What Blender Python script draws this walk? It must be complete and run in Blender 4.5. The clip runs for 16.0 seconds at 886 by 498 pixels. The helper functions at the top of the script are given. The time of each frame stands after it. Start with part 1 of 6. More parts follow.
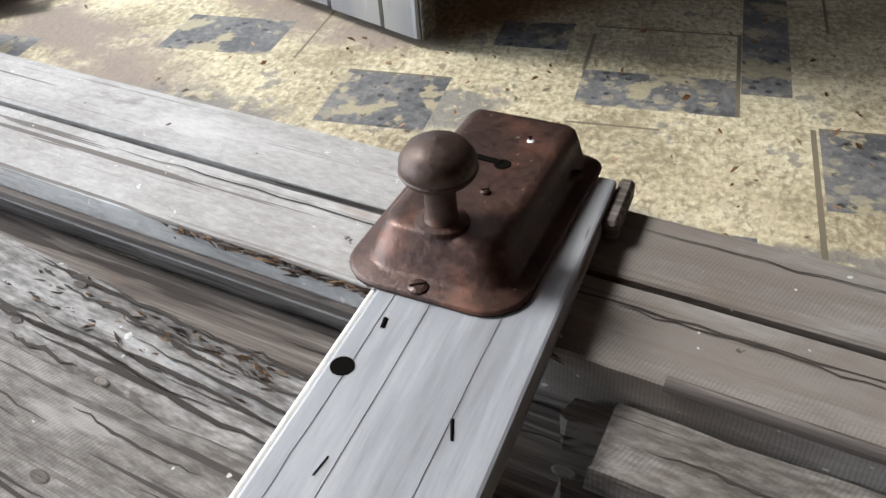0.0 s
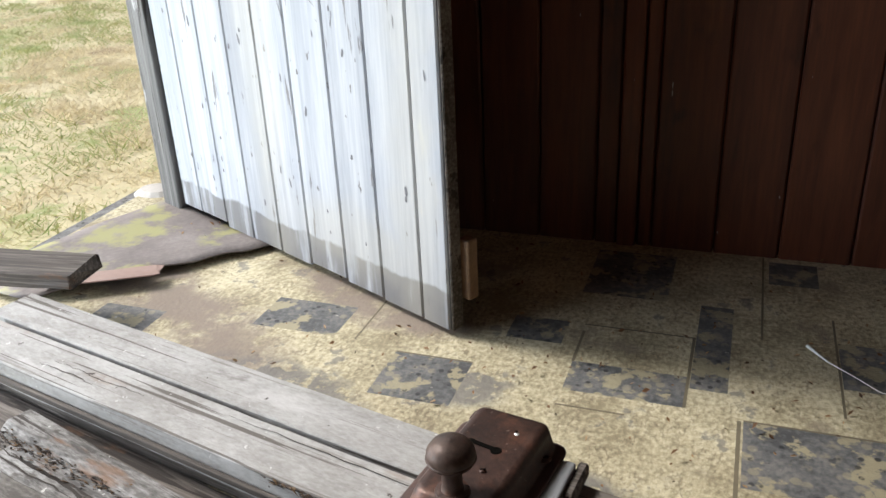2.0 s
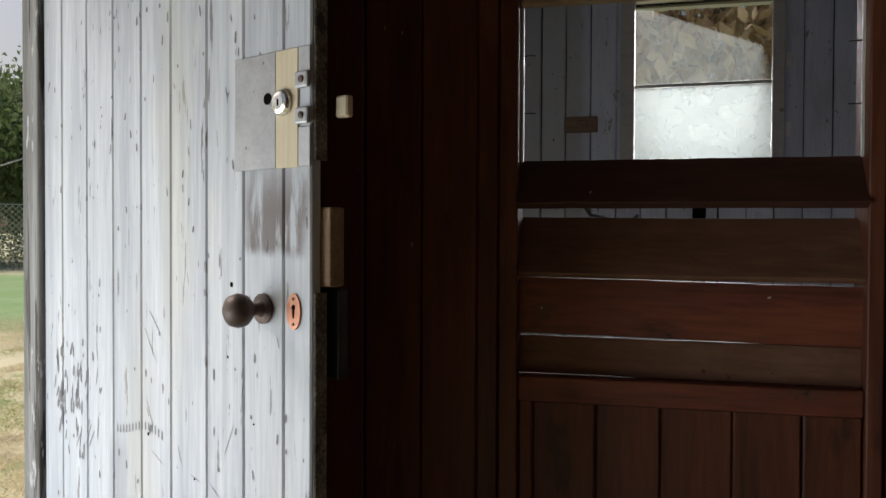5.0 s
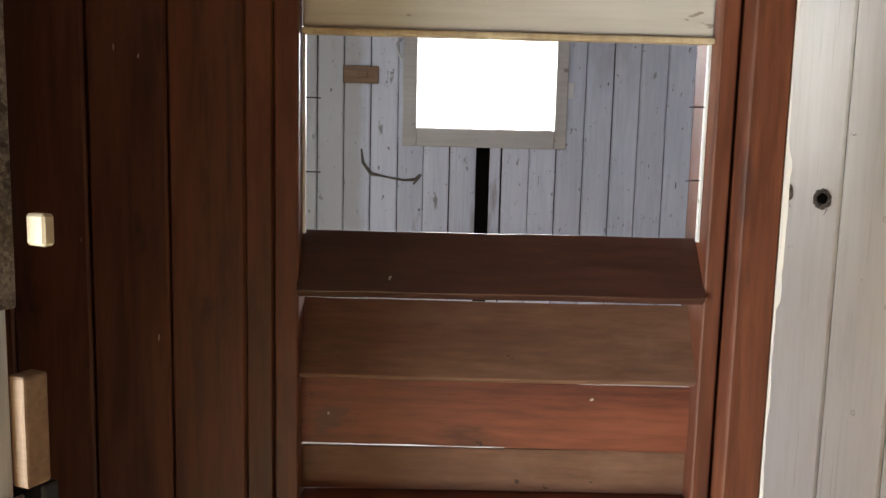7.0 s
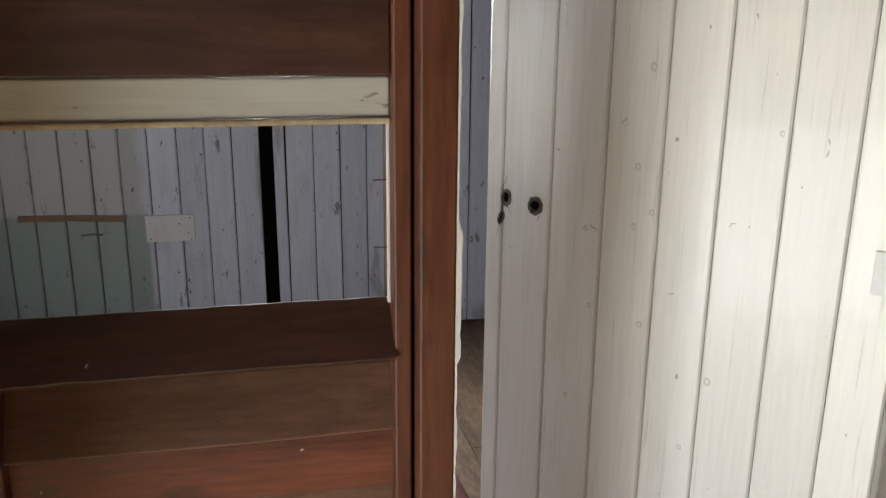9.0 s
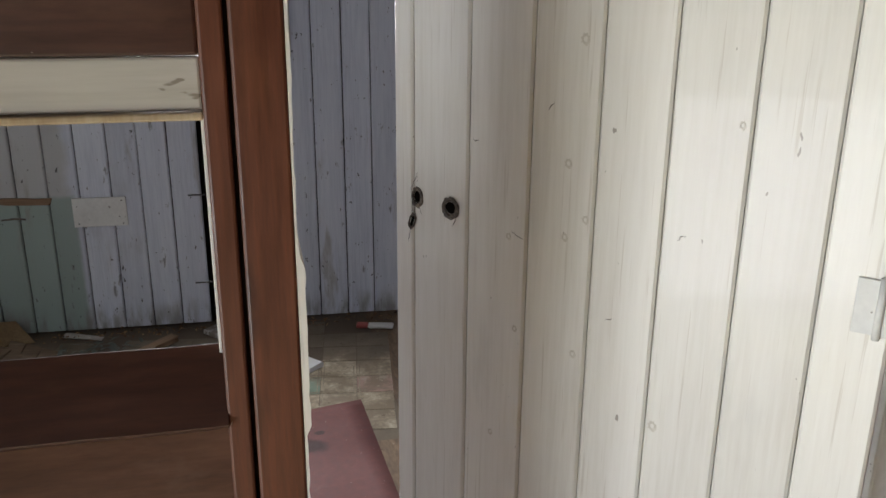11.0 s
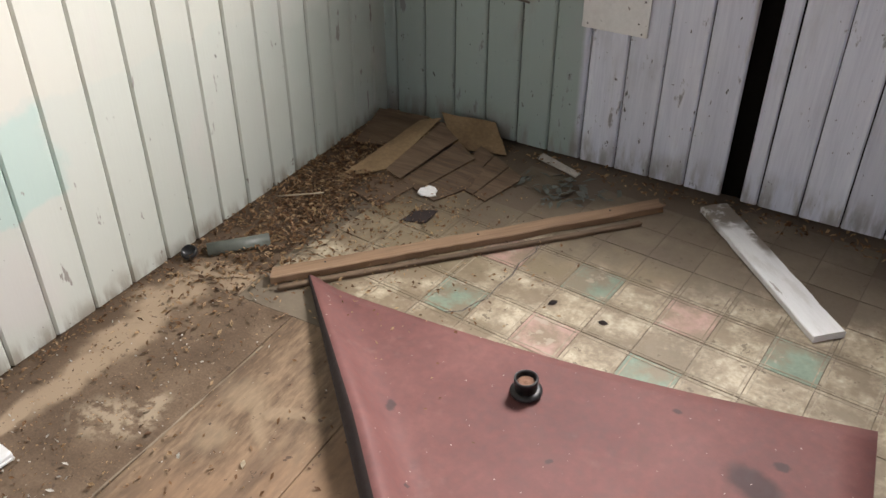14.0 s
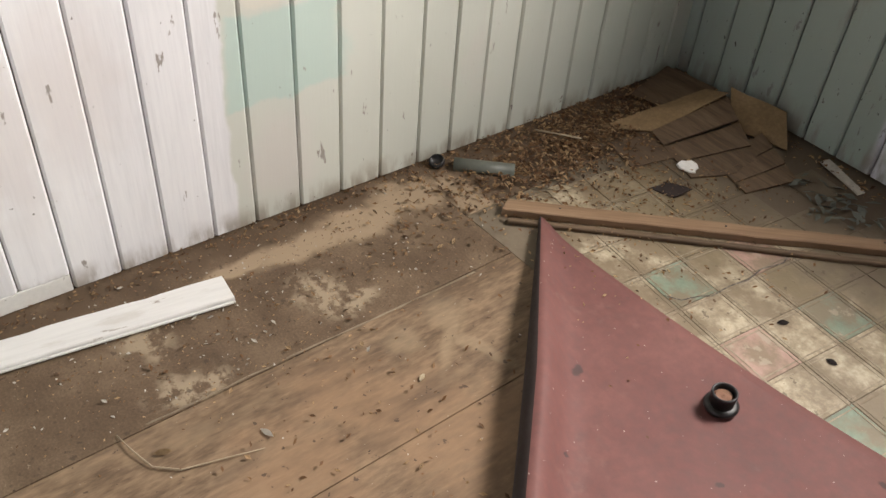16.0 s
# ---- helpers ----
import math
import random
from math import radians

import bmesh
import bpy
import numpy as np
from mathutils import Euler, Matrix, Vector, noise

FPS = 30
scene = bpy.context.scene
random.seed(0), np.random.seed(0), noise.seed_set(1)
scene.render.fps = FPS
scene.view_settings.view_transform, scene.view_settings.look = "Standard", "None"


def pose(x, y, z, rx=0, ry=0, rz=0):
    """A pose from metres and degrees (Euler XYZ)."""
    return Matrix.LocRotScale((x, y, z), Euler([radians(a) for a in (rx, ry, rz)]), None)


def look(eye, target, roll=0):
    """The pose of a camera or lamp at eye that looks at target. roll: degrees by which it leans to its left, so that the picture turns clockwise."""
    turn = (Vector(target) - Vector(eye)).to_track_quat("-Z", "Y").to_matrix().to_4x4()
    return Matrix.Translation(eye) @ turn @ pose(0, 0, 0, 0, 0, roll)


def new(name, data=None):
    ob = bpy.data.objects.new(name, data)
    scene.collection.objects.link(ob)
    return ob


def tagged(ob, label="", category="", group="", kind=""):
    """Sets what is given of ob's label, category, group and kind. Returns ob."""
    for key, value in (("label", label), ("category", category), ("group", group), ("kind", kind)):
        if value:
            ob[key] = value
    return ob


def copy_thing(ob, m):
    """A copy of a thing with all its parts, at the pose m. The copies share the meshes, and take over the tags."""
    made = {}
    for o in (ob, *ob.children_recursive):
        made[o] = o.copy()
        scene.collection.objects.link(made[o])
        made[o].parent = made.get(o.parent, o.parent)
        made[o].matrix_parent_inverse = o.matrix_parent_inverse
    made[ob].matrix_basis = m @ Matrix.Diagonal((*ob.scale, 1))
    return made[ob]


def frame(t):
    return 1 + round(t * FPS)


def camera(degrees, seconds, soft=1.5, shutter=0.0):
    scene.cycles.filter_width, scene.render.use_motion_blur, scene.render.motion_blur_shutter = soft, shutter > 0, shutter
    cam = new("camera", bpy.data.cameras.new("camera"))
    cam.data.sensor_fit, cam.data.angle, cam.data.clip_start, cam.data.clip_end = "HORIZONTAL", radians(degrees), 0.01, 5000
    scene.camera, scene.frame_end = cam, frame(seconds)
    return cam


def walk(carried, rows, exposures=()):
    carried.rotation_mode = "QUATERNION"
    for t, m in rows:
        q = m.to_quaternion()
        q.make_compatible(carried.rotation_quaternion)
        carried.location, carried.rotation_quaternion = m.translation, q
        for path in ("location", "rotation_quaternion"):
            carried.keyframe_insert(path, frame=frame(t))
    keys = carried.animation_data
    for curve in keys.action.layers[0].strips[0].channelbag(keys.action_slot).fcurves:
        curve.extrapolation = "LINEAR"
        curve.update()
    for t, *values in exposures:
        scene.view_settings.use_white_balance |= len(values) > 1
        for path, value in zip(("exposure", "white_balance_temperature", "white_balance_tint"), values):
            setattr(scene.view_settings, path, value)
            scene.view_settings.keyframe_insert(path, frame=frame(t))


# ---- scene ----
cam = camera(55.3, 16.0)
PATH = [
    (0, (0.251, 0.072, 0.519), (-0.238, 1.536, -0.753), -4.3),
    (0.5, (0.26, 0.047, 0.544), (-0.238, 1.536, -0.695), -4.2),
    (1, (0.286, -0.003, 0.591), (-0.241, 1.531, -0.579), -4.0),
    (1.5, (0.326, -0.088, 0.681), (-0.264, 1.531, -0.335), -3.6),
    (2, (0.356, -0.154, 0.778), (-0.277, 1.547, -0.062), -2.8),
    (2.5, (0.392, -0.208, 0.863), (-0.25, 1.577, 0.228), -1.9),
    (3, (0.422, -0.231, 0.942), (-0.214, 1.611, 0.491), -1.0),
    (3.5, (0.437, -0.242, 1.01), (-0.169, 1.639, 0.701), -0.5),
    (4, (0.448, -0.207, 1.059), (-0.126, 1.7, 0.875), 0.2),
    (4.2, (0.452, -0.207, 1.072), (-0.108, 1.708, 0.944), 0.2),
    (6.3, (0.407, -0.028, 1.196), (0.22, 1.963, 1.185), 1.0),
    (6.5, (0.395, 0.054, 1.239), (0.293, 2.05, 1.167), 1.0),
    (7, (0.371, 0.176, 1.411), (0.413, 2.158, 1.145), 1.4),
    (7.5, (0.383, 0.211, 1.561), (0.514, 2.159, 1.131), 0.9),
    (8, (0.401, 0.217, 1.664), (0.67, 2.126, 1.131), 0.6),
    (8.5, (0.466, 0.178, 1.726), (0.854, 2.065, 1.185), 0.3),
    (9, (0.602, 0.152, 1.749), (1.027, 2.029, 1.205), 0.5),
    (9.5, (0.714, 0.155, 1.746), (1.14, 2.023, 1.172), 0.5),
    (9.7, (0.741, 0.168, 1.745), (1.179, 2.03, 1.158), 0.3),
    (11.8, (1.076, 0.956, 1.738), (1.479, 2.792, 1.055), 0.7),
    (12, (1.143, 1.117, 1.736), (1.426, 2.961, 1.016), 1.0),
    (12.5, (1.187, 1.385, 1.726), (1.181, 3.201, 0.887), 1.3),
    (13, (1.121, 1.559, 1.733), (0.911, 3.328, 0.824), 1.0),
    (13.5, (1.041, 1.692, 1.674), (0.608, 3.384, 0.7), 1.0),
    (14, (1.015, 1.812, 1.628), (0.231, 3.263, 0.497), 0.2),
    (14.5, (0.97, 1.852, 1.6), (-0.104, 2.974, 0.34), -1.6),
    (15, (0.954, 1.846, 1.631), (-0.194, 2.81, 0.309), 0.5),
    (15.5, (0.981, 1.857, 1.644), (-0.192, 2.796, 0.324), 2.8),
    (16, (1.011, 1.891, 1.642), (-0.144, 2.907, 0.363), 4.9),
]
EXPOSURE = [(0, -0.3, 6030, 10), (1.0, -0.14, 6080, 10), (2.0, -0.5, 6250, 10), (3.0, -0.6, 6500, 11),
            (3.5, -0.78, 6600, 12), (4.2, -0.89, 6500, 11), (6.3, -0.3, 6600, 12), (6.5, 0.08, 6600, 12),
            (6.8, 0.8, 6750, 12), (7.1, 1.77, 6550, 12), (7.5, 1.88, 6550, 12), (8.5, 1.2, 6530, 12),
            (9.7, 0.7, 6550, 12), (10.8, 0.7, 6450, 12), (11.8, 0.7, 6650, 13), (12.1, 0.85, 6750, 13),
            (12.5, 1.3, 6600, 13), (13.5, 1.55, 6500, 13), (14.0, 1.55, 6900, 14), (14.5, 1.02, 7300, 14),
            (15.0, 1.12, 7350, 14), (16, 1.3, 7350, 14)]
walk(cam, [(t, look(eye, target, roll)) for t, eye, target, roll in PATH], EXPOSURE)

# ---- world, sun, exposure ----
world = bpy.data.worlds.new("overcast_sky")
scene.world = world
world.use_nodes = True
_w = world.node_tree
_sky = _w.nodes.new("ShaderNodeTexSky")
_sky.sky_type = "NISHITA"
_sky.sun_disc = False
_sky.sun_elevation = radians(42)
_sky.sun_rotation = radians(-76)
_sky.air_density, _sky.dust_density, _sky.ozone_density = 1.0, 4.0, 1.0
_w.links.new(_sky.outputs[0], _w.nodes["Background"].inputs[0])
_w.nodes["Background"].inputs[1].default_value = 0.15
sun = new("sun", bpy.data.lights.new("sun", "SUN"))
sun.data.energy, sun.data.angle, sun.data.color = 5.0, radians(14), (1.0, 0.96, 0.9)
sun.matrix_world = look((-20, 4, 20), (0, 2, 0))


def window_light(name, eye, target, sx, sy, watts, color, spread=180):
    """Skylight entering an opening."""
    lamp = new(name, bpy.data.lights.new(name, "AREA"))
    lamp.data.shape, lamp.data.size, lamp.data.size_y = "RECTANGLE", sx, sy
    lamp.data.energy, lamp.data.color = watts, color
    lamp.data.spread = radians(spread)
    lamp.matrix_world = look(eye, target)
    return lamp


# lamp far wider than the door leaf, added to fill the front room
window_light("doorway_skylight", (-1.9, 0.10, 0.42), (1.0, 0.62, 0.56), 2.2, 1.25, 88, (0.86, 0.94, 1.0))
window_light("window_skylight", (0.67, 4.86, 1.95), (-0.05, 2.0, 0.38), 0.70, 0.92, 39, (0.97, 0.985, 1.0), 125)


# ---- materials ----
def link(nt, a, b):
    nt.links.new(a, b)


def surf(name, cols, scale=(6, 6, 6), fine=(60, 60, 60), rough=0.7, bump=0.15, layers=(), var=0.12, metal=0.0,
         grain=0.42, crisp=0.0, detail=6, shift=True, coords="Object", coat=0.0):
    """A worn surface: a two-scale colour ramp, layers of wear or paint with shapes of their own, relief and gloss."""
    m = bpy.data.materials.new(name)
    m.use_nodes = True
    nt = m.node_tree
    nodes = nt.nodes
    bsdf = nodes["Principled BSDF"]
    tc = nodes.new("ShaderNodeTexCoord")
    info = nodes.new("ShaderNodeObjectInfo")
    geo = nodes.new("ShaderNodeNewGeometry")
    base = tc.outputs[coords]
    if shift:
        off = nodes.new("ShaderNodeVectorMath")
        off.operation = "MULTIPLY_ADD"
        link(nt, info.outputs["Random"], off.inputs[0])
        off.inputs[1].default_value = (17.0, 31.0, 23.0)
        link(nt, base, off.inputs[2])
        base = off.outputs[0]

    def scaled(vec, s):
        v = nodes.new("ShaderNodeVectorMath")
        v.operation = "MULTIPLY"
        link(nt, vec, v.inputs[0])
        v.inputs[1].default_value = s
        return v.outputs[0]

    def fuzz(s, d=detail, vec=None, dist=0.0):
        t = nodes.new("ShaderNodeTexNoise")
        t.inputs["Scale"].default_value = 1.0
        t.inputs["Detail"].default_value = d
        t.inputs["Roughness"].default_value = 0.62
        t.inputs["Distortion"].default_value = dist
        link(nt, scaled(vec or base, s), t.inputs["Vector"])
        return t.outputs["Fac"]

    def math_(op, a, b, clamp=False):
        k = nodes.new("ShaderNodeMath")
        k.operation, k.use_clamp = op, clamp
        for i, v in enumerate((a, b)):
            if isinstance(v, (int, float)):
                k.inputs[i].default_value = v
            else:
                link(nt, v, k.inputs[i])
        return k.outputs[0]

    def smooth(v, lo, hi):
        k = nodes.new("ShaderNodeMapRange")
        k.interpolation_type = "SMOOTHSTEP"
        link(nt, v, k.inputs["Value"])
        k.inputs["From Min"].default_value, k.inputs["From Max"].default_value = lo, hi
        return k.outputs["Result"]

    def mix(f, a, b, mode="MIX"):
        k = nodes.new("ShaderNodeMix")
        k.data_type, k.blend_type = "RGBA", mode
        link(nt, f, k.inputs["Factor"]) if not isinstance(f, (int, float)) else setattr(k.inputs["Factor"], "default_value", f)
        ins = [i for i in k.inputs if i.type == "RGBA"]
        for s, v in zip(ins, (a, b)):
            if isinstance(v, tuple):
                s.default_value = (*v, 1)
            else:
                link(nt, v, s)
        return [o for o in k.outputs if o.type == "RGBA"][0]

    big, small = fuzz(scale), fuzz(fine, 4)
    both = math_("ADD", math_("MULTIPLY", big, 1.0 - grain), math_("MULTIPLY", small, grain))
    ramp = nodes.new("ShaderNodeValToRGB")
    el = ramp.color_ramp.elements
    n = len(cols)
    for i, c in enumerate(cols):
        p = 0.5 + 0.32 * (1 - crisp) * (i / max(1, n - 1) - 0.5)
        e = el[i] if i < 2 else el.new(p)
        e.position, e.color = p, (*c, 1)
    link(nt, both, ramp.inputs[0])
    col = ramp.outputs[0]
    for lay in layers:
        mask = None
        if "noise" in lay:
            s, lo, hi = lay["noise"]
            mask = smooth(fuzz(s, lay.get("detail", 5), dist=lay.get("dist", 0.0),
                               vec=geo.outputs["Position"] if lay.get("world") else None), lo, hi)
        if "cells" in lay:
            s, lo, hi = lay["cells"]
            vor = nodes.new("ShaderNodeTexVoronoi")
            vor.inputs["Scale"].default_value = 1.0
            link(nt, scaled(base, s), vor.inputs["Vector"])
            h = smooth(vor.outputs["Distance"], lo, hi)
            mask = h if mask is None else math_("MULTIPLY", mask, h)
        if "saw" in lay:
            pitch_, skew, lo, hi = lay["saw"]
            wav, mp = nodes.new("ShaderNodeTexWave"), nodes.new("ShaderNodeMapping")
            mp.inputs["Rotation"].default_value = (0, 0, radians(skew))
            link(nt, base, mp.inputs["Vector"])
            link(nt, mp.outputs[0], wav.inputs["Vector"])
            wav.inputs["Scale"].default_value = 0.314 / pitch_
            wav.inputs["Distortion"].default_value, wav.inputs["Detail"].default_value = 5.0, 4.0
            wav.inputs["Detail Scale"].default_value = 0.4
            h = smooth(wav.outputs["Fac"], lo, hi)
            mask = h if mask is None else math_("MULTIPLY", mask, h)
        if "spots" in lay:
            plane, wob, soft, spots = lay["spots"]
            nz = nodes.new("ShaderNodeTexNoise")
            nz.inputs["Scale"].default_value, nz.inputs["Detail"].default_value = lay.get("ragged", 9.0), 7.0
            link(nt, geo.outputs["Position"], nz.inputs["Vector"])
            bent = nodes.new("ShaderNodeVectorMath")
            bent.operation = "MULTIPLY_ADD"
            link(nt, nz.outputs["Color"], bent.inputs[0])
            bent.inputs[1].default_value = (wob, wob, wob)
            link(nt, geo.outputs["Position"], bent.inputs[2])
            every = None
            for u, v, ru, rv, deg in spots:
                mp = nodes.new("ShaderNodeMapping")
                mp.vector_type = "TEXTURE"
                h_ = wob / 2
                if plane == "xy":
                    place, size, turn = (u + h_, v + h_, 0), (ru, rv, 1e4), (0, 0, radians(deg))
                elif plane == "yz":
                    place, size, turn = (0, u + h_, v + h_), (1e4, ru, rv), (radians(deg), 0, 0)
                else:
                    place, size, turn = (u + h_, 0, v + h_), (ru, 1e4, rv), (0, radians(deg), 0)
                mp.inputs["Location"].default_value, mp.inputs["Scale"].default_value, mp.inputs["Rotation"].default_value = place, size, turn
                link(nt, bent.outputs[0], mp.inputs["Vector"])
                ln = nodes.new("ShaderNodeVectorMath")
                ln.operation = "LENGTH"
                link(nt, mp.outputs[0], ln.inputs[0])
                h = math_("SUBTRACT", 1.0, smooth(ln.outputs["Value"], 1 - soft, 1 + soft))
                every = h if every is None else math_("MAXIMUM", every, h)
            mask = every if mask is None else math_("MULTIPLY", mask, every)
        for axis, at, sign, soft, wob in lay.get("halves", ()):
            sep = nodes.new("ShaderNodeSeparateXYZ")
            link(nt, geo.outputs["Position"] if not lay.get("local") else tc.outputs["Object"], sep.inputs[0])
            v = sep.outputs["xyz".index(axis)]
            if wob:
                wv = fuzz((7, 7, 7), 4, vec=geo.outputs["Position"])
                v = math_("ADD", v, math_("MULTIPLY", math_("SUBTRACT", wv, 0.5), wob))
            h = smooth(v, at - soft, at + soft)
            if sign < 0:
                h = math_("SUBTRACT", 1.0, h)
            mask = h if mask is None else math_("MULTIPLY", mask, h)
        if lay.get("amount"):
            mask = math_("MULTIPLY", mask, lay["amount"])
        col = mix(mask, col, lay["color"])
    if var:
        k = math_("ADD", math_("MULTIPLY", info.outputs["Random"], 2 * var), 1.0 - var)
        comb = nodes.new("ShaderNodeCombineColor")
        for i in range(3):
            link(nt, k, comb.inputs[i])
        col = mix(1.0, col, comb.outputs[0], "MULTIPLY")
    link(nt, col, bsdf.inputs["Base Color"])
    r = math_("ADD", math_("MULTIPLY", math_("SUBTRACT", small, 0.5), 0.5), rough, True)
    link(nt, r, bsdf.inputs["Roughness"])
    bsdf.inputs["Metallic"].default_value = metal
    if coat:
        bsdf.inputs["Coat Weight"].default_value = coat
    if bump:
        b = nodes.new("ShaderNodeBump")
        b.inputs["Strength"].default_value = bump
        b.inputs["Distance"].default_value = 0.004
        link(nt, both, b.inputs["Height"])
        link(nt, b.outputs[0], bsdf.inputs["Normal"])
    return m


ZG, ZF = (22, 22, 1.0), (160, 160, 7)      # grain along z
XG, XF = (1.0, 22, 22), (7, 170, 170)      # grain along x
NICK = {"noise": ((70, 70, 26), 0.715, 0.74), "color": (0.13, 0.12, 0.115), "detail": 2, "amount": 0.85}
GRAINX = {"noise": ((7, 170, 170), 0.58, 0.68), "color": (0.085, 0.07, 0.06), "detail": 3, "amount": 0.55}
GREYPAINT = {"noise": ((24, 24, 1.3), 0.50, 0.66), "color": (0.36, 0.38, 0.425), "detail": 7, "amount": 0.7}

M_DOORWHITE = surf("weathered_white_paint", [(0.34, 0.36, 0.40), (0.47, 0.49, 0.53), (0.60, 0.615, 0.635)], ZG, ZF, 0.65, 0.35,
                   [GREYPAINT, {"noise": ((46, 46, 6), 0.635, 0.68), "color": (0.15, 0.14, 0.14), "detail": 5, "amount": 0.85},
                    {"noise": ((8, 8, 2), 0.62, 0.8), "color": (0.72, 0.68, 0.52), "amount": 0.55}, NICK,
                    {"halves": [("z", 0.085, -1, 0.004, 0.05)], "noise": ((26, 26, 3), 0.30, 0.52), "color": (0.175, 0.168, 0.165), "amount": 0.85},
                    {"spots": ("xz", 0.10, 0.6, ((-0.16, 0.30, 0.05, 0.35, 0), (-0.56, 0.45, 0.05, 0.5, 0), (-0.30, 0.12, 0.20, 0.06, 0), (-0.45, 1.2, 0.05, 0.4, 0))), "color": (0.56, 0.52, 0.42), "amount": 0.3},
                    {"halves": [("x", -0.245, 1, 0.02, 0.05), ("x", -0.10, -1, 0.02, 0.05), ("z", 1.065, 1, 0.012, 0.04), ("z", 1.19, -1, 0.06, 0.04)],
                     "noise": ((30, 30, 5), 0.36, 0.52), "color": (0.12, 0.095, 0.09), "amount": 0.9},
                    {"halves": [("x", -0.67, 1, 0.01, 0.02), ("x", -0.61, -1, 0.008, 0.02), ("z", 0.30, 1, 0.12, 0.1), ("z", 0.66, -1, 0.03, 0.03)], "color": (0.30, 0.31, 0.34), "amount": 0.6}], 0.05)
M_CREAM = surf("cream_gloss_paint", [(0.71, 0.68, 0.62), (0.785, 0.76, 0.71), (0.83, 0.81, 0.765)], (9, 9, 0.7), (110, 110, 5), 0.42, 0.16,
               [{"noise": ((60, 60, 26), 0.745, 0.765), "color": (0.26, 0.22, 0.18), "detail": 2, "amount": 0.8},
                {"noise": ((120, 120, 3), 0.62, 0.70), "color": (0.55, 0.50, 0.43), "detail": 3, "amount": 0.5},
                {"noise": ((5, 5, 1.4), 0.58, 0.8), "color": (0.50, 0.48, 0.45), "amount": 0.5}], 0.04, coat=0.1)
M_RED = surf("dark_red_stained_timber", [(0.042, 0.0135, 0.0070), (0.098, 0.030, 0.0145), (0.162, 0.053, 0.0235)], (12, 12, 0.9), (90, 90, 7), 0.5, 0.25,
             [{"noise": ((11, 11, 5), 0.61, 0.76), "color": (0.02, 0.009, 0.007), "amount": 0.75, "detail": 4},
              {"noise": ((5, 5, 1.6), 0.55, 0.70), "color": (0.17, 0.062, 0.028), "amount": 0.5, "detail": 6},
              {"noise": ((6, 6, 2.2), 0.60, 0.72), "color": (0.035, 0.013, 0.010), "amount": 0.7},
              {"noise": ((80, 80, 20), 0.765, 0.78), "color": (0.40, 0.36, 0.33), "detail": 2}], 0.14)
M_REDX = surf("dark_red_stained_slat", [(0.070, 0.0190, 0.0105), (0.170, 0.047, 0.024), (0.265, 0.082, 0.040)], (1.2, 12, 12), (9, 90, 90), 0.55, 0.25,
              [{"noise": ((6, 11, 11), 0.60, 0.68), "color": (0.10, 0.045, 0.027), "amount": 0.8, "detail": 7},
               {"noise": ((14, 20, 20), 0.67, 0.70), "color": (0.016, 0.008, 0.006), "amount": 0.9, "detail": 4},
               {"noise": ((2.2, 7, 7), 0.58, 0.72), "color": (0.04, 0.015, 0.011), "amount": 0.7},
               {"noise": ((34, 34, 34), 0.745, 0.76), "color": (0.48, 0.43, 0.38), "detail": 2}], 0.10)
M_BROWNX = surf("faded_brown_slat", [(0.085, 0.039, 0.022), (0.152, 0.074, 0.042), (0.225, 0.118, 0.070)], (1.4, 10, 10), (12, 80, 80), 0.68, 0.25,
                [{"noise": ((5, 9, 9), 0.56, 0.70), "color": (0.20, 0.115, 0.075), "amount": 0.55, "detail": 8},
                 {"noise": ((18, 24, 24), 0.69, 0.71), "color": (0.03, 0.016, 0.011), "amount": 0.8, "detail": 4},
                 {"noise": ((2.5, 8, 8), 0.6, 0.75), "color": (0.11, 0.035, 0.02), "amount": 0.7}], 0.08)
M_BLUEW = surf("pale_blue_white_paint", [(0.50, 0.53, 0.62), (0.62, 0.65, 0.735), (0.70, 0.73, 0.80)], (10, 10, 0.9), (120, 120, 6), 0.6, 0.2,
               [{"halves": [("x", 0.02, -1, 0.03, 0.1)], "color": (0.47, 0.465, 0.45), "amount": 0.8},
                {"halves": [("z", 0.70, -1, 0.02, 0.10), ("x", 0.04, -1, 0.012, 0.02)], "color": (0.285, 0.36, 0.333), "amount": 0.9},
                {"noise": ((16, 16, 6), 0.635, 0.68), "color": (0.17, 0.165, 0.17), "detail": 6, "amount": 0.8},
                {"noise": ((3.5, 3.5, 1.5), 0.56, 0.75), "color": (0.36, 0.36, 0.37), "amount": 0.45, "world": True},
                {"noise": ((7, 7, 1.4), 0.585, 0.70), "color": (0.27, 0.235, 0.20), "amount": 0.6, "world": True, "detail": 7},
                {"noise": ((38, 38, 20), 0.69, 0.71), "color": (0.05, 0.045, 0.045), "detail": 3, "amount": 0.9},
                {"halves": [("z", 0.10, -1, 0.07, 0.12)], "noise": ((14, 14, 3), 0.4, 0.6), "color": (0.20, 0.18, 0.15), "amount": 0.75}, NICK], 0.07)
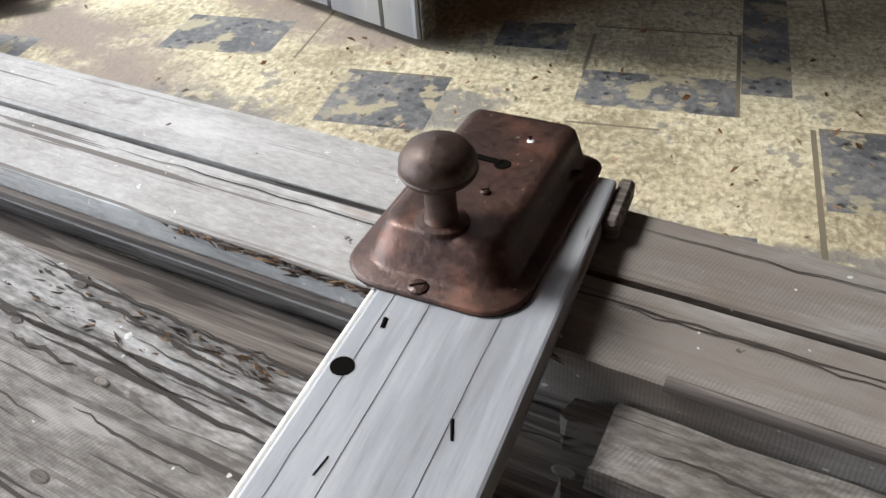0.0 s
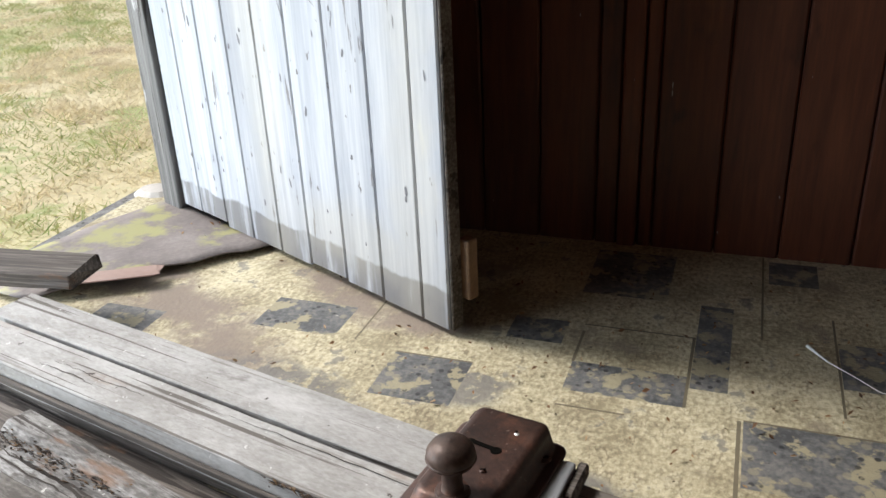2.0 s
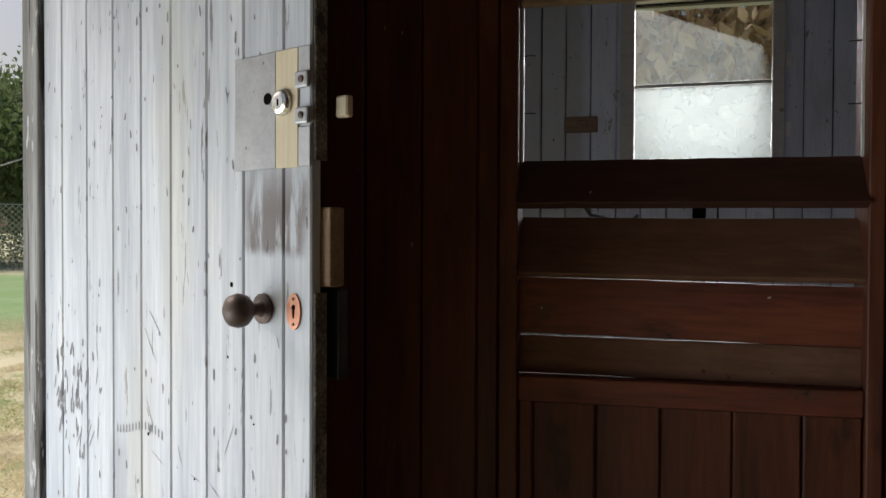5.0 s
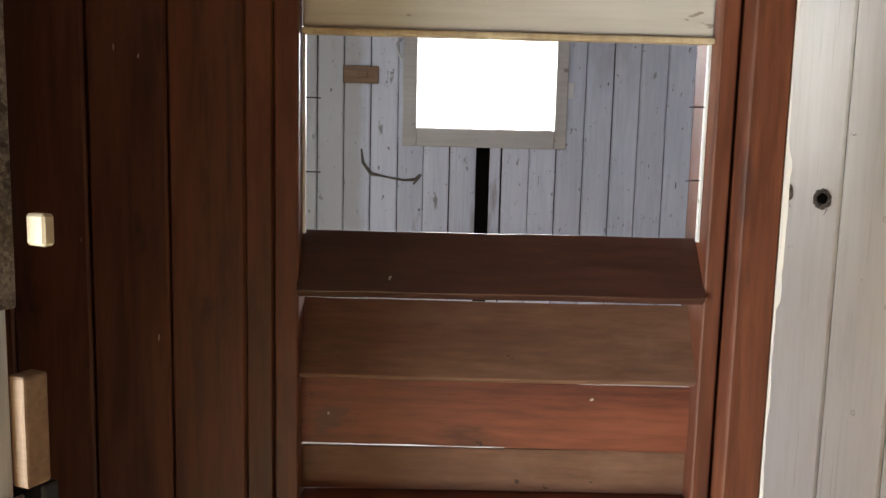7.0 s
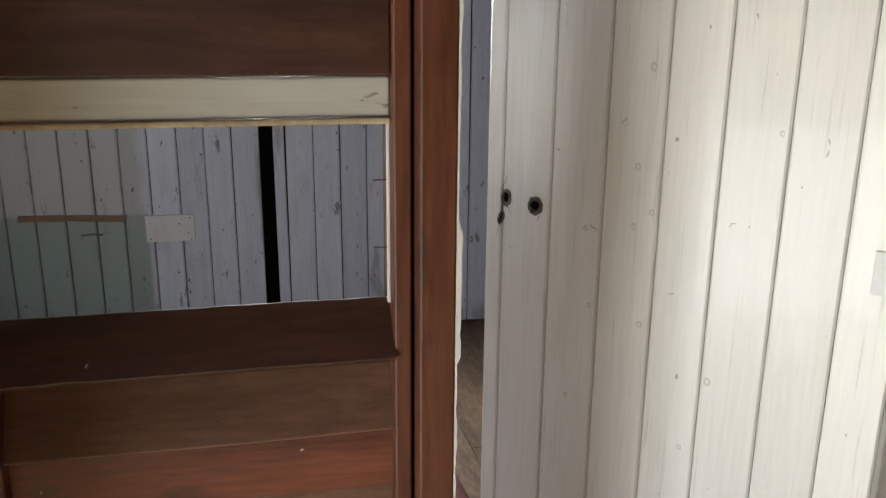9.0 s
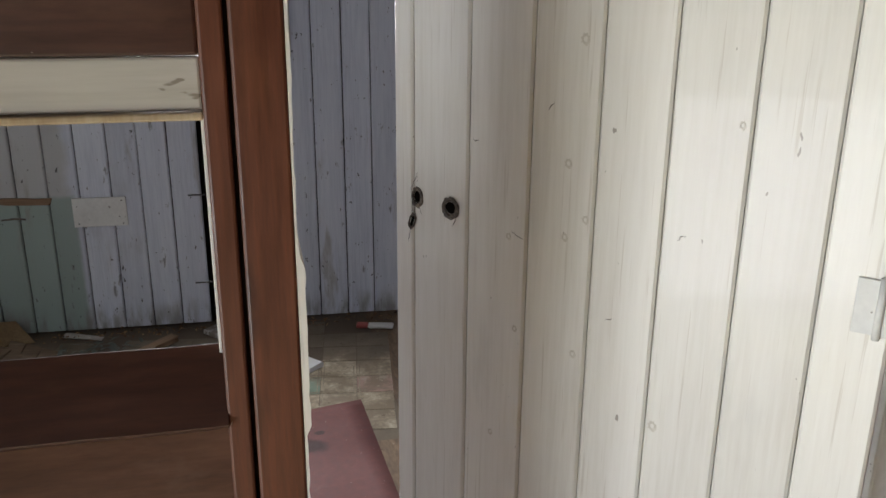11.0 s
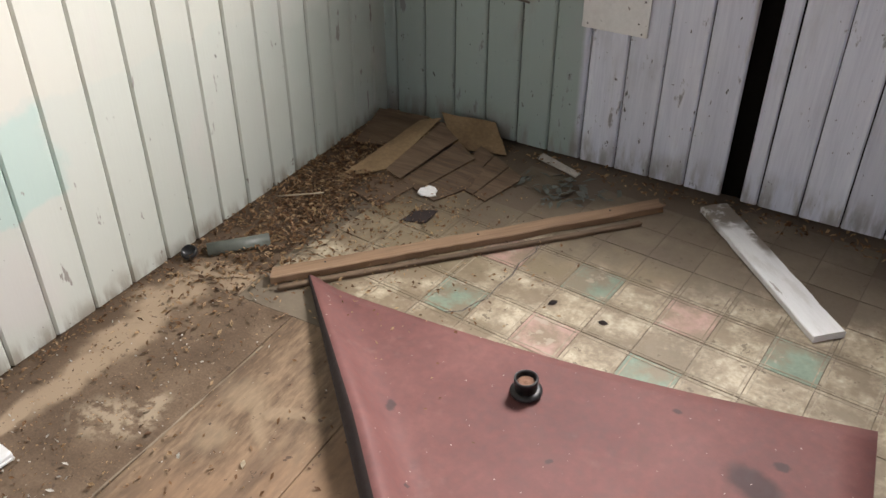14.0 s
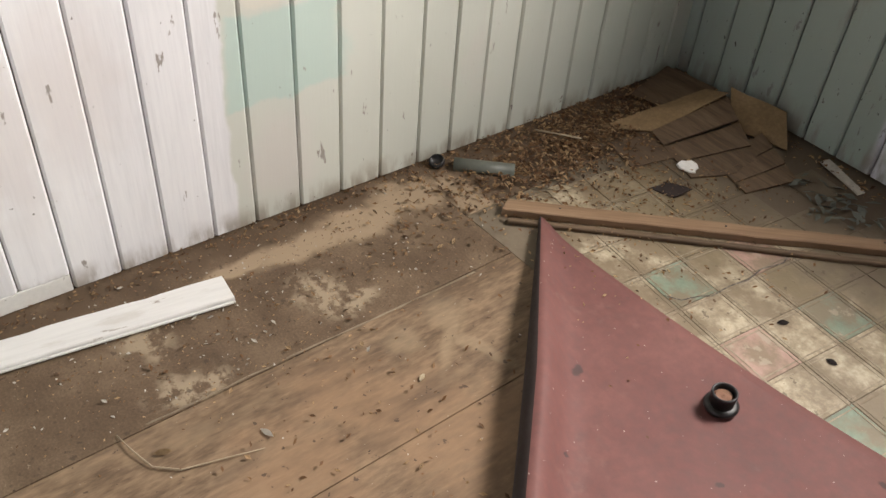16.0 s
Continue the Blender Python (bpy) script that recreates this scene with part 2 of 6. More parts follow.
M_LEFTW = surf("patchy_white_and_mint_paint", [(0.69, 0.70, 0.73), (0.78, 0.79, 0.82), (0.83, 0.84, 0.86)], (8, 8, 0.9), (110, 110, 6), 0.6, 0.18,
               [{"halves": [("y", 2.735, 1, 0.008, 0.05)], "color": (0.58, 0.605, 0.55), "amount": 0.95},
                {"halves": [("y", 2.745, 1, 0.012, 0.06), ("z", 0.41, 1, 0.010, 0.10), ("z", 0.67, -1, 0.012, 0.12), ("y", 3.10, -1, 0.03, 0.2)], "color": (0.47, 0.605, 0.56), "amount": 0.9},
                {"halves": [("y", 2.80, 1, 0.02, 0.10), ("z", 0.69, 1, 0.012, 0.14), ("z", 1.1, -1, 0.03, 0.12)], "color": (0.66, 0.64, 0.57), "amount": 0.8},
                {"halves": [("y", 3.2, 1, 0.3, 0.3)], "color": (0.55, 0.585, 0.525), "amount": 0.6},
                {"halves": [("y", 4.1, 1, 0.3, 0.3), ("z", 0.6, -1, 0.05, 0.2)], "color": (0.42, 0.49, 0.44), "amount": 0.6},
                {"spots": ("yz", 0.20, 0.6, ((2.36, 0.60, 0.12, 0.20, 0), (2.18, 0.50, 0.08, 0.25, 0), (2.90, 0.20, 0.10, 0.12, 0), (2.52, 0.95, 0.15, 0.1, 0))), "color": (0.64, 0.59, 0.58), "amount": 0.45},
                {"noise": ((3, 4, 3), 0.58, 0.72), "color": (0.60, 0.57, 0.54), "amount": 0.35, "world": True},
                {"noise": ((24, 24, 7), 0.665, 0.69), "color": (0.25, 0.22, 0.2), "detail": 5, "amount": 0.85},
                {"noise": ((60, 60, 40), 0.725, 0.745), "color": (0.10, 0.085, 0.075), "detail": 3, "amount": 0.85},
                {"halves": [("z", 0.05, -1, 0.04, 0.10)], "noise": ((14, 14, 3), 0.4, 0.6), "color": (0.22, 0.17, 0.12), "amount": 0.7}], 0.04)
M_WHITE = surf("old_white_paint", [(0.60, 0.60, 0.58), (0.68, 0.68, 0.66), (0.74, 0.74, 0.72)], (5, 5, 5), (70, 70, 70), 0.5, 0.12,
               [{"noise": ((40, 40, 40), 0.68, 0.71), "color": (0.22, 0.2, 0.18), "detail": 3}], 0.03)
M_CREAMX = surf("cream_paint_rail", [(0.42, 0.40, 0.36), (0.50, 0.48, 0.44), (0.56, 0.54, 0.50)], (1, 10, 10), (6, 100, 100), 0.5, 0.15,
                [{"noise": ((12, 30, 30), 0.66, 0.70), "color": (0.25, 0.22, 0.18), "detail": 3}], 0.02)
M_GREYPLANK = surf("weathered_grey_timber", [(0.085, 0.078, 0.072), (0.20, 0.19, 0.18), (0.36, 0.348, 0.335)], (5.0, 15, 15), (50, 180, 180), 0.82, 1.0,
                   [GRAINX, {"noise": ((1.1, 40, 40), 0.61, 0.635), "color": (0.04, 0.031, 0.025), "detail": 4, "amount": 0.95},
                    {"noise": ((4, 14, 14), 0.58, 0.70), "color": (0.45, 0.44, 0.425), "amount": 0.5},
                    {"noise": ((2.6, 10, 10), 0.60, 0.68), "color": (0.24, 0.125, 0.065), "amount": 0.65},
                    {"noise": ((8, 20, 20), 0.60, 0.66), "color": (0.07, 0.057, 0.048), "detail": 8, "amount": 0.75},
                    {"noise": ((50, 50, 50), 0.735, 0.75), "color": (0.58, 0.57, 0.54), "detail": 2}], 0.10, grain=0.48, crisp=0.45)
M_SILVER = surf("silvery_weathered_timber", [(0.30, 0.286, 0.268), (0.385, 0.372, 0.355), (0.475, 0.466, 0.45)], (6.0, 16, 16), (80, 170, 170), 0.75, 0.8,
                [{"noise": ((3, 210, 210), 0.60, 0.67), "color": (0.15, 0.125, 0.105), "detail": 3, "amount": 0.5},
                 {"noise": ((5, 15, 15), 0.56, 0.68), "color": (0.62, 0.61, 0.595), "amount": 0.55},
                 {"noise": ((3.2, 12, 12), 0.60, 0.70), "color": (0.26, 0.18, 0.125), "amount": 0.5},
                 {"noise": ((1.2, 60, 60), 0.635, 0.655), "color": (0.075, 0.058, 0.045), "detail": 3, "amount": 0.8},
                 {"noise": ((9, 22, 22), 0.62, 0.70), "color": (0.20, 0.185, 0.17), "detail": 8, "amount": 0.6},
                 # right part browner; its dimmer light is also put into the colour
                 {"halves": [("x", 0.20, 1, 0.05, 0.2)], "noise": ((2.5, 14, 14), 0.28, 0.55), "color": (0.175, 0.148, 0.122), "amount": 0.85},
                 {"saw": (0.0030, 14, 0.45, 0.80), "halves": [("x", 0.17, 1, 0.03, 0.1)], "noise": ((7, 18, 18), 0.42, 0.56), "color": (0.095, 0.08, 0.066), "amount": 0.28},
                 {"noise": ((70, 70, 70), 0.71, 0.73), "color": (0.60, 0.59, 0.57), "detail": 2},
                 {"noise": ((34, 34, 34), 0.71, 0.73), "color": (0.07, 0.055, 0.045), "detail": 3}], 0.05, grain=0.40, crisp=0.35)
M_SAWN = surf("saw_marked_grey_timber", [(0.095, 0.083, 0.071), (0.185, 0.168, 0.15), (0.30, 0.28, 0.26)], (5.0, 15, 15), (60, 180, 180), 0.85, 0.9,
              [{"saw": (0.0034, 17, 0.42, 0.78), "noise": ((6, 16, 16), 0.40, 0.56), "color": (0.075, 0.063, 0.052), "amount": 0.32},
               {"noise": ((2, 200, 200), 0.60, 0.66), "color": (0.075, 0.06, 0.048), "detail": 3, "amount": 0.6},
               {"noise": ((1.0, 46, 46), 0.645, 0.665), "color": (0.035, 0.027, 0.021), "detail": 3, "amount": 0.9},
               {"noise": ((4, 16, 16), 0.58, 0.70), "color": (0.40, 0.385, 0.365), "amount": 0.5},
               {"noise": ((2.0, 9, 9), 0.60, 0.72), "color": (0.19, 0.125, 0.08), "amount": 0.5},
               {"noise": ((60, 60, 60), 0.715, 0.735), "color": (0.52, 0.50, 0.47), "detail": 2}], 0.08, grain=0.45, crisp=0.4)
M_DARKPLANK = surf("rotten_dark_timber", [(0.05, 0.04, 0.034), (0.11, 0.092, 0.078), (0.21, 0.185, 0.165)], (0.9, 18, 18), (6, 180, 180), 0.85, 0.9,
                   [GRAINX, {"noise": ((1.5, 26, 26), 0.60, 0.64), "color": (0.03, 0.022, 0.018), "detail": 4},
                    {"noise": ((3, 9, 9), 0.62, 0.7), "color": (0.24, 0.12, 0.06), "amount": 0.6}], 0.12, grain=0.55, crisp=0.45)
M_STILE = surf("worn_white_stile", [(0.23, 0.237, 0.25), (0.30, 0.312, 0.33), (0.385, 0.395, 0.41)], (10, 3, 10), (120, 9, 120), 0.6, 0.3,
               [{"noise": ((45, 4, 45), 0.67, 0.70), "color": (0.16, 0.13, 0.11), "detail": 3},
                {"noise": ((9, 3, 9), 0.64, 0.75), "color": (0.36, 0.30, 0.25), "amount": 0.6}], 0.0, grain=0.45, crisp=0.1)
M_RUST = surf("rusted_iron", [(0.030, 0.018, 0.014), (0.062, 0.033, 0.025), (0.11, 0.057, 0.041)], (14, 14, 14), (160, 160, 160), 0.43, 0.3,
              [{"noise": ((18, 18, 18), 0.54, 0.70), "color": (0.19, 0.085, 0.052), "amount": 0.6},
               {"noise": ((120, 120, 120), 0.71, 0.73), "color": (0.32, 0.25, 0.2), "detail": 2, "amount": 0.6}], 0.05, 0.35)
M_KNOB = surf("dark_rusted_knob", [(0.035, 0.024, 0.02), (0.07, 0.045, 0.035), (0.11, 0.07, 0.055)], (20, 20, 20), (200, 200, 200), 0.5, 0.2,
              [{"noise": ((30, 30, 30), 0.62, 0.72), "color": (0.17, 0.08, 0.05), "amount": 0.5}], 0.0, 0.4)
M_STEEL = surf("dull_zinc_plate", [(0.27, 0.27, 0.28), (0.35, 0.35, 0.36), (0.42, 0.42, 0.43)], (10, 10, 10), (120, 120, 120), 0.5, 0.1,
               [{"noise": ((60, 60, 60), 0.68, 0.71), "color": (0.16, 0.13, 0.11), "detail": 3}], 0.02, 0.5)
M_CHROME = surf("tarnished_chrome", [(0.6, 0.6, 0.6), (0.7, 0.7, 0.69)], (20, 20, 20), (150, 150, 150), 0.22, 0.05, (), 0.0, 0.95)
M_COPPER = surf("rusty_copper_escutcheon", [(0.33, 0.13, 0.075), (0.46, 0.20, 0.12), (0.55, 0.30, 0.2)], (40, 40, 40), (260, 260, 260), 0.5, 0.2, (), 0.0, 0.5)
M_OCHRE = surf("yellowed_bare_pine", [(0.46, 0.38, 0.25), (0.55, 0.47, 0.33), (0.60, 0.53, 0.40)], (14, 14, 1), (120, 120, 6), 0.6, 0.2, (), 0.0)
M_TAN = surf("tan_old_varnish", [(0.34, 0.24, 0.14), (0.46, 0.36, 0.23), (0.56, 0.48, 0.34)], (10, 10, 1), (90, 90, 6), 0.5, 0.2,
             [{"noise": ((20, 20, 4), 0.62, 0.68), "color": (0.2, 0.08, 0.04)}], 0.05)
# near-black colour paints the shade of holes and cavities on flat faces
M_BLACK = surf("hole_and_cavity_shade", [(0.005, 0.0045, 0.004), (0.009, 0.008, 0.007)], (5, 5, 5), (50, 50, 50), 0.9, 0.0, (), 0.0)
M_BLACK.node_tree.nodes["Principled BSDF"].inputs["Specular IOR Level"].default_value = 0.0
M_CRACK = surf("drying_crack", [(0.022, 0.017, 0.013), (0.06, 0.048, 0.039)], (9, 9, 9), (80, 80, 80), 0.9, 0.0, (), 0.0)
M_ROUGH = surf("rough_sawn_backing", [(0.035, 0.026, 0.020), (0.06, 0.046, 0.036)], (4, 4, 1), (60, 60, 8), 0.9, 0.2, (), 0.0)
M_JAMBGREY = surf("bare_grey_post", [(0.075, 0.072, 0.069), (0.165, 0.161, 0.157), (0.29, 0.285, 0.28)], (34, 34, 1.3), (190, 190, 8), 0.85, 0.6,
                  [{"noise": ((40, 40, 2.0), 0.58, 0.62), "color": (0.05, 0.045, 0.04), "detail": 4},
                   {"noise": ((28, 28, 7), 0.62, 0.66), "color": (0.58, 0.58, 0.58), "detail": 4, "amount": 0.6}], 0.0)
M_LINO_Y = surf("yellow_worn_linoleum", [(0.30, 0.255, 0.16), (0.49, 0.43, 0.28), (0.66, 0.60, 0.42)], (7, 7, 7), (110, 90, 110), 0.7, 1.0,
                [{"cells": ((210, 130, 160), 0.50, 0.90), "noise": ((16, 16, 16), 0.36, 0.60), "color": (0.19, 0.15, 0.095), "amount": 0.7},
                 {"noise": ((5, 5, 5), 0.56, 0.66), "color": (0.27, 0.225, 0.165), "detail": 8, "amount": 0.7},
                 {"noise": ((14, 14, 14), 0.60, 0.65), "color": (0.16, 0.15, 0.14), "detail": 7, "amount": 0.7},
                 {"noise": ((44, 44, 44), 0.715, 0.735), "color": (0.05, 0.04, 0.03), "detail": 3},
                 {"spots": ("xy", 0.16, 0.35, ((-0.66, 1.03, 0.36, 0.11, -28), (-0.52, 0.84, 0.34, 0.07, -12), (-0.30, 1.16, 0.20, 0.06, -20), (-0.16, 1.10, 0.10, 0.05, 10))), "noise": ((9, 9, 9), 0.34, 0.52),
                  "color": (0.25, 0.20, 0.165), "amount": 0.9},
                 {"spots": ("xy", 0.10, 0.3, ((-0.33, 0.86, 0.16, 0.06, -10), (-0.05, 0.93, 0.10, 0.06, 0), (0.19, 0.74, 0.12, 0.035, -10), (0.40, 0.70, 0.14, 0.03, -8))), "noise": ((24, 24, 24), 0.42, 0.50),
                  "color": (0.17, 0.165, 0.16), "amount": 0.8}], 0.0, shift=False, grain=0.5, crisp=0.45)
M_LINO_D = surf("blue_grey_worn_linoleum", [(0.078, 0.079, 0.081), (0.135, 0.136, 0.136), (0.21, 0.203, 0.19)], (9, 9, 9), (90, 90, 90), 0.6, 0.8,
                [{"cells": ((46, 46, 46), 0.42, 0.30), "noise": ((9, 9, 9), 0.46, 0.56), "color": (0.36, 0.32, 0.215), "amount": 0.55},
                 {"noise": ((17, 17, 17), 0.525, 0.575), "color": (0.38, 0.335, 0.215), "detail": 10, "amount": 0.9},
                 {"cells": ((60, 60, 60), 0.34, 0.20), "noise": ((14, 14, 14), 0.52, 0.58), "color": (0.025, 0.026, 0.028), "amount": 0.9},
                 {"noise": ((60, 60, 60), 0.70, 0.72), "color": (0.42, 0.40, 0.36), "detail": 3}], 0.0, shift=False, grain=0.5, crisp=0.45)
M_LINO_LINE = surf("dark_lino_joint", [(0.13, 0.11, 0.075), (0.2, 0.17, 0.11)], (9, 9, 9), (80, 80, 80), 0.7, 0.2, (), 0.0, shift=False)
M_FLOORB = surf("dusty_brown_floorboards", [(0.105, 0.066, 0.038), (0.175, 0.114, 0.068), (0.26, 0.178, 0.112)], (8, 2.0, 8), (90, 22, 90), 0.75, 0.4,
                [{"spots": ("xy", 0.25, 0.55, ((0.03, 2.76, 0.24, 0.15, 25), (-0.02, 2.42, 0.16, 0.14, 0), (0.12, 2.98, 0.10, 0.09, 0), (-0.18, 2.62, 0.10, 0.12, 0))), "color": (0.31, 0.19, 0.11), "amount": 0.55},
                 {"spots": ("xy", 0.10, 0.5, ((-0.165, 2.99, 0.018, 0.13, 38), (-0.10, 3.03, 0.10, 0.02, 20), (-0.25, 3.03, 0.07, 0.05, 0), (-0.235, 2.86, 0.05, 0.05, 0))), "color": (0.36, 0.27, 0.175), "amount": 0.45},
                 {"noise": ((10, 2.4, 10), 0.47, 0.72), "color": (0.085, 0.055, 0.035), "amount": 0.7, "detail": 9, "world": True},
                 {"noise": ((6, 1.6, 6), 0.52, 0.70), "color": (0.32, 0.225, 0.14), "amount": 0.5, "detail": 8, "world": True},
                 {"noise": ((26, 26, 26), 0.655, 0.675), "color": (0.055, 0.035, 0.024), "detail": 4, "amount": 0.8, "world": True},
                 {"noise": ((80, 80, 80), 0.73, 0.745), "color": (0.45, 0.39, 0.31), "detail": 2}], 0.05, grain=0.5, crisp=0.35)
M_GRIT = surf("grey_brown_gritty_underlay", [(0.082, 0.052, 0.031), (0.130, 0.086, 0.053), (0.190, 0.132, 0.085)], (6, 6, 6), (150, 150, 150), 0.92, 0.3,
              [{"spots": ("xy", 0.12, 0.35, ((-0.74, 2.66, 0.035, 0.12, 0), (-0.715, 2.85, 0.05, 0.16, 4), (-0.72, 3.08, 0.075, 0.16, 0), (-0.76, 3.28, 0.10, 0.12, 0), (-0.62, 3.43, 0.22, 0.055, 0), (-0.50, 3.44, 0.10, 0.05, 0))),
                "color": (0.37, 0.275, 0.185), "amount": 0.85, "ragged": 7.0},
               {"spots": ("xy", 0.16, 0.5, ((-0.50, 2.79, 0.10, 0.075, 0), (-0.44, 2.86, 0.05, 0.06, 0), (-0.40, 2.36, 0.05, 0.10, 0), (-0.62, 2.32, 0.08, 0.06, 0))), "noise": ((22, 22, 22), 0.42, 0.56), "color": (0.36, 0.285, 0.20), "amount": 0.85},
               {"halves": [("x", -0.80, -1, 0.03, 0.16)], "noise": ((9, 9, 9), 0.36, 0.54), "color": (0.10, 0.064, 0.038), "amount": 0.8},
               {"noise": ((40, 40, 40), 0.60, 0.66), "color": (0.055, 0.036, 0.024), "detail": 5, "amount": 0.7},
               {"noise": ((55, 55, 55), 0.665, 0.70), "color": (0.36, 0.295, 0.215), "detail": 4, "amount": 0.6}], 0.0, shift=False, grain=0.42, crisp=0.2)
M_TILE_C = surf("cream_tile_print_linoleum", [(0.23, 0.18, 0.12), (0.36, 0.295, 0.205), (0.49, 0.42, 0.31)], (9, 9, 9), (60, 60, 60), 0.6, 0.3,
                [{"noise": ((6, 6, 6), 0.43, 0.58), "color": (0.19, 0.142, 0.09), "detail": 9, "amount": 0.85, "world": True},
                 {"spots": ("xy", 0.22, 0.4, ((0.28, 4.03, 0.15, 0.10, 20), (-0.15, 3.95, 0.28, 0.20, 0), (-0.35, 4.2, 0.30, 0.25, 0), (0.45, 4.15, 0.30, 0.12, 0))), "color": (0.19, 0.145, 0.085), "amount": 0.8},
                 # browner and darker towards the end wall
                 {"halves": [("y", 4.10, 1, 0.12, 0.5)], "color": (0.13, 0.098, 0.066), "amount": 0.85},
                 {"noise": ((30, 30, 30), 0.63, 0.66), "color": (0.11, 0.08, 0.05), "detail": 6, "amount": 0.8}], 0.07, grain=0.45, crisp=0.35)
# dirt patches, plus a tone that darkens towards the end wall
TILE_DIRT_AND_DARKENING = [{"noise": ((9, 9, 9), 0.38, 0.60), "color": (0.21, 0.16, 0.105), "detail": 9, "amount": 0.88, "world": True},
                {"noise": ((16, 16, 16), 0.58, 0.64), "color": (0.40, 0.34, 0.26), "amount": 0.6},
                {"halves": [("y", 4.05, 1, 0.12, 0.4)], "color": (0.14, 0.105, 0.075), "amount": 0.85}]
M_TILE_P = surf("faded_pink_tile_print", [(0.30, 0.18, 0.145), (0.39, 0.245, 0.20), (0.46, 0.31, 0.25)], (8, 8, 8), (80, 80, 80), 0.6, 0.25, TILE_DIRT_AND_DARKENING, 0.06)
M_TILE_G = surf("faded_green_tile_print", [(0.135, 0.185, 0.138), (0.19, 0.25, 0.185), (0.25, 0.31, 0.235)], (8, 8, 8), (80, 80, 80), 0.6, 0.25, TILE_DIRT_AND_DARKENING, 0.06)
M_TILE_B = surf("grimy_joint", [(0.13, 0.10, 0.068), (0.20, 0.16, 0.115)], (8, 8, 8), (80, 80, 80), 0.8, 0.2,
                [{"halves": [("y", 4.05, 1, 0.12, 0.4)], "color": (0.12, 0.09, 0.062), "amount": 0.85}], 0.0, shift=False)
M_MAROON = surf("maroon_linoleum_back", [(0.118, 0.045, 0.042), (0.165, 0.064, 0.058), (0.215, 0.09, 0.08)], (3.5, 3.5, 3.5), (40, 40, 40), 0.74, 0.2,
                [{"noise": ((7, 7, 7), 0.60, 0.72), "color": (0.12, 0.052, 0.045), "amount": 0.6, "detail": 8},
                 {"noise": ((4, 4, 4), 0.58, 0.70), "color": (0.27, 0.145, 0.12), "amount": 0.5, "detail": 8},
                 {"spots": ("xy", 0.03, 0.35, ((0.123, 3.172, 0.012, 0.022, 30), (1.03, 3.37, 0.075, 0.045, -20), (1.08, 3.46, 0.02, 0.015, 0), (0.565, 3.20, 0.008, 0.010, 0), (0.80, 3.52, 0.014, 0.008, 0), (0.30, 2.95, 0.006, 0.006, 0))),
                  "color": (0.045, 0.026, 0.027), "amount": 0.85, "ragged": 30.0},
                 {"noise": ((60, 60, 60), 0.725, 0.745), "color": (0.5, 0.4, 0.35), "detail": 2}], 0.0)
M_CARD = surf("brown_cardboard", [(0.17, 0.105, 0.052), (0.25, 0.165, 0.085), (0.34, 0.235, 0.13)], (6, 6, 6), (70, 70, 70), 0.8, 0.2,
              [{"noise": ((7, 7, 7), 0.56, 0.68), "color": (0.12, 0.075, 0.042), "amount": 0.7, "detail": 8}], 0.14)
M_PLYB = surf("dirty_brown_plywood", [(0.06, 0.037, 0.022), (0.12, 0.077, 0.046), (0.20, 0.135, 0.085)], (2, 26, 26), (12, 110, 110), 0.75, 0.25, (), 0.1)
M_STICK = surf("brown_timber_batten", [(0.16, 0.09, 0.05), (0.24, 0.148, 0.086), (0.32, 0.21, 0.13)], (1, 18, 18), (7, 130, 130), 0.65, 0.25,
               [{"noise": ((2, 9, 9), 0.62, 0.7), "color": (0.12, 0.06, 0.035)}], 0.05)
M_WPLANK = surf("white_painted_offcut", [(0.66, 0.66, 0.65), (0.74, 0.74, 0.73), (0.79, 0.79, 0.78)], (1.2, 12, 12), (8, 90, 90), 0.5, 0.25,
                [{"noise": ((6, 30, 30), 0.65, 0.68), "color": (0.3, 0.26, 0.22), "detail": 4, "amount": 0.8},
                 {"noise": ((5, 14, 14), 0.56, 0.70), "color": (0.56, 0.54, 0.50), "detail": 8, "amount": 0.6},
                 {"spots": ("xy", 0.08, 0.4, ((0.66, 4.55, 0.11, 0.09, 0), (0.82, 4.44, 0.10, 0.03, -50))), "noise": ((18, 18, 18), 0.36, 0.50), "color": (0.15, 0.115, 0.08), "amount": 0.9}], 0.03)
M_CHIP = surf("pale_paint_flakes", [(0.38, 0.35, 0.30), (0.55, 0.52, 0.47)], (30, 30, 30), (60, 60, 60), 0.7, 0.0, (), 0.0)
M_GALV = surf("galvanised_steel", [(0.42, 0.43, 0.44), (0.52, 0.53, 0.54)], (4, 4, 4), (50, 50, 50), 0.45, 0.05, (), 0.03, 0.6)
M_BARK = surf("grey_bark", [(0.10, 0.085, 0.07), (0.2, 0.17, 0.14)], (6, 6, 1.5), (40, 40, 9), 0.9, 0.4, (), 0.1)
M_PLASTIC = surf("grey_green_plastic", [(0.09, 0.10, 0.085), (0.13, 0.14, 0.12)], (20, 20, 20), (90, 90, 90), 0.5, 0.05, (), 0.05)
M_BLKIRON = surf("blackened_iron", [(0.02, 0.02, 0.021), (0.04, 0.04, 0.042)], (20, 20, 20), (120, 120, 120), 0.42, 0.15, (), 0.0, 0.5)
M_REDTUBE = surf("faded_red_packaging", [(0.38, 0.07, 0.06), (0.48, 0.12, 0.10)], (20, 20, 20), (60, 60, 60), 0.5, 0.05, (), 0.0)
M_BRIGHT_WHITE = surf("bright_white_piece", [(0.86, 0.86, 0.84), (0.88, 0.88, 0.87)], (10, 10, 10), (60, 60, 60), 0.25, 0.0, (), 0.0)
M_PINK = surf("faded_lilac_paint", [(0.42, 0.32, 0.38), (0.52, 0.41, 0.47)], (8, 8, 1), (90, 90, 6), 0.6, 0.1, (), 0.05)
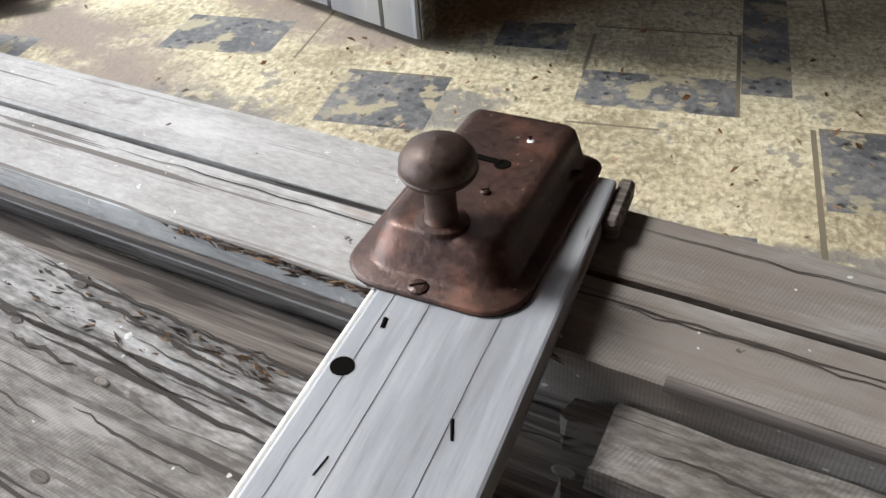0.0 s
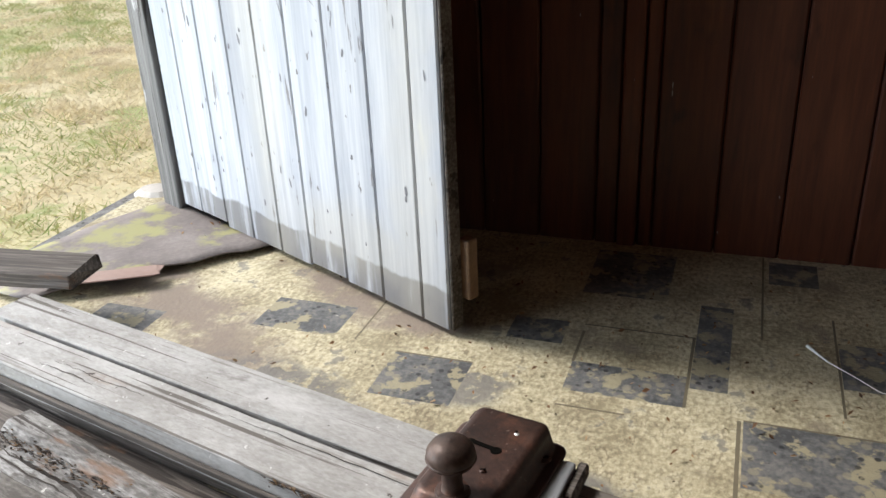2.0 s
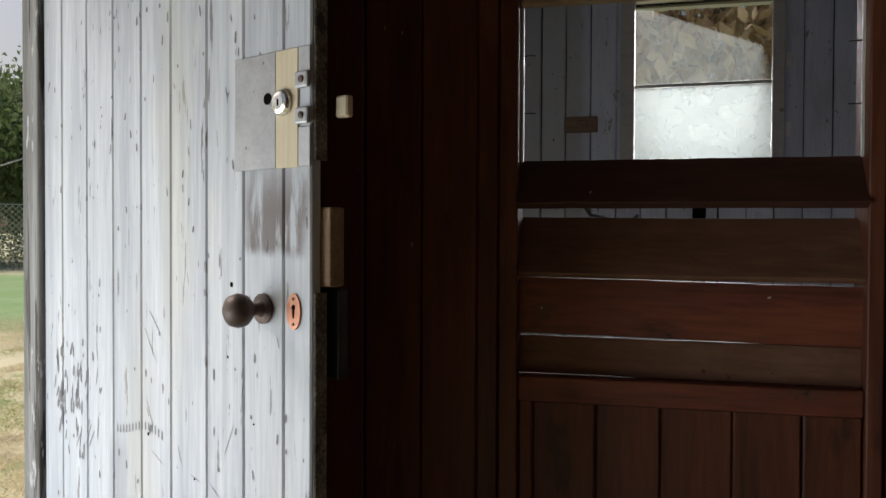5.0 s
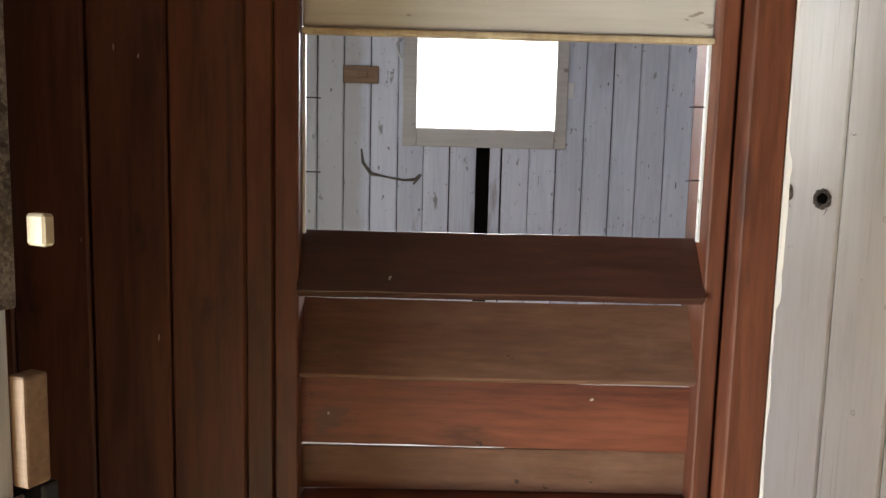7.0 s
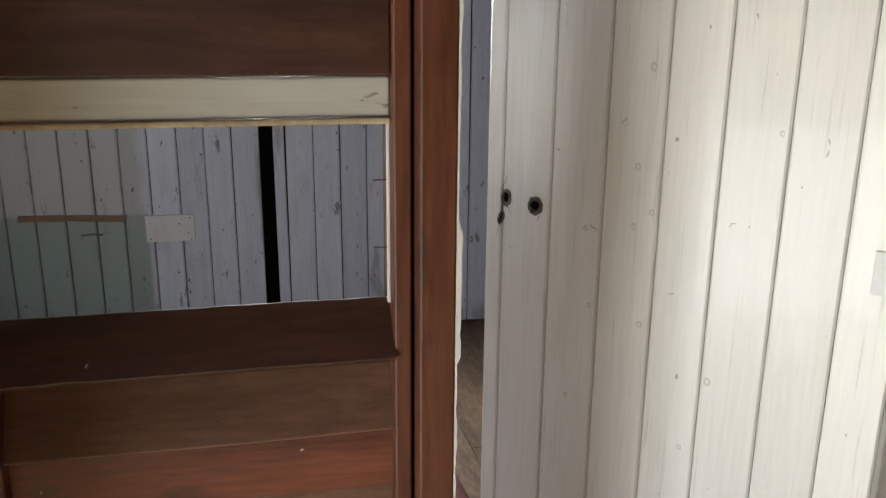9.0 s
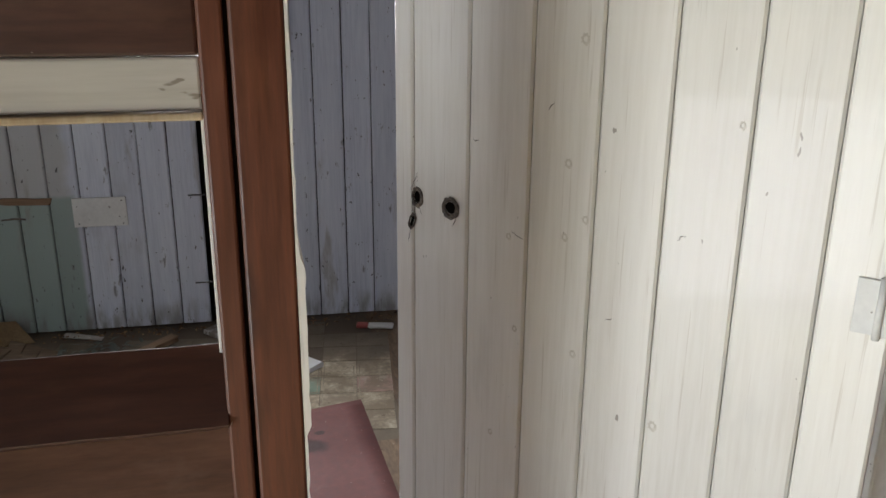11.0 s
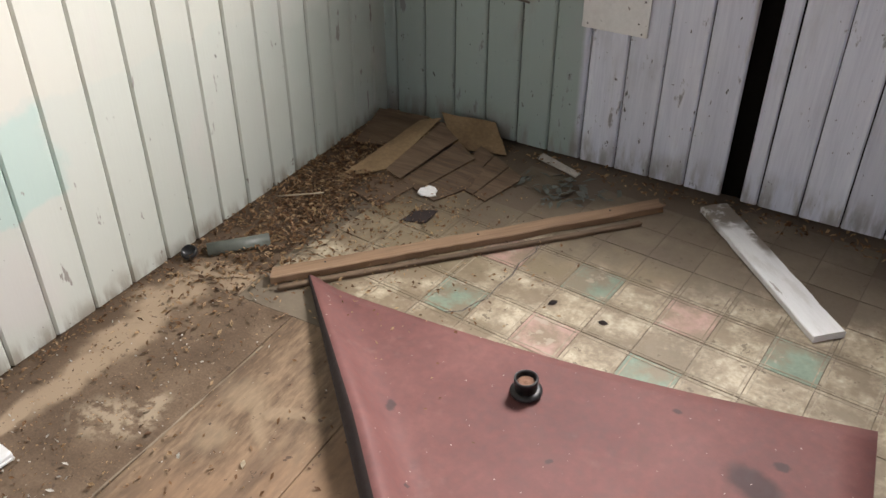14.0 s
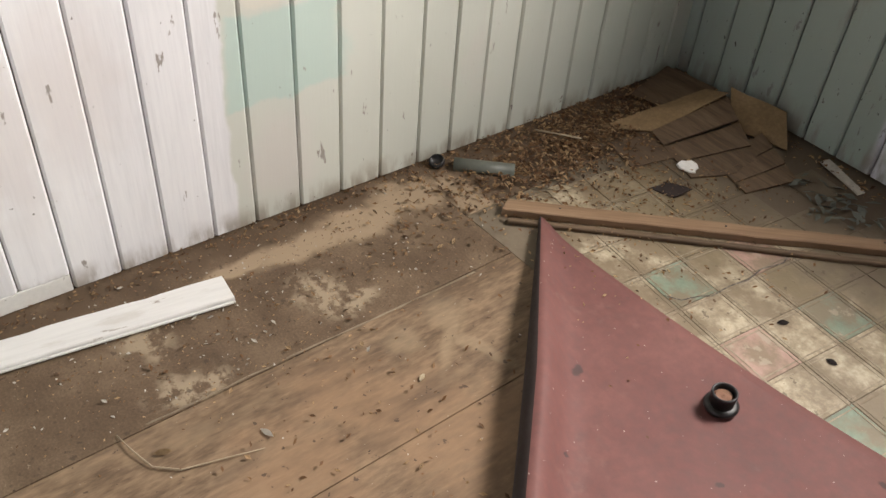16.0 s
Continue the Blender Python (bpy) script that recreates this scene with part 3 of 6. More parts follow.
# unseen ceiling, kept dark so it bounces little light
M_CEIL = surf("dark_ceiling_boards", [(0.045, 0.032, 0.024), (0.085, 0.062, 0.046)], (1, 8, 8), (6, 70, 70), 0.7, 0.15, (), 0.0)
M_RIDGE = surf("old_joists", [(0.09, 0.07, 0.05), (0.16, 0.125, 0.09)], (1, 14, 14), (6, 90, 90), 0.85, 0.3, (), 0.1)


def glass_mat():
    m = bpy.data.materials.new("dirty_window_glass")
    m.use_nodes = True
    nt = m.node_tree
    n = nt.nodes
    b = n["Principled BSDF"]
    tr = n.new("ShaderNodeBsdfTransparent")
    df = n.new("ShaderNodeBsdfTranslucent")
    df.inputs[0].default_value = (0.13, 0.14, 0.135, 1)
    mixa, mixb = n.new("ShaderNodeMixShader"), n.new("ShaderNodeMixShader")
    noi, ramp, geo, sep = n.new("ShaderNodeTexNoise"), n.new("ShaderNodeMapRange"), n.new("ShaderNodeNewGeometry"), n.new("ShaderNodeSeparateXYZ")
    noi.inputs["Scale"].default_value, noi.inputs["Detail"].default_value = 9, 6
    link(nt, geo.outputs["Position"], noi.inputs["Vector"])
    link(nt, geo.outputs["Position"], sep.inputs[0])
    low = n.new("ShaderNodeMapRange")
    link(nt, sep.outputs[2], low.inputs["Value"])
    low.inputs["From Min"].default_value, low.inputs["From Max"].default_value = 1.94, 1.90
    low.inputs["To Min"].default_value, low.inputs["To Max"].default_value = 0.10, 0.75
    link(nt, noi.outputs["Fac"], ramp.inputs["Value"])
    ramp.inputs["To Min"].default_value, ramp.inputs["To Max"].default_value = 0.55, 1.35
    mul = n.new("ShaderNodeMath")
    mul.operation, mul.use_clamp = "MULTIPLY", True
    link(nt, low.outputs[0], mul.inputs[0])
    link(nt, ramp.outputs[0], mul.inputs[1])
    link(nt, mul.outputs[0], mixa.inputs[0])
    link(nt, tr.outputs[0], mixa.inputs[1])
    link(nt, df.outputs[0], mixa.inputs[2])
    b.inputs["Roughness"].default_value, b.inputs["Base Color"].default_value = 0.05, (0.02, 0.02, 0.02, 1)
    mixb.inputs[0].default_value = 0.06
    link(nt, mixa.outputs[0], mixb.inputs[1])
    link(nt, b.outputs[0], mixb.inputs[2])
    link(nt, mixb.outputs[0], n["Material Output"].inputs[0])
    return m


M_GLASS = glass_mat()


def leaf_mat(name, cols):
    m = bpy.data.materials.new(name)
    m.use_nodes = True
    nt = m.node_tree
    b = nt.nodes["Principled BSDF"]
    g, r = nt.nodes.new("ShaderNodeNewGeometry"), nt.nodes.new("ShaderNodeValToRGB")
    for i, c in enumerate(cols):
        e = r.color_ramp.elements[i] if i < 2 else r.color_ramp.elements.new(0.5)
        e.position, e.color = i / (len(cols) - 1), (*c, 1)
    link(nt, g.outputs["Random Per Island"], r.inputs[0])
    link(nt, r.outputs[0], b.inputs["Base Color"])
    b.inputs["Roughness"].default_value = 0.6
    thin, both_ = nt.nodes.new("ShaderNodeBsdfTranslucent"), nt.nodes.new("ShaderNodeMixShader")
    link(nt, r.outputs[0], thin.inputs[0])
    both_.inputs[0].default_value = 0.4
    link(nt, b.outputs[0], both_.inputs[1])
    link(nt, thin.outputs[0], both_.inputs[2])
    link(nt, both_.outputs[0], nt.nodes["Material Output"].inputs[0])
    return m


M_LEAF = leaf_mat("gum_leaves", [(0.10, 0.15, 0.05), (0.19, 0.26, 0.10), (0.30, 0.36, 0.17)])
M_AUTUMN = leaf_mat("rusty_autumn_leaves", [(0.36, 0.22, 0.13), (0.50, 0.37, 0.24), (0.62, 0.52, 0.38)])
M_GRASS = leaf_mat("dry_and_green_grass", [(0.62, 0.55, 0.30), (0.46, 0.48, 0.20), (0.30, 0.42, 0.13)])
M_STRAW = leaf_mat("mown_straw", [(0.72, 0.63, 0.41), (0.84, 0.77, 0.56), (0.62, 0.52, 0.33)])
M_DEBRIS = leaf_mat("brown_debris", [(0.05, 0.027, 0.014), (0.21, 0.105, 0.045), (0.52, 0.36, 0.20)])


# ---- shapes ----
def mesh_of(bm, name="mesh"):
    me = bpy.data.meshes.new(name)
    bm.to_mesh(me)
    bm.free()
    return me


def part(name, shape, material, parent=None, label="", at=None):
    """Links a bmesh or a mesh as one object, under a thing or a part."""
    me = shape if isinstance(shape, bpy.types.Mesh) else mesh_of(shape, name)
    if not me.materials:
        for m in (material if isinstance(material, (list, tuple)) else [material]):
            me.materials.append(m)
    ob = new(name, me)
    ob.parent = parent
    if at is not None:
        ob.matrix_basis = at
    if label:
        ob["label"] = label
    return ob


def empty(name, at):
    ob = new(name)
    ob.empty_display_size = 0.1
    ob.matrix_basis = at
    return ob


def box(x0, x1, y0, y1, z0, z1, bev=0.0, bm=None, seg=1):
    own = bm is None
    bm = bm or bmesh.new()
    vs = [bm.verts.new((x, y, z)) for x in (x0, x1) for y in (y0, y1) for z in (z0, z1)]
    fs = []
    for q in ((0, 1, 3, 2), (4, 6, 7, 5), (0, 4, 5, 1), (2, 3, 7, 6), (0, 2, 6, 4), (1, 5, 7, 3)):
        fs.append(bm.faces.new([vs[i] for i in q]))
    if bev:
        es = list({e for f in fs for e in f.edges})
        bmesh.ops.bevel(bm, geom=es, offset=bev, segments=seg, affect="EDGES", profile=0.5)
    return bm


def board(w, t, h, ch=0.004, gap=0.0012):
    """A lining board, width along x, its face towards -y, height along z, with eased front edges."""
    bm = bmesh.new()
    a, b = -w / 2 + gap, w / 2 - gap
    prof = [(a, 0), (a, -t + ch), (a + ch, -t), (b - ch, -t), (b, -t + ch), (b, 0)]
    lo = [bm.verts.new((x, y, 0)) for x, y in prof]
    hi = [bm.verts.new((x, y, h)) for x, y in prof]
    n = len(prof)
    for i in range(n):
        j = (i + 1) % n
        bm.faces.new((lo[j], lo[i], hi[i], hi[j]))
    bm.faces.new(lo)
    bm.faces.new(hi[::-1])
    return bm


def lathe(profile, seg=28):
    """A turned shape about z from (radius, height) pairs."""
    bm = bmesh.new()
    rings = []
    for r, z in profile:
        rings.append([bm.verts.new((r * math.cos(2 * math.pi * k / seg), r * math.sin(2 * math.pi * k / seg), z)) for k in range(seg)])
    for a, b in zip(rings, rings[1:]):
        for k in range(seg):
            bm.faces.new((a[k], a[(k + 1) % seg], b[(k + 1) % seg], b[k]))
    for ring, flip in ((rings[0], True), (rings[-1], False)):
        if profile[0 if flip else -1][0] > 1e-5:
            bm.faces.new(ring[::-1] if flip else ring)
    for f in bm.faces:
        f.smooth = len(profile) > 5
    return bm


def rough_plank(length, w, t, seed, warp=0.004, ends=0.012, bev=0.003, chip=0.007):
    """A sawn plank along x, base at z 0, with uneven ends, chipped edges and a slight bow."""
    rnd = random.Random(seed)
    bm = bmesh.new()
    n = max(10, int(length / 0.035))
    rings = []
    for i in range(n + 1):
        x = -length / 2 + length * i / n
        wob = noise.noise((x * 5 + seed, seed * 3.1, 0)) * warp
        chipa = max(0, noise.noise((x * 16 + seed, 7.7, seed))) * chip
        chipb = max(0, noise.noise((x * 16 - seed, 2.7, seed))) * chip
        bow = noise.noise((x * 1.6, seed * 1.7, 3)) * warp
        y0, y1 = -w / 2 + wob + chipa, w / 2 + wob - chipb
        dx = 0
        if i in (0, n):
            dx = rnd.uniform(-ends, ends)
        pts = [(y0 + bev, 0), (y0, bev), (y0, t - bev), (y0 + bev, t), ((y0 + y1) / 2, t + 0.0008), (y1 - bev, t), (y1, t - bev), (y1, bev), (y1 - bev, 0)]
        rings.append([bm.verts.new((x + dx + (rnd.uniform(-ends, ends) if i in (0, n) else 0) * 0.6, y, z + bow)) for y, z in pts])
    for a, b in zip(rings, rings[1:]):
        m = len(a)
        for k in range(m):
            bm.faces.new((a[k], b[k], b[(k + 1) % m], a[(k + 1) % m]))
    bm.faces.new(rings[0])
    bm.faces.new(rings[-1][::-1])
    bmesh.ops.recalc_face_normals(bm, faces=bm.faces[:])
    return bm


def rot_between(p, q):
    """Pose at the middle of p-q with x along it."""
    d = Vector(q) - Vector(p)
    return Matrix.Translation((Vector(p) + Vector(q)) / 2) @ d.to_track_quat("X", "Z").to_matrix().to_4x4()


def tube(points, radius, seg=8):
    """A round rod through the points."""
    bm = bmesh.new()
    rings = []
    for i, p in enumerate(points):
        p = Vector(p)
        d = (Vector(points[min(i + 1, len(points) - 1)]) - Vector(points[max(i - 1, 0)])).normalized()
        q = d.to_track_quat("Z", "X")
        r = radius[i] if isinstance(radius, (list, tuple)) else radius
        rings.append([bm.verts.new(p + q @ Vector((r * math.cos(2 * math.pi * k / seg), r * math.sin(2 * math.pi * k / seg), 0))) for k in range(seg)])
    for a, b in zip(rings, rings[1:]):
        for k in range(seg):
            f = bm.faces.new((a[k], a[(k + 1) % seg], b[(k + 1) % seg], b[k]))
            f.smooth = True
    bm.faces.new(rings[0][::-1])
    bm.faces.new(rings[-1])
    return bm


WALL_Y = 1.56       # board faces of the red partition
BACK_Y = 4.70       # pale blue end wall
LEFT_X = -0.905     # side wall of the back room
GROUND = -0.40
CEIL = 2.42


# ---- ground ----
def ground_mat():
    return surf("mown_field", [(0.60, 0.53, 0.32), (0.76, 0.69, 0.46), (0.85, 0.79, 0.58)], (0.7, 0.7, 0.7), (14, 14, 14), 0.95, 0.4,
                [{"noise": ((0.45, 0.45, 0.45), 0.48, 0.58), "color": (0.42, 0.47, 0.18), "amount": 0.6},
                 {"noise": ((2.4, 2.4, 2.4), 0.54, 0.64), "color": (0.33, 0.43, 0.14), "amount": 0.7},
                 {"noise": ((1.6, 1.6, 1.6), 0.62, 0.68), "color": (0.42, 0.32, 0.22), "amount": 0.8},
                 {"halves": [("y", 10.3, 1, 0.3, 0.5), ("y", 24, -1, 1.5, 2.0)], "color": (0.20, 0.38, 0.13), "amount": 0.8}], 0.0, shift=False)


bm = bmesh.new()
S = 400
vs = [bm.verts.new(p) for p in ((-S, -S, GROUND), (S, -S, GROUND), (S, S, GROUND), (-S, S, GROUND))]
bm.faces.new(vs)
tagged(part("ground", bm, ground_mat()), "mown field of dry straw and green grass", "ground", kind="structure")


# ---- front room: floor ----
def patch_floor(name, x0, x1, y0, y1, rects, mats, z=0.0):
    """A flat sheet cut along its inlaid rectangles; each rectangle is (x0, x1, y0, y1, material slot)."""
    xs = sorted({x0, x1, *[min(max(v, x0), x1) for r in rects for v in r[:2]]})
    ys = sorted({y0, y1, *[min(max(v, y0), y1) for r in rects for v in r[2:4]]})
    bm = bmesh.new()
    grid = {(i, j): bm.verts.new((x, y, z)) for i, x in enumerate(xs) for j, y in enumerate(ys)}
    for i in range(len(xs) - 1):
        for j in range(len(ys) - 1):
            f = bm.faces.new((grid[i, j], grid[i + 1, j], grid[i + 1, j + 1], grid[i, j + 1]))
            cx, cy = (xs[i] + xs[i + 1]) / 2, (ys[j] + ys[j + 1]) / 2
            for r in rects:
                if r[0] < cx < r[1] and r[2] < cy < r[3]:
                    f.material_index = r[4]
    edge = [e for e in bm.edges if e.is_boundary]
    low = bmesh.ops.extrude_edge_only(bm, edges=edge)
    for v in [g for g in low["geom"] if isinstance(g, bmesh.types.BMVert)]:
        v.co.z -= 0.004
    return part(name, bm, mats)


dark = [(0.13, 0.316, 0.965, 1.052), (0.322, 0.38, 1.02, 1.30), (0.405, 0.60, 0.802, 0.953), (-0.17, -0.03, 0.872, 1.0),
        (0.10, 0.26, 1.30, 1.50), (0.44, 0.53, 1.42, 1.52), (0.55, 0.74, 1.08, 1.22), (-0.47, -0.30, 1.02, 1.13), (0.02, 0.12, 0.70, 0.79),
        (0.27, 0.34, 0.70, 0.745), (0.72, 0.90, 0.82, 0.96), (0.93, 1.05, 1.20, 1.40), (1.20, 1.38, 0.66, 0.80), (0.80, 0.93, 0.50, 0.60),
        (1.12, 1.20, 0.93, 1.12), (1.42, 1.62, 1.05, 1.18), (1.5, 1.6, 0.4, 0.6), (0.0, 0.10, 1.10, 1.18), (-0.80, -0.66, 0.90, 1.02)]
lines = [(0.396, 0.402, 0.70, 0.953), (0.128, 0.133, 1.05, 1.155), (0.316, 0.321, 0.965, 1.18), (0.128, 0.235, 0.921, 0.925), (-0.17, -0.03, 1.0, 1.004),
         (0.427, 0.431, 1.20, 1.54), (0.405, 0.60, 0.953, 0.957), (0.60, 0.604, 0.70, 0.953), (0.128, 0.32, 1.176, 1.18), (0.545, 0.549, 1.0, 1.30), (-0.26, -0.256, 1.02, 1.25)]
front_floor = patch_floor("floor_front_room", -1.13, 2.6, 0.27, 1.56, [(*r, 1) for r in dark] + [(*r, 2) for r in lines], [M_LINO_Y, M_LINO_D, M_LINO_LINE])
tagged(front_floor, "worn yellow linoleum floor with faded blue-grey rectangles", "floor", kind="structure")
sub = part("subfloor", box(-1.13, 2.6, 0.27, 1.70, -0.035, -0.006), M_RIDGE)
tagged(sub, "timber subfloor under the linoleum", "floor", kind="structure")
for k, x in enumerate((-1.05, -0.3, 0.5, 1.3, 2.1)):
    j = tagged(part("joist", box(x, x + 0.06, 0.30, 4.6, GROUND, -0.036, 0.004), M_RIDGE), "rough timber floor joist below the boards", "joist", "floor joists", "structure")


def lino_flap():
    """The torn and lifted end of the linoleum at the doorway."""
    bm = bmesh.new()
    n, m = 14, 10
    top = []
    for i in range(n + 1):
        s = i / n
        tear = Vector((-0.585, 1.33, 0)).lerp(Vector((-0.96, 0.96, 0)), s)
        tear += Vector((1, -1, 0)) * 0.02 * noise.noise((s * 6, 4.2, 0))
        outer = Vector((-1.02, 1.56, 0)).lerp(Vector((-1.20, 1.02, 0)), s)
        row = []
        for j in range(m + 1):
            q = j / m
            p = tear.lerp(outer, q)
            p.z = 0.006 + 0.020 * (1 - q) ** 2 * (0.55 + 0.45 * s) + 0.004 * noise.noise((p.x * 7, p.y * 7, 1))
            row.append(bm.verts.new(p))
        top.append(row)
    for i in range(n):
        for j in range(m):
            f = bm.faces.new((top[i][j], top[i][j + 1], top[i + 1][j + 1], top[i + 1][j]))
            f.smooth = True
    bmesh.ops.recalc_face_normals(bm, faces=bm.faces[:])
    bmesh.ops.solidify(bm, geom=bm.faces[:], thickness=0.003)
    return bm


M_FLAP = surf("mossy_grey_lino", [(0.125, 0.105, 0.10), (0.20, 0.172, 0.162), (0.28, 0.25, 0.232)], (7, 7, 7), (90, 90, 90), 0.7, 0.4,
              [{"noise": ((6, 6, 6), 0.50, 0.60), "color": (0.34, 0.33, 0.13), "detail": 6, "amount": 0.8}], 0.0)
tagged(part("torn_lino", lino_flap(), M_FLAP), "torn grey and mossy linoleum flap lifting at the doorway", "linoleum")
pinkscrap = part("lino_scrap", rough_plank(0.24, 0.05, 0.003, 9, 0.006, 0.02, 0.001), surf("pinkish_torn_backing", [(0.30, 0.20, 0.17), (0.40, 0.29, 0.25)], (9, 9, 9), (60, 60, 60), 0.8, 0.2, (), 0.0),
                 at=rot_between((-0.93, 1.02, 0.028), (-0.75, 1.13, 0.026)))
tagged(pinkscrap, "pinkish torn strip of linoleum backing on the floor", "linoleum")


# ---- red partition ----
part_wall = bmesh.new()
for b in ((-0.97, 0.15, 0, CEIL), (0.15, 0.845, 0, 0.79), (0.15, 0.845, 1.66, CEIL), (0.845, 0.924, 0, CEIL), (0.924, 1.94, 2.08, CEIL), (1.94, 2.6, 0, CEIL)):
    box(b[0], b[1], WALL_Y, WALL_Y + 0.09, b[2], b[3], bm=part_wall)
partition = tagged(part("wall_partition", part_wall, M_ROUGH), "dark red stained timber partition with a hatch and doorway", "wall", kind="structure")
# back lining kept pale to bounce light inside the back room
lining = bmesh.new()
for b in ((-0.88, 0.15, 0, CEIL), (0.15, 0.845, 0, 0.79), (0.15, 0.845, 1.66, CEIL), (0.845, 0.924, 0, CEIL), (0.924, 1.94, 2.08, CEIL), (1.94, 2.6, 0, CEIL)):
    box(b[0], b[1], WALL_Y + 0.092, WALL_Y + 0.108, b[2], b[3], bm=lining)
tagged(part("wall_partition_lining", lining, M_BLUEW), "pale blue-white lining on the back of the partition", "wall", kind="structure")

M_SILL = surf("dark_splashed_sill", [(0.029, 0.0108, 0.0068), (0.055, 0.020, 0.0125), (0.088, 0.034, 0.021)], (1.6, 10, 10), (10, 90, 90), 0.5, 0.2,
              [{"noise": ((4, 9, 9), 0.56, 0.70), "color": (0.10, 0.045, 0.027), "amount": 0.5, "detail": 8},
               {"noise": ((24, 24, 24), 0.695, 0.715), "color": (0.52, 0.48, 0.44), "detail": 3, "amount": 0.85}], 0.0)
made_boards = {}


def lay_boards(parent, edges, z0, z1, mat, y=0.0, skip=(), frame_of=None, t=0.018, seed=1, label="", name="board"):
    """Vertical boards between the edges, as parts of a wall that faces -y."""
    rnd = random.Random(seed)
    out = []
    for a, b in zip(edges, edges[1:]):
        if any(s0 <= a and b <= s1 for s0, s1 in skip):
            continue
        key = (round(b - a, 3), round(z1 - z0, 3), mat.name)
        if key not in made_boards:
            me = mesh_of(board(b - a, t, z1 - z0), name)
            me.materials.append(mat)
            made_boards[key] = me
        o = part(name, made_boards[key], mat, parent)
        m = pose((a + b) / 2, y - rnd.uniform(0, 0.002), z0, 0, rnd.uniform(-0.05, 0.05), 0)
        o.matrix_basis = m
        out.append(o)
    return out


# frame members of the partition
def rail(name, x0, x1, y0, y1, z0, z1, mat, parent=partition, bev=0.004, label=""):
    c = Vector(((x0 + x1) / 2, (y0 + y1) / 2, (z0 + z1) / 2))
    return part(name, box(x0 - c.x, x1 - c.x, y0 - c.y, y1 - c.y, z0 - c.z, z1 - c.z, bev, seg=2), mat, parent, label, Matrix.Translation(c))


def slat(name, z0, z1, y, tilt, mat, roll=0.0, th=0.018, x0=0.166, x1=0.829, label="", seed=3):
    """A horizontal board across the hatch."""
    bm = rough_plank(x1 - x0, z1 - z0, th, seed, 0.0012, 0.001, 0.0018, 0.0022)
    o = part(name, bm, mat, partition, label)
    o.matrix_basis = pose((x0 + x1) / 2, y, (z0 + z1) / 2, 90 + roll, 0, 0) if not tilt else \
        pose((x0 + x1) / 2, y, (z0 + z1) / 2) @ pose(0, 0, 0, 0, tilt, 0) @ pose(0, 0, 0, 90 + roll, 0, 0)
    return o


rail("stile", 0.128, 0.167, 1.530, 1.600, 0.0, 2.3, M_RED)
rail("stile", 0.828, 0.8585, 1.530, 1.650, 0.0, 2.3, M_RED)
rail("rail", 0.168, 0.827, 1.537, 1.600, 0.748, 0.800, M_REDX)
rail("header", 0.168, 0.827, 1.545, 1.600, 1.645, 1.80, M_SILL)
rail("white_rail", 0.168, 0.827, 1.558, 1.585, 1.577, 1.643, M_CREAMX, label="cream painted rail with a bead along its foot")
rail("bead", 0.168, 0.827, 1.548, 1.574, 1.566, 1.576, M_TAN, bev=0.003)
slat("slat", 0.8012, 0.880, 1.590, 0.25, M_BROWNX, seed=11)
slat("slat", 0.883, 1.000, 1.583, 0.85, M_REDX, seed=12)
slat("slat", 0.991, 1.131, 1.589, 0.2, M_BROWNX, -33, seed=13)
sill = slat("sloping_sill", 1.132, 1.250, 1.572, 0.05, M_SILL, -38, 0.020, label="sloping dark red sill board with pale splashes", seed=14)
for x in (0.1675, 0.8225):
    rail("casing", x, x + 0.005, 1.566, 1.576, 1.245, 1.577, M_WHITE, bev=0.001)
for x, z in ((0.168, 1.467), (0.168, 1.347), (0.827, 1.467), (0.827, 1.347)):
    d = 1 if x < 0.5 else -1
    nail_ = part("nail", tube([(0, 0, 0), (0.016 * d, -0.001, 0.0), (0.028 * d, 0.001, -0.0005)], 0.0011, 6), M_BLKIRON, partition, at=pose(x, 1.572, z))
rail("door_jamb", 0.865, 0.928, 1.487, 1.668, 0.0, 2.1, M_RED)


def ragged_paint(z1, n=150):
    """Paint left on an arris, its edge broken away unevenly."""
    bm = bmesh.new()
    rows = []
    for i in range(n + 1):
        z = z1 * i / n
        d = 0.0035 + 0.006 * max(0.0, noise.noise((z * 9, 1.7, 0))) + 0.003 * noise.noise((z * 41, 6.1, 0)) + (0.006 if 1.16 < z < 1.40 else 0.0)
        rows.append([bm.verts.new((0.9283 + max(0.0012, d) * k, y, z)) for k, y in ((0, 1.4885), (1, 1.4885), (1, 1.660), (0, 1.660))])
    for a, b in zip(rows, rows[1:]):
        for k in range(4):
            bm.faces.new((a[k], a[(k + 1) % 4], b[(k + 1) % 4], b[k]))
    bm.faces.new(rows[0][::-1])
    bm.faces.new(rows[-1])
    bmesh.ops.recalc_face_normals(bm, faces=bm.faces[:])
    return bm


part("painted_edge", ragged_paint(2.1), M_CREAM, partition, "chipped cream paint along the door jamb")
lay_boards(partition, [0.168, 0.199, 0.328, 0.456, 0.593, 0.720, 0.827], 0, 0.747, M_RED, WALL_Y)
lay_boards(partition, [-0.97, -0.93, -0.80, -0.675, -0.549, -0.423, -0.297, -0.171, -0.044, 0.079, 0.127], 0, CEIL, M_RED, WALL_Y)
lay_boards(partition, [0.168, 0.30, 0.43, 0.56, 0.69, 0.827], 1.802, CEIL, M_RED, WALL_Y)
lay_boards(partition, [0.860, 1.0, 1.13, 1.26, 1.39, 1.52, 1.65, 1.78, 1.90], 2.11, CEIL, M_RED, WALL_Y)
rail("door_head", 0.929, 1.857, 1.50, 1.66, 2.05, 2.10, M_RED)
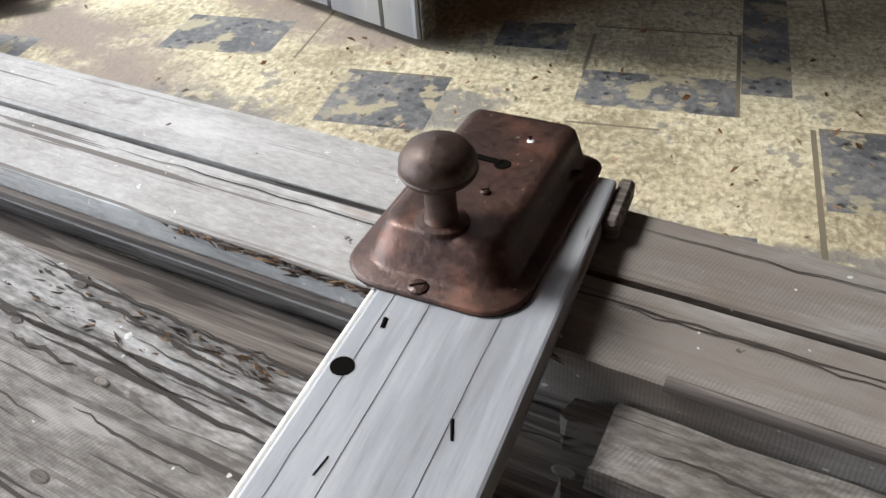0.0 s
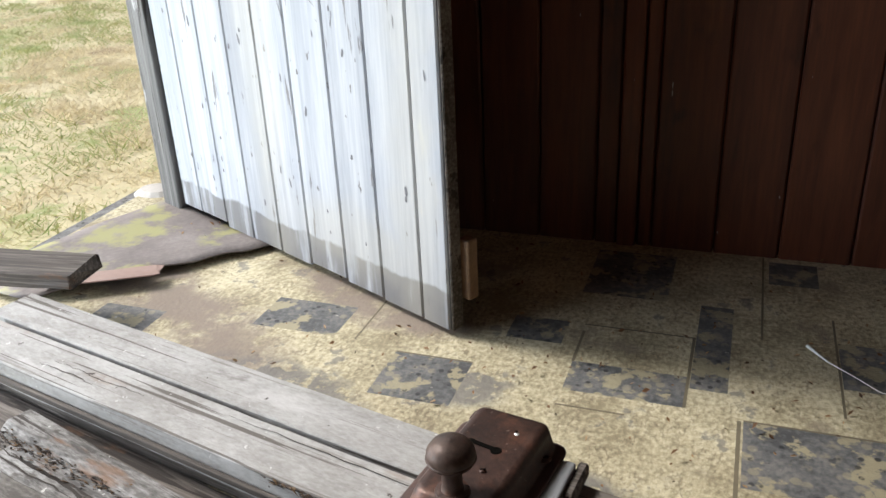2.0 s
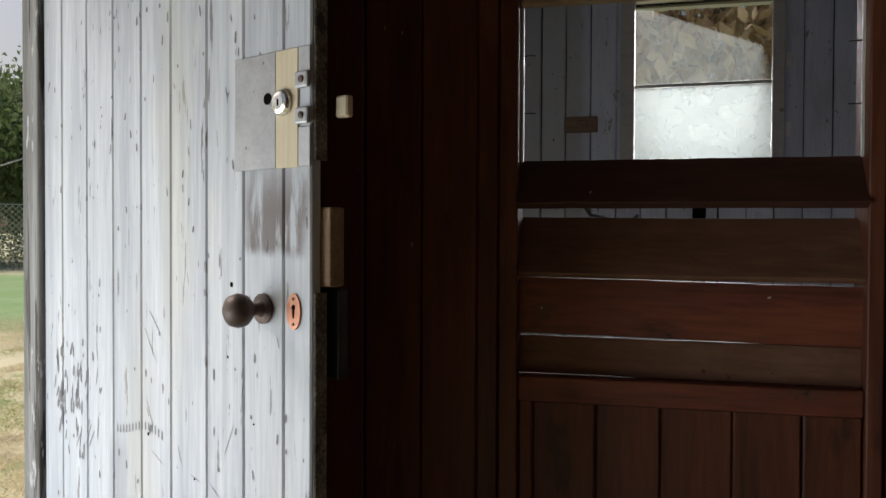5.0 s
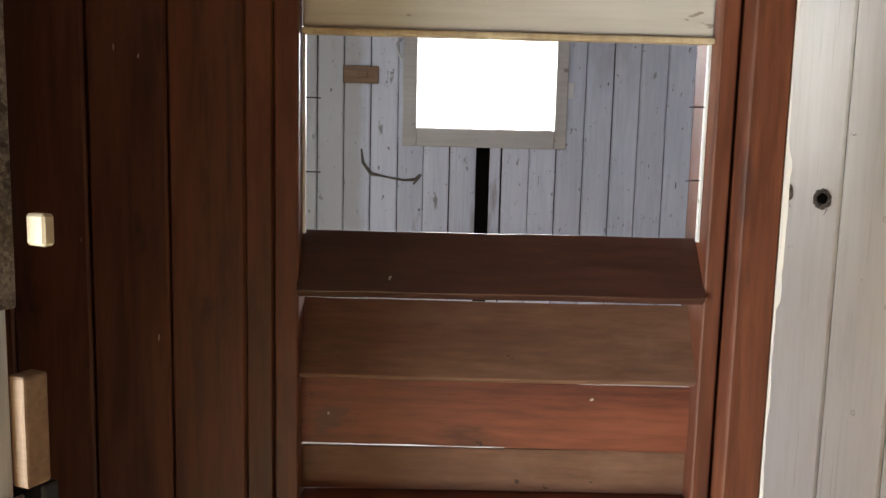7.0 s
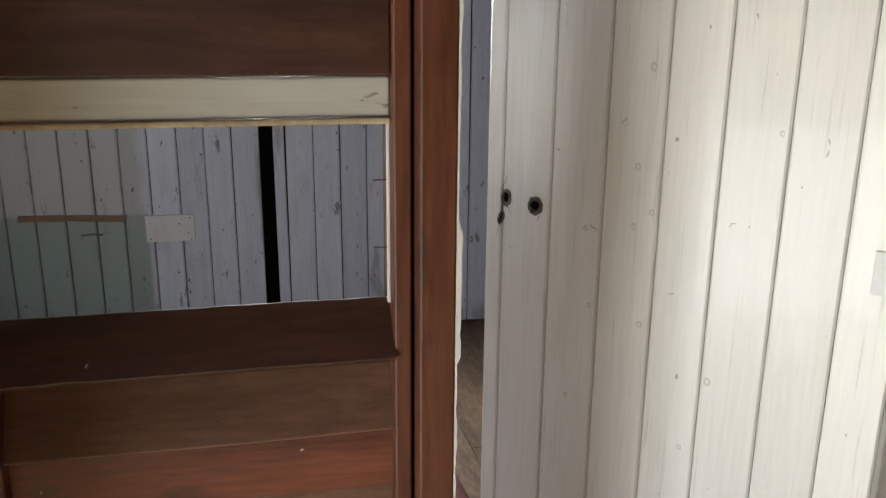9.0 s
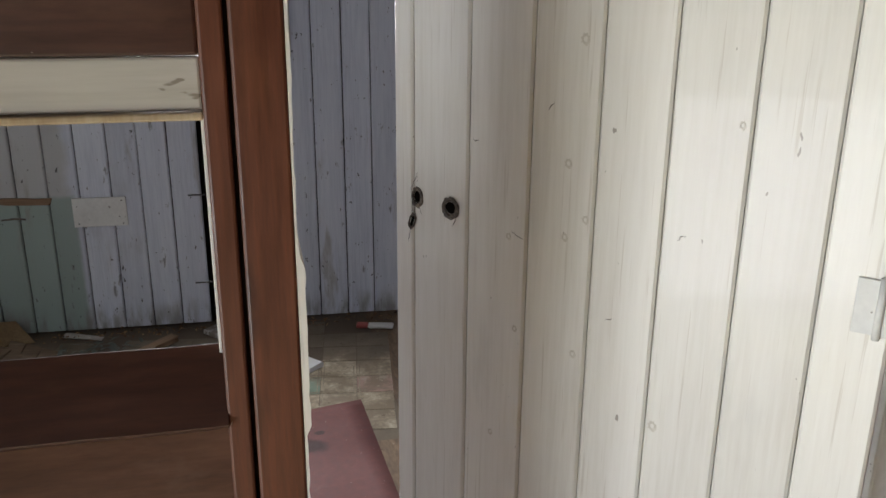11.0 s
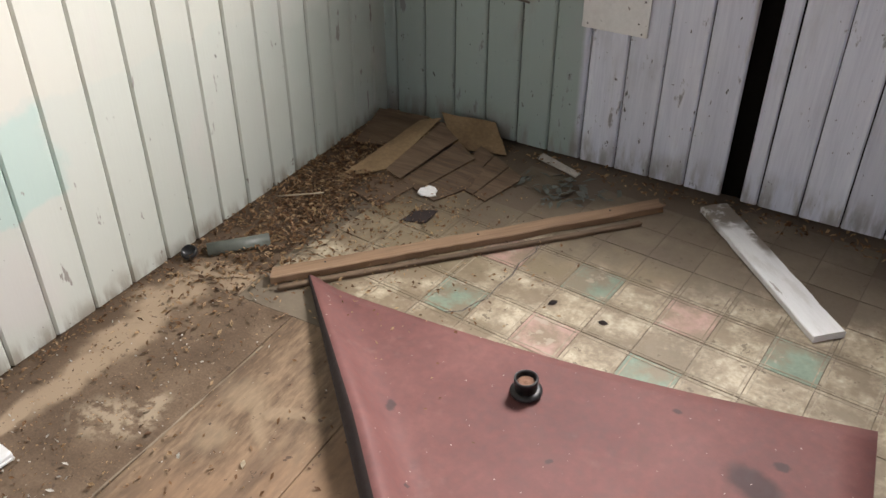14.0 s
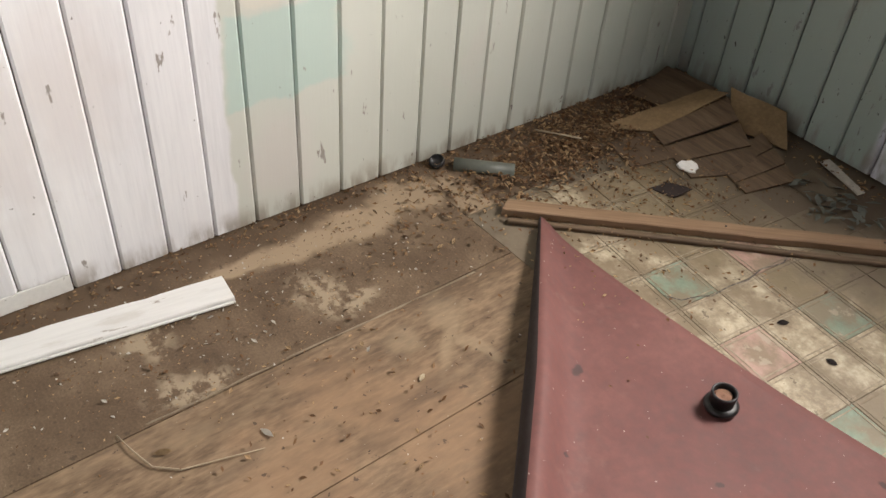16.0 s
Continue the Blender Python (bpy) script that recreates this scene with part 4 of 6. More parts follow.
rail("hinge_jamb", 1.858, 1.935, 1.50, 1.668, 0.0, 2.1, M_WHITE, label="pale painted jamb on the hinge side")
rail("architrave", 1.938, 2.02, 1.498, 1.56, 0.0, 2.15, M_RED)
lay_boards(partition, [2.022, 2.15, 2.28, 2.41, 2.6], 0, CEIL, M_PINK, WALL_Y)


# ---- front room: unseen outer walls, ceiling, roof added to close it ----
def slab(name, x0, x1, y0, y1, z0, z1, mat, label, cat="wall"):
    return tagged(part(name, box(x0, x1, y0, y1, z0, z1), mat), label, cat, kind="structure")


# opening runs unseen past the door's width to let more light in
DOOR_Y0 = -1.05
slab("wall_front_left", -1.25, -1.132, -1.3, DOOR_Y0, GROUND, CEIL, M_RED, "unseen dark wall added beside the doorway")
slab("wall_front_left_head", -1.25, -1.132, DOOR_Y0, 1.56, 2.08, CEIL, M_RED, "unseen dark timber added above the doorway")
# added out of view; dark faces keep fill light low
slab("wall_front", -1.25, 2.72, -1.42, -1.302, GROUND, CEIL, M_RED, "unseen wall behind the viewer, dark red to cut fill light")
slab("wall_front_right", 2.602, 2.72, -1.3, 1.56, GROUND, CEIL, M_RED, "unseen side wall, dark red to cut fill light")
# added out of view, pale as a reflector for the end wall
slab("wall_back_right", 2.602, 2.72, 1.562, 4.62, GROUND, CEIL, M_BLUEW, "unseen side wall of the back room, pale to bounce light")
slab("ceiling", -1.25, 2.72, -1.42, 4.95, CEIL + 0.002, CEIL + 0.05, M_CEIL, "unseen ceiling boards, coloured dark to cut bounced light", "ceiling")
slab("roof", -1.55, 3.0, -1.7, 5.25, CEIL + 0.06, CEIL + 0.10, M_GALV, "unseen galvanised iron roof", "roof")

# ---- the open white door ----
# local frame: x runs from the lock edge towards the hinge as negative, y into the door, face at y = 0
door_at = Matrix.Translation((-0.094, 1.072, 0.012)) @ Matrix.Rotation(math.atan2(-0.438, 0.899), 4, "Z")
door_1 = tagged(empty("door_1", door_at), "weathered white boarded door standing open, scratched and flaking", "door", kind="structure")
cuts = [0.0, 0.07, 0.179, 0.29, 0.408, 0.515, 0.625, 0.736, 0.849, 0.938]
DH = 2.03
rnd = random.Random(4)
for a, b in zip(cuts, cuts[1:]):
    o = part("board", board(b - a, 0.020, DH - rnd.uniform(0, 0.006), 0.003), M_DOORWHITE, door_1)
    o.matrix_basis = pose(-(a + b) / 2, 0.020, rnd.uniform(0, 0.012))
for z in (0.14, 0.98, 1.78):
    part("ledge", box(-0.92, -0.03, 0.021, 0.046, z, z + 0.13, 0.004), M_RED, door_1, "dark stained ledge across the door's back")
part("edge_strip", box(0.0005, 0.0060, 0.003, 0.030, 0.0, 0.985, 0.002), M_DARKPLANK, door_1, "bare dark edge strip")
part("edge_strip", box(0.0005, 0.0060, 0.003, 0.030, 1.20, DH, 0.002), M_DARKPLANK, door_1, "bare dark edge strip")
part("lock_case", box(-0.09, 0.014, 0.047, 0.070, 0.84, 0.99, 0.004, seg=2), M_BLKIRON, door_1, "dark iron rim lock on the door's back")
part("keep_block", box(-0.006, 0.020, 0.022, 0.055, 0.995, 1.125, 0.004, seg=2), M_STICK, door_1, "chipped brown wooden block by the lock edge")
part("keep_block", box(-0.004, 0.022, 0.030, 0.055, 0.055, 0.17, 0.004, seg=2), M_STICK, door_1, "splintered block at the door's foot")
part("latch_keep", box(0.018, 0.046, 0.034, 0.05, 1.27, 1.305, 0.003), M_OCHRE, door_1, "pale latch block on the back")
plate = part("repair_plate", box(-0.200, -0.088, -0.003, -0.0003, 1.19, 1.385, 0.001), M_STEEL, door_1, "dull zinc repair plate")
part("bare_strip", box(-0.087, -0.030, -0.0035, -0.0003, 1.19, 1.385, 0.001), M_OCHRE, door_1, "yellowed bare timber strip")
part("bare_strip", box(-0.029, -0.0, -0.0035, -0.0003, 1.19, 1.255, 0.001), M_STEEL, door_1)
part("bare_strip", box(-0.029, -0.0, -0.0035, -0.0003, 1.325, 1.385, 0.001), M_STEEL, door_1)
for z in (1.272, 1.330):
    h = part("latch_hook", box(-0.030, 0.003, -0.012, -0.0036, z - 0.014, z + 0.014, 0.004, seg=2), M_STEEL, door_1, "rusty metal staple")
    part("screw", lathe([(0.006, 0), (0.006, 0.002), (0.003, 0.003), (0, 0.003)], 12), M_RUST, h, at=pose(-0.012, -0.0121, z, 90))
cyl = part("lock_cylinder", lathe([(0.022, 0), (0.022, 0.006), (0.018, 0.010), (0.012, 0.012), (0.0, 0.012)], 24), M_CHROME, door_1, "round chrome lock cylinder", pose(-0.066, -0.004, 1.297, 90))
part("key_slot", box(-0.0015, 0.0015, -0.006, 0.006, 0.0122, 0.0128), M_BLACK, cyl)
part("bolt_hole", lathe([(0.010, 0), (0.010, 0.001), (0, 0.001)], 16), M_BLACK, door_1, at=pose(-0.108, -0.0032, 1.308, 90))
knob = part("door_knob", lathe([(0.020, 0), (0.020, 0.004), (0.011, 0.010), (0.010, 0.024), (0.018, 0.031), (0.0265, 0.041), (0.0290, 0.053), (0.0255, 0.065), (0.014, 0.074), (0, 0.076)], 30), M_KNOB, door_1,
            "brown rusted round door knob", pose(-0.122, -0.001, 0.953, 90))
part("rose", lathe([(0.026, 0), (0.026, 0.004), (0.018, 0.007), (0.012, 0.008)], 24), M_RUST, knob)


def escutcheon(w=0.017, h=0.030, t=0.003):
    bm = bmesh.new()
    n = 28
    out = [(w * math.cos(2 * math.pi * k / n), h * math.sin(2 * math.pi * k / n)) for k in range(n)]
    inn = []
    for k in range(n):
        a = 2 * math.pi * k / n
        x, z = 0.0035 * math.cos(a), 0.012 * math.sin(a)
        if z > 0.003:
            x *= 1.7
        inn.append((x, z))
    ring = [[bm.verts.new((x, y, z)) for x, z in pts] for pts, y in ((out, 0), (out, -t), (inn, -t), (inn, 0))]
    for a, b in zip(ring, ring[1:]):
        for k in range(n):
            bm.faces.new((a[k], a[(k + 1) % n], b[(k + 1) % n], b[k]))
    bmesh.ops.recalc_face_normals(bm, faces=bm.faces[:])
    return bm


esc = part("escutcheon", escutcheon(), M_COPPER, door_1, "oval rusty copper keyhole plate", pose(-0.041, -0.0004, 0.953))
part("keyhole", box(-0.005, 0.005, -0.0012, -0.0002, -0.012, 0.012), M_BLACK, esc)
for z in (0.021, -0.021):
    part("screw", lathe([(0.003, 0), (0.0025, 0.0015), (0, 0.0016)], 10), M_RUST, esc, at=pose(0, -0.003, z, 90))
for x, z, r in ((-0.214, 0.99, 0.0055), (-0.225, 0.86, 0.003), (-0.49, 0.68, 0.004), (-0.15, 0.95 - 0.2, 0.0025), (-0.33, 0.62, 0.0028)):
    part("hole", lathe([(r, 0), (r * 0.8, 0.0008), (0, 0.0008)], 12), M_BLACK, door_1, at=pose(x, 0.0004, z, 90))
# scorch-like dark rub marks and scratches on the paint
M_SCRATCH = surf("dark_scratch", [(0.13, 0.125, 0.135), (0.24, 0.235, 0.25)], (20, 20, 20), (100, 100, 100), 0.8, 0.0, (), 0.0)
rnd = random.Random(21)
marks = [(-0.44 - 0.012 * k, 0.685 + 0.010 * math.sin(k / 9 * 3.1), 0.004, 0.020, 0) for k in range(15)]
marks += [(-0.75 + rnd.uniform(-0.05, 0.09), rnd.uniform(0.62, 0.82), 0.003, rnd.uniform(0.02, 0.06), rnd.uniform(-40, 0)) for _ in range(12)]
marks += [(rnd.gauss(-0.82, 0.05), rnd.gauss(0.70, 0.09), rnd.uniform(0.004, 0.010), rnd.uniform(0.015, 0.05), rnd.uniform(-25, 5)) for _ in range(46)]
marks += [(rnd.uniform(-0.5, -0.05), rnd.uniform(0.5, 0.95), 0.0016, rnd.uniform(0.02, 0.09), rnd.uniform(-80, 80)) for _ in range(16)]
marks += [(rnd.uniform(-0.9, -0.03), rnd.uniform(0.1, 1.9), rnd.uniform(0.002, 0.007), rnd.uniform(0.006, 0.024), rnd.uniform(-14, 14)) for _ in range(170)]
bm = bmesh.new()
for x, z, w, l, ang in marks:
    c, s = math.cos(radians(ang)), math.sin(radians(ang))
    pts = [(-w / 2, -l * 0.3), (0, -l / 2), (w / 2, -l * 0.3), (w * 0.4, l * 0.3), (0, l / 2), (-w * 0.4, l * 0.3)]
    bm.faces.new([bm.verts.new((x + c * px - s * pz, -0.0006, z + s * px + c * pz)) for px, pz in pts])
tagged(part("scratches", bm, M_SCRATCH, door_1, "dark scratches and nail marks in the paint"), kind="stuff")
post_at = door_at @ pose(-0.985, 0.0, 0)
post = tagged(part("door_post", box(-0.042, 0.042, -0.012, 0.07, -0.09, 2.1, 0.006, seg=2), M_JAMBGREY, at=post_at), "bare grey weathered timber door post", "post", kind="structure")
stone = part("stone", lathe([(0.03, 0), (0.075, 0.01), (0.082, 0.035), (0.055, 0.055), (0, 0.06)], 14), surf("pale_stone", [(0.45, 0.42, 0.38), (0.6, 0.57, 0.53)], (9, 9, 9), (60, 60, 60), 0.9, 0.5, (), 0.0), at=pose(-1.10, 1.585, -0.028) @ Matrix.Diagonal((0.8, 0.65, 0.7, 1)))
tagged(stone, "pale stone by the foot of the door post", "stone")
threshold = tagged(part("threshold", box(-1.19, -1.132, DOOR_Y0, 1.66, -0.06, -0.012, 0.006, seg=2), M_JAMBGREY), "grey weathered timber threshold", "threshold", kind="structure")

# ---- grey planks on the floor ----
PA = math.atan2(-0.215, 0.976)


def crack_ribbon(l, w, seed, wander=1.0):
    """A wandering drying crack."""
    bm = bmesh.new()
    n = 14
    rows = []
    for i in range(n + 1):
        s = i / n
        y = wander * (0.005 * noise.noise((s * 3 + seed, seed * 0.7, 0)) + 0.003 * noise.noise((s * 11 + seed, 3, 0)))
        h = w * math.sin(math.pi * s) * (0.6 + 0.7 * abs(noise.noise((s * 7, seed, 9)))) + 0.0002
        rows.append((bm.verts.new((l * (s - 0.5), y - h, 0)), bm.verts.new((l * (s - 0.5), y + h, 0))))
    for a, b_ in zip(rows, rows[1:]):
        bm.faces.new((a[0], b_[0], b_[1], a[1]))
    return bm


def laid_plank(perp, x0, x1, w, t, z, mat, seed, label, turn=0.0, tip=0.0, name="plank", pitch=0.0, warp=0.003, cracks=3, bev=0.0018, chip=0.007, wide=1.0):
    """A plank along the pile's direction, at a distance perp across it."""
    n = Vector((0.215, 0.976, 0))
    d = Vector((0.976, -0.215, 0))
    c = n * perp + d * ((x0 + x1) / 2)
    o = part(name, rough_plank(x1 - x0, w, t, seed, warp, 0.010, bev, chip), mat)
    o.matrix_basis = Matrix.Translation((c.x, c.y, z)) @ pose(0, 0, 0, tip, pitch, math.degrees(PA) + turn)
    rnd_ = random.Random(seed)
    for k in range(cracks):
        l = rnd_.uniform(0.10, 0.45) * min(1.0, x1 - x0)
        cx, cy = rnd_.uniform(-0.42, 0.42) * (x1 - x0), rnd_.uniform(-0.34, 0.34) * w
        part("crack", crack_ribbon(l, wide * rnd_.uniform(0.0005, 0.0014), seed + k), M_CRACK, o, at=pose(cx, cy, t + 0.0016))
    for k in range(cracks // 3):
        r = rnd_.uniform(0.004, 0.007)
        kn = lathe([(r, 0), (r * 0.75, 0.0010), (r * 0.3, 0.0006), (0, 0.0010)], 14)
        part("knot", kn, M_DARKPLANK, o, at=pose(rnd_.uniform(-0.4, 0.4) * (x1 - x0), rnd_.uniform(-0.25, 0.25) * w, t + 0.0008) @ Matrix.Diagonal((1.9, 1, 1, 1)))
    return tagged(o, label, "plank", "loose grey planks")


laid_plank(0.650, -0.95, 0.95, 0.058, 0.040, 0.0, M_DARKPLANK, 31, "dark lower plank under the grey boards")
laid_plank(0.548, -1.0, 0.98, 0.046, 0.030, 0.0, M_DARKPLANK, 32, "dark mouldy lower plank under the grey boards")
# two thin dark boards added where the gaps hold only shade
laid_plank(0.476, -1.0, 0.98, 0.092, 0.010, 0.0, M_DARKPLANK, 43, "thin dark board added as the shade in the plank gap", warp=0.001, cracks=6, wide=2.0)
laid_plank(0.383, 0.08, 0.98, 0.088, 0.009, 0.0, M_DARKPLANK, 44, "thin dark board added as the shade beside the pile", warp=0.001, cracks=4, wide=2.0)
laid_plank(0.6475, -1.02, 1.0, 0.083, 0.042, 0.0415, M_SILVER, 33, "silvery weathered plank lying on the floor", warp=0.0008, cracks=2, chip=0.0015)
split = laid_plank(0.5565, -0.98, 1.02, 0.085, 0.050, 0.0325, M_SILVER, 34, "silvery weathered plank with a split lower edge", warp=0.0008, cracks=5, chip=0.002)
laid_plank(0.493, 0.10, 1.0, 0.030, 0.030, 0.020, M_DARKPLANK, 35, "narrow grey moulding along the plank edge", 0.3, -14)
laid_plank(0.438, -0.75, 0.06, 0.064, 0.034, 0.006, M_GREYPLANK, 36, "rounded grey plank with a decayed edge", -4.0, -12, bev=0.011, cracks=9, wide=2.2)
laid_plank(0.392, -0.70, 0.05, 0.064, 0.030, 0.008, M_GREYPLANK, 37, "cracked dark weathered plank", -2.0, 3, cracks=12, wide=3.0)
laid_plank(0.305, -0.62, 0.04, 0.115, 0.050, 0.010, M_SAWN, 38, "broad weathered plank with deep saw marks", -1.0, 2, cracks=9, wide=2.5)
laid_plank(0.475, 0.14, 1.0, 0.066, 0.040, 0.018, M_SAWN, 39, "grey brown plank with deep saw marks", 0.0, -6, cracks=8, wide=1.8)
laid_plank(0.418, 0.12, 0.9, 0.036, 0.035, 0.008, M_DARKPLANK, 40, "dark narrow plank in shadow", -1.0, -10)
laid_plank(0.355, 0.10, 0.85, 0.06, 0.030, 0.003, M_DARKPLANK, 41, "dark plank near the floor edge", 2.0, 0)
laid_plank(0.72, -1.27, -0.955, 0.10, 0.030, 0.084, M_DARKPLANK, 42, "short dark plank end lying on the pile", 20)

part("bead", tube([(0.14, -0.0405, 0.0500), (0.40, -0.0420, 0.0505), (0.70, -0.0410, 0.0500), (0.99, -0.0420, 0.0500)], 0.0055, 8), M_DARKPLANK, split, "raised rounded bead along the edge")
part("tongue", box(-0.98, 0.02, -0.0500, -0.0430, 0.012, 0.024, 0.002), M_DARKPLANK, split, "projecting tongue along the split edge")


def splinters(seed, n, x0, x1, y, spread, z, length):
    """Broken slivers of wood lying roughly along x."""
    rnd_ = random.Random(seed)
    bm = bmesh.new()
    for _ in range(n):
        c = Vector((rnd_.uniform(x0, x1), y + rnd_.gauss(0, spread), z + rnd_.uniform(0, 0.006)))
        l, w_ = length * rnd_.uniform(0.3, 1.3), rnd_.uniform(0.0007, 0.0022)
        q = Euler((rnd_.uniform(-1, 1), rnd_.gauss(0, 0.12), rnd_.gauss(0, 0.22))).to_matrix()
        tip = [bm.verts.new(c + q @ Vector((sx * l / 2, 0, 0))) for sx in (-1, 1)]
        mid = [bm.verts.new(c + q @ Vector((rnd_.uniform(-0.2, 0.2) * l, w_ * math.cos(a), w_ * math.sin(a)))) for a in (0.5, 2.6, 4.7)]
        for k in range(3):
            bm.faces.new((tip[0], mid[(k + 1) % 3], mid[k]))
            bm.faces.new((tip[1], mid[k], mid[(k + 1) % 3]))
    return bm


M_ROT = leaf_mat("rotten_wood_slivers", [(0.018, 0.013, 0.010), (0.065, 0.038, 0.022), (0.24, 0.145, 0.07)])
tagged(part("decayed_edge", splinters(71, 420, -0.30, 0.06, -0.0410, 0.003, 0.042, 0.022), M_ROT, split, "orange brown splinters of decayed wood"), kind="stuff")
pile_at = Matrix.Rotation(PA, 4, "Z")
tagged(part("rotten_slivers", splinters(72, 700, -0.75, -0.10, 0.427, 0.008, 0.036, 0.015), M_ROT, at=pile_at), "dark rotten slivers packed between the planks", "wood slivers", kind="stuff")
tagged(part("rotten_slivers", splinters(73, 700, 0.16, 0.42, 0.398, 0.014, 0.012, 0.022), M_ROT, at=pile_at), "dark brown shredded bark in the gap", "wood slivers", kind="stuff")

# ---- loose stile with its rusted rim lock ----
stile_at = pose(0.1215, 0.455, 0.0855, 0, 0, -6.6)
stile = part("door_stile", box(-0.066, 0.066, -0.27, 0.212, 0, 0.026, 0.003, seg=2), M_STILE, at=stile_at)
tagged(stile, "loose white painted door stile lying across the planks", "door stile")
part("moulding", box(-0.0715, -0.0665, -0.27, 0.19, 0.004, 0.023, 0.002, seg=2), M_CREAM, stile)
part("splinter", box(0.066, 0.079, 0.16, 0.225, 0.001, 0.02, 0.003), M_DARKPLANK, stile)
part("bolt_hole", lathe([(0.0082, 0), (0.0082, 0.0012), (0.0, 0.0012)], 20), M_BLACK, stile, at=pose(-0.054, -0.05, 0.0256))
for x, y, l, a in ((0.033, -0.075, 0.018, 20), (-0.03, -0.125, 0.016, -12), (0.005, -0.175, 0.014, 50), (-0.045, -0.005, 0.010, 10)):
    part("slot", rough_plank(l * 0.9, 0.0034, 0.0007, int(900 + 1000 * l), 0.0009, 0.001, 0.0), M_BLACK, stile, at=pose(x, y, 0.0259, 0, 0, a + 90))


for x, l in ((-0.022, 0.42), (0.030, 0.40), (-0.050, 0.25)):
    part("crack", crack_ribbon(l, 0.00010, int(1000 * l), 0.25), M_CRACK, stile, at=pose(x, -0.05, 0.0263, 0, 0, 90))


def lock_shell():
    """A pressed iron lock cover: a flange with rounded corners and a raised case with sloping sides."""
    bm = bmesh.new()

    def ring(hx, y0, y1, r, z, n=6):
        pts = []
        for cx, cy, a0 in ((hx - r, y0 + r, -90), (hx - r * 0.5, y1 - r * 0.5, 0), (-hx + r * 0.5, y1 - r * 0.5, 90), (-hx + r, y0 + r, 180)):
            rr = r if cy < (y0 + y1) / 2 else r * 0.5
            for k in range(n + 1):
                a = radians(a0 + 90 * k / n)
                pts.append(bm.verts.new((cx + rr * math.cos(a), cy + rr * math.sin(a), z)))
        return pts

    steps = [ring(0.071, -0.108, 0.104, 0.034, 0.0), ring(0.0715, -0.1085, 0.1045, 0.034, 0.003), ring(0.069, -0.106, 0.103, 0.033, 0.0048),
             ring(0.060, -0.095, 0.1015, 0.028, 0.0058), ring(0.056, -0.090, 0.100, 0.025, 0.0085), ring(0.050, -0.080, 0.099, 0.020, 0.026),
             ring(0.0475, -0.077, 0.098, 0.018, 0.0325), ring(0.044, -0.073, 0.096, 0.015, 0.0352), ring(0.038, -0.066, 0.093, 0.012, 0.0355)]
    for a, b in zip(steps, steps[1:]):
        for k in range(len(a)):
            f = bm.faces.new((a[k], a[(k + 1) % len(a)], b[(k + 1) % len(a)], b[k]))
            f.smooth = True
    bm.faces.new(steps[-1])
    bm.faces.new(steps[0][::-1])
    return bm


lock = tagged(empty("rim_lock", pose(0.112, 0.588, 0.1118, 0, 0, -9.5)), "rusted brown iron rim lock with a round knob", "lock")
part("case", lock_shell(), M_RUST, lock)
lk = part("knob", lathe([(0.016, 0), (0.013, 0.004), (0.0115, 0.010), (0.0115, 0.028), (0.017, 0.036), (0.0255, 0.042), (0.0275, 0.049), (0.0265, 0.056), (0.0215, 0.0635), (0.012, 0.0685), (0, 0.070)], 32), M_KNOB, lock,
          "dark round rusted knob", pose(-0.003, -0.060, 0.0355))
part("rim_line", lathe([(0.0268, 0.0445), (0.0281, 0.0465), (0.0268, 0.0485)], 32), M_KNOB, lk)
part("collar", lathe([(0.020, 0), (0.019, 0.003), (0.014, 0.004)], 24), M_RUST, lk)
for x, y, r in ((0.010, 0.023, 0.0070), (-0.024, 0.026, 0.0060)):
    part("key_hole", lathe([(r, 0), (r * 0.9, 0.0007), (0, 0.0007)], 14), M_BLACK, lock, at=pose(x, y, 0.0356))
part("key_slot", box(-0.022, 0.008, -0.0028, 0.0028, 0, 0.0012), M_BLACK, lock, at=pose(0, 0.0248, 0.0356, 0, 0, -5))
for x, y, z, r in ((0.012, -0.016, 0.0355, 0.004), (-0.005, -0.100, 0.005, 0.008), (0.056, 0.062, 0.011, 0.0075), (0.018, 0.063, 0.0355, 0.002)):
    sc = part("screw", lathe([(r, 0), (r * 0.95, 0.0015), (r * 0.6, 0.0028), (0, 0.003)], 14), M_RUST, lock, at=pose(x, y, z))
    part("screw_slot", box(-r * 0.8, r * 0.8, -0.0007, 0.0007, 0.0028, 0.0034), M_BLACK, sc, at=pose(0, 0, 0, 0, 0, 35))
part("back_plate", box(-0.066, -0.045, 0.098, 0.118, 0.0, 0.010, 0.003), M_RUST, lock)
wsp = part("paint_speck", lathe([(0.0035, 0), (0.002, 0.001), (0, 0.0012)], 8), M_BRIGHT_WHITE, lock, at=pose(0.019, 0.062, 0.0358))


# ---- cream inner door ----
cd_at = Matrix.Translation((1.172, 2.180, 0.015)) @ Matrix.Rotation(math.atan2(-0.741, 0.672), 4, "Z")
door_2 = tagged(empty("door_2", cd_at), "cream painted boarded inner door standing ajar, lock removed", "door", kind="structure")
cuts = [0.0, 0.048, 0.183, 0.320, 0.455, 0.583, 0.717, 0.847, 0.957]
rnd = random.Random(6)
for a, b in zip(cuts, cuts[1:]):
    o = part("board", board(b - a, 0.022, 2.02, 0.0045), M_CREAM, door_2)
    o.matrix_basis = pose((a + b) / 2, 0.022 + rnd.uniform(0, 0.001), 0)
for z in (0.2, 0.95, 1.75):
    part("ledge", box(0.03, 0.92, 0.023, 0.048, z, z + 0.14, 0.004), M_WHITE, door_2)


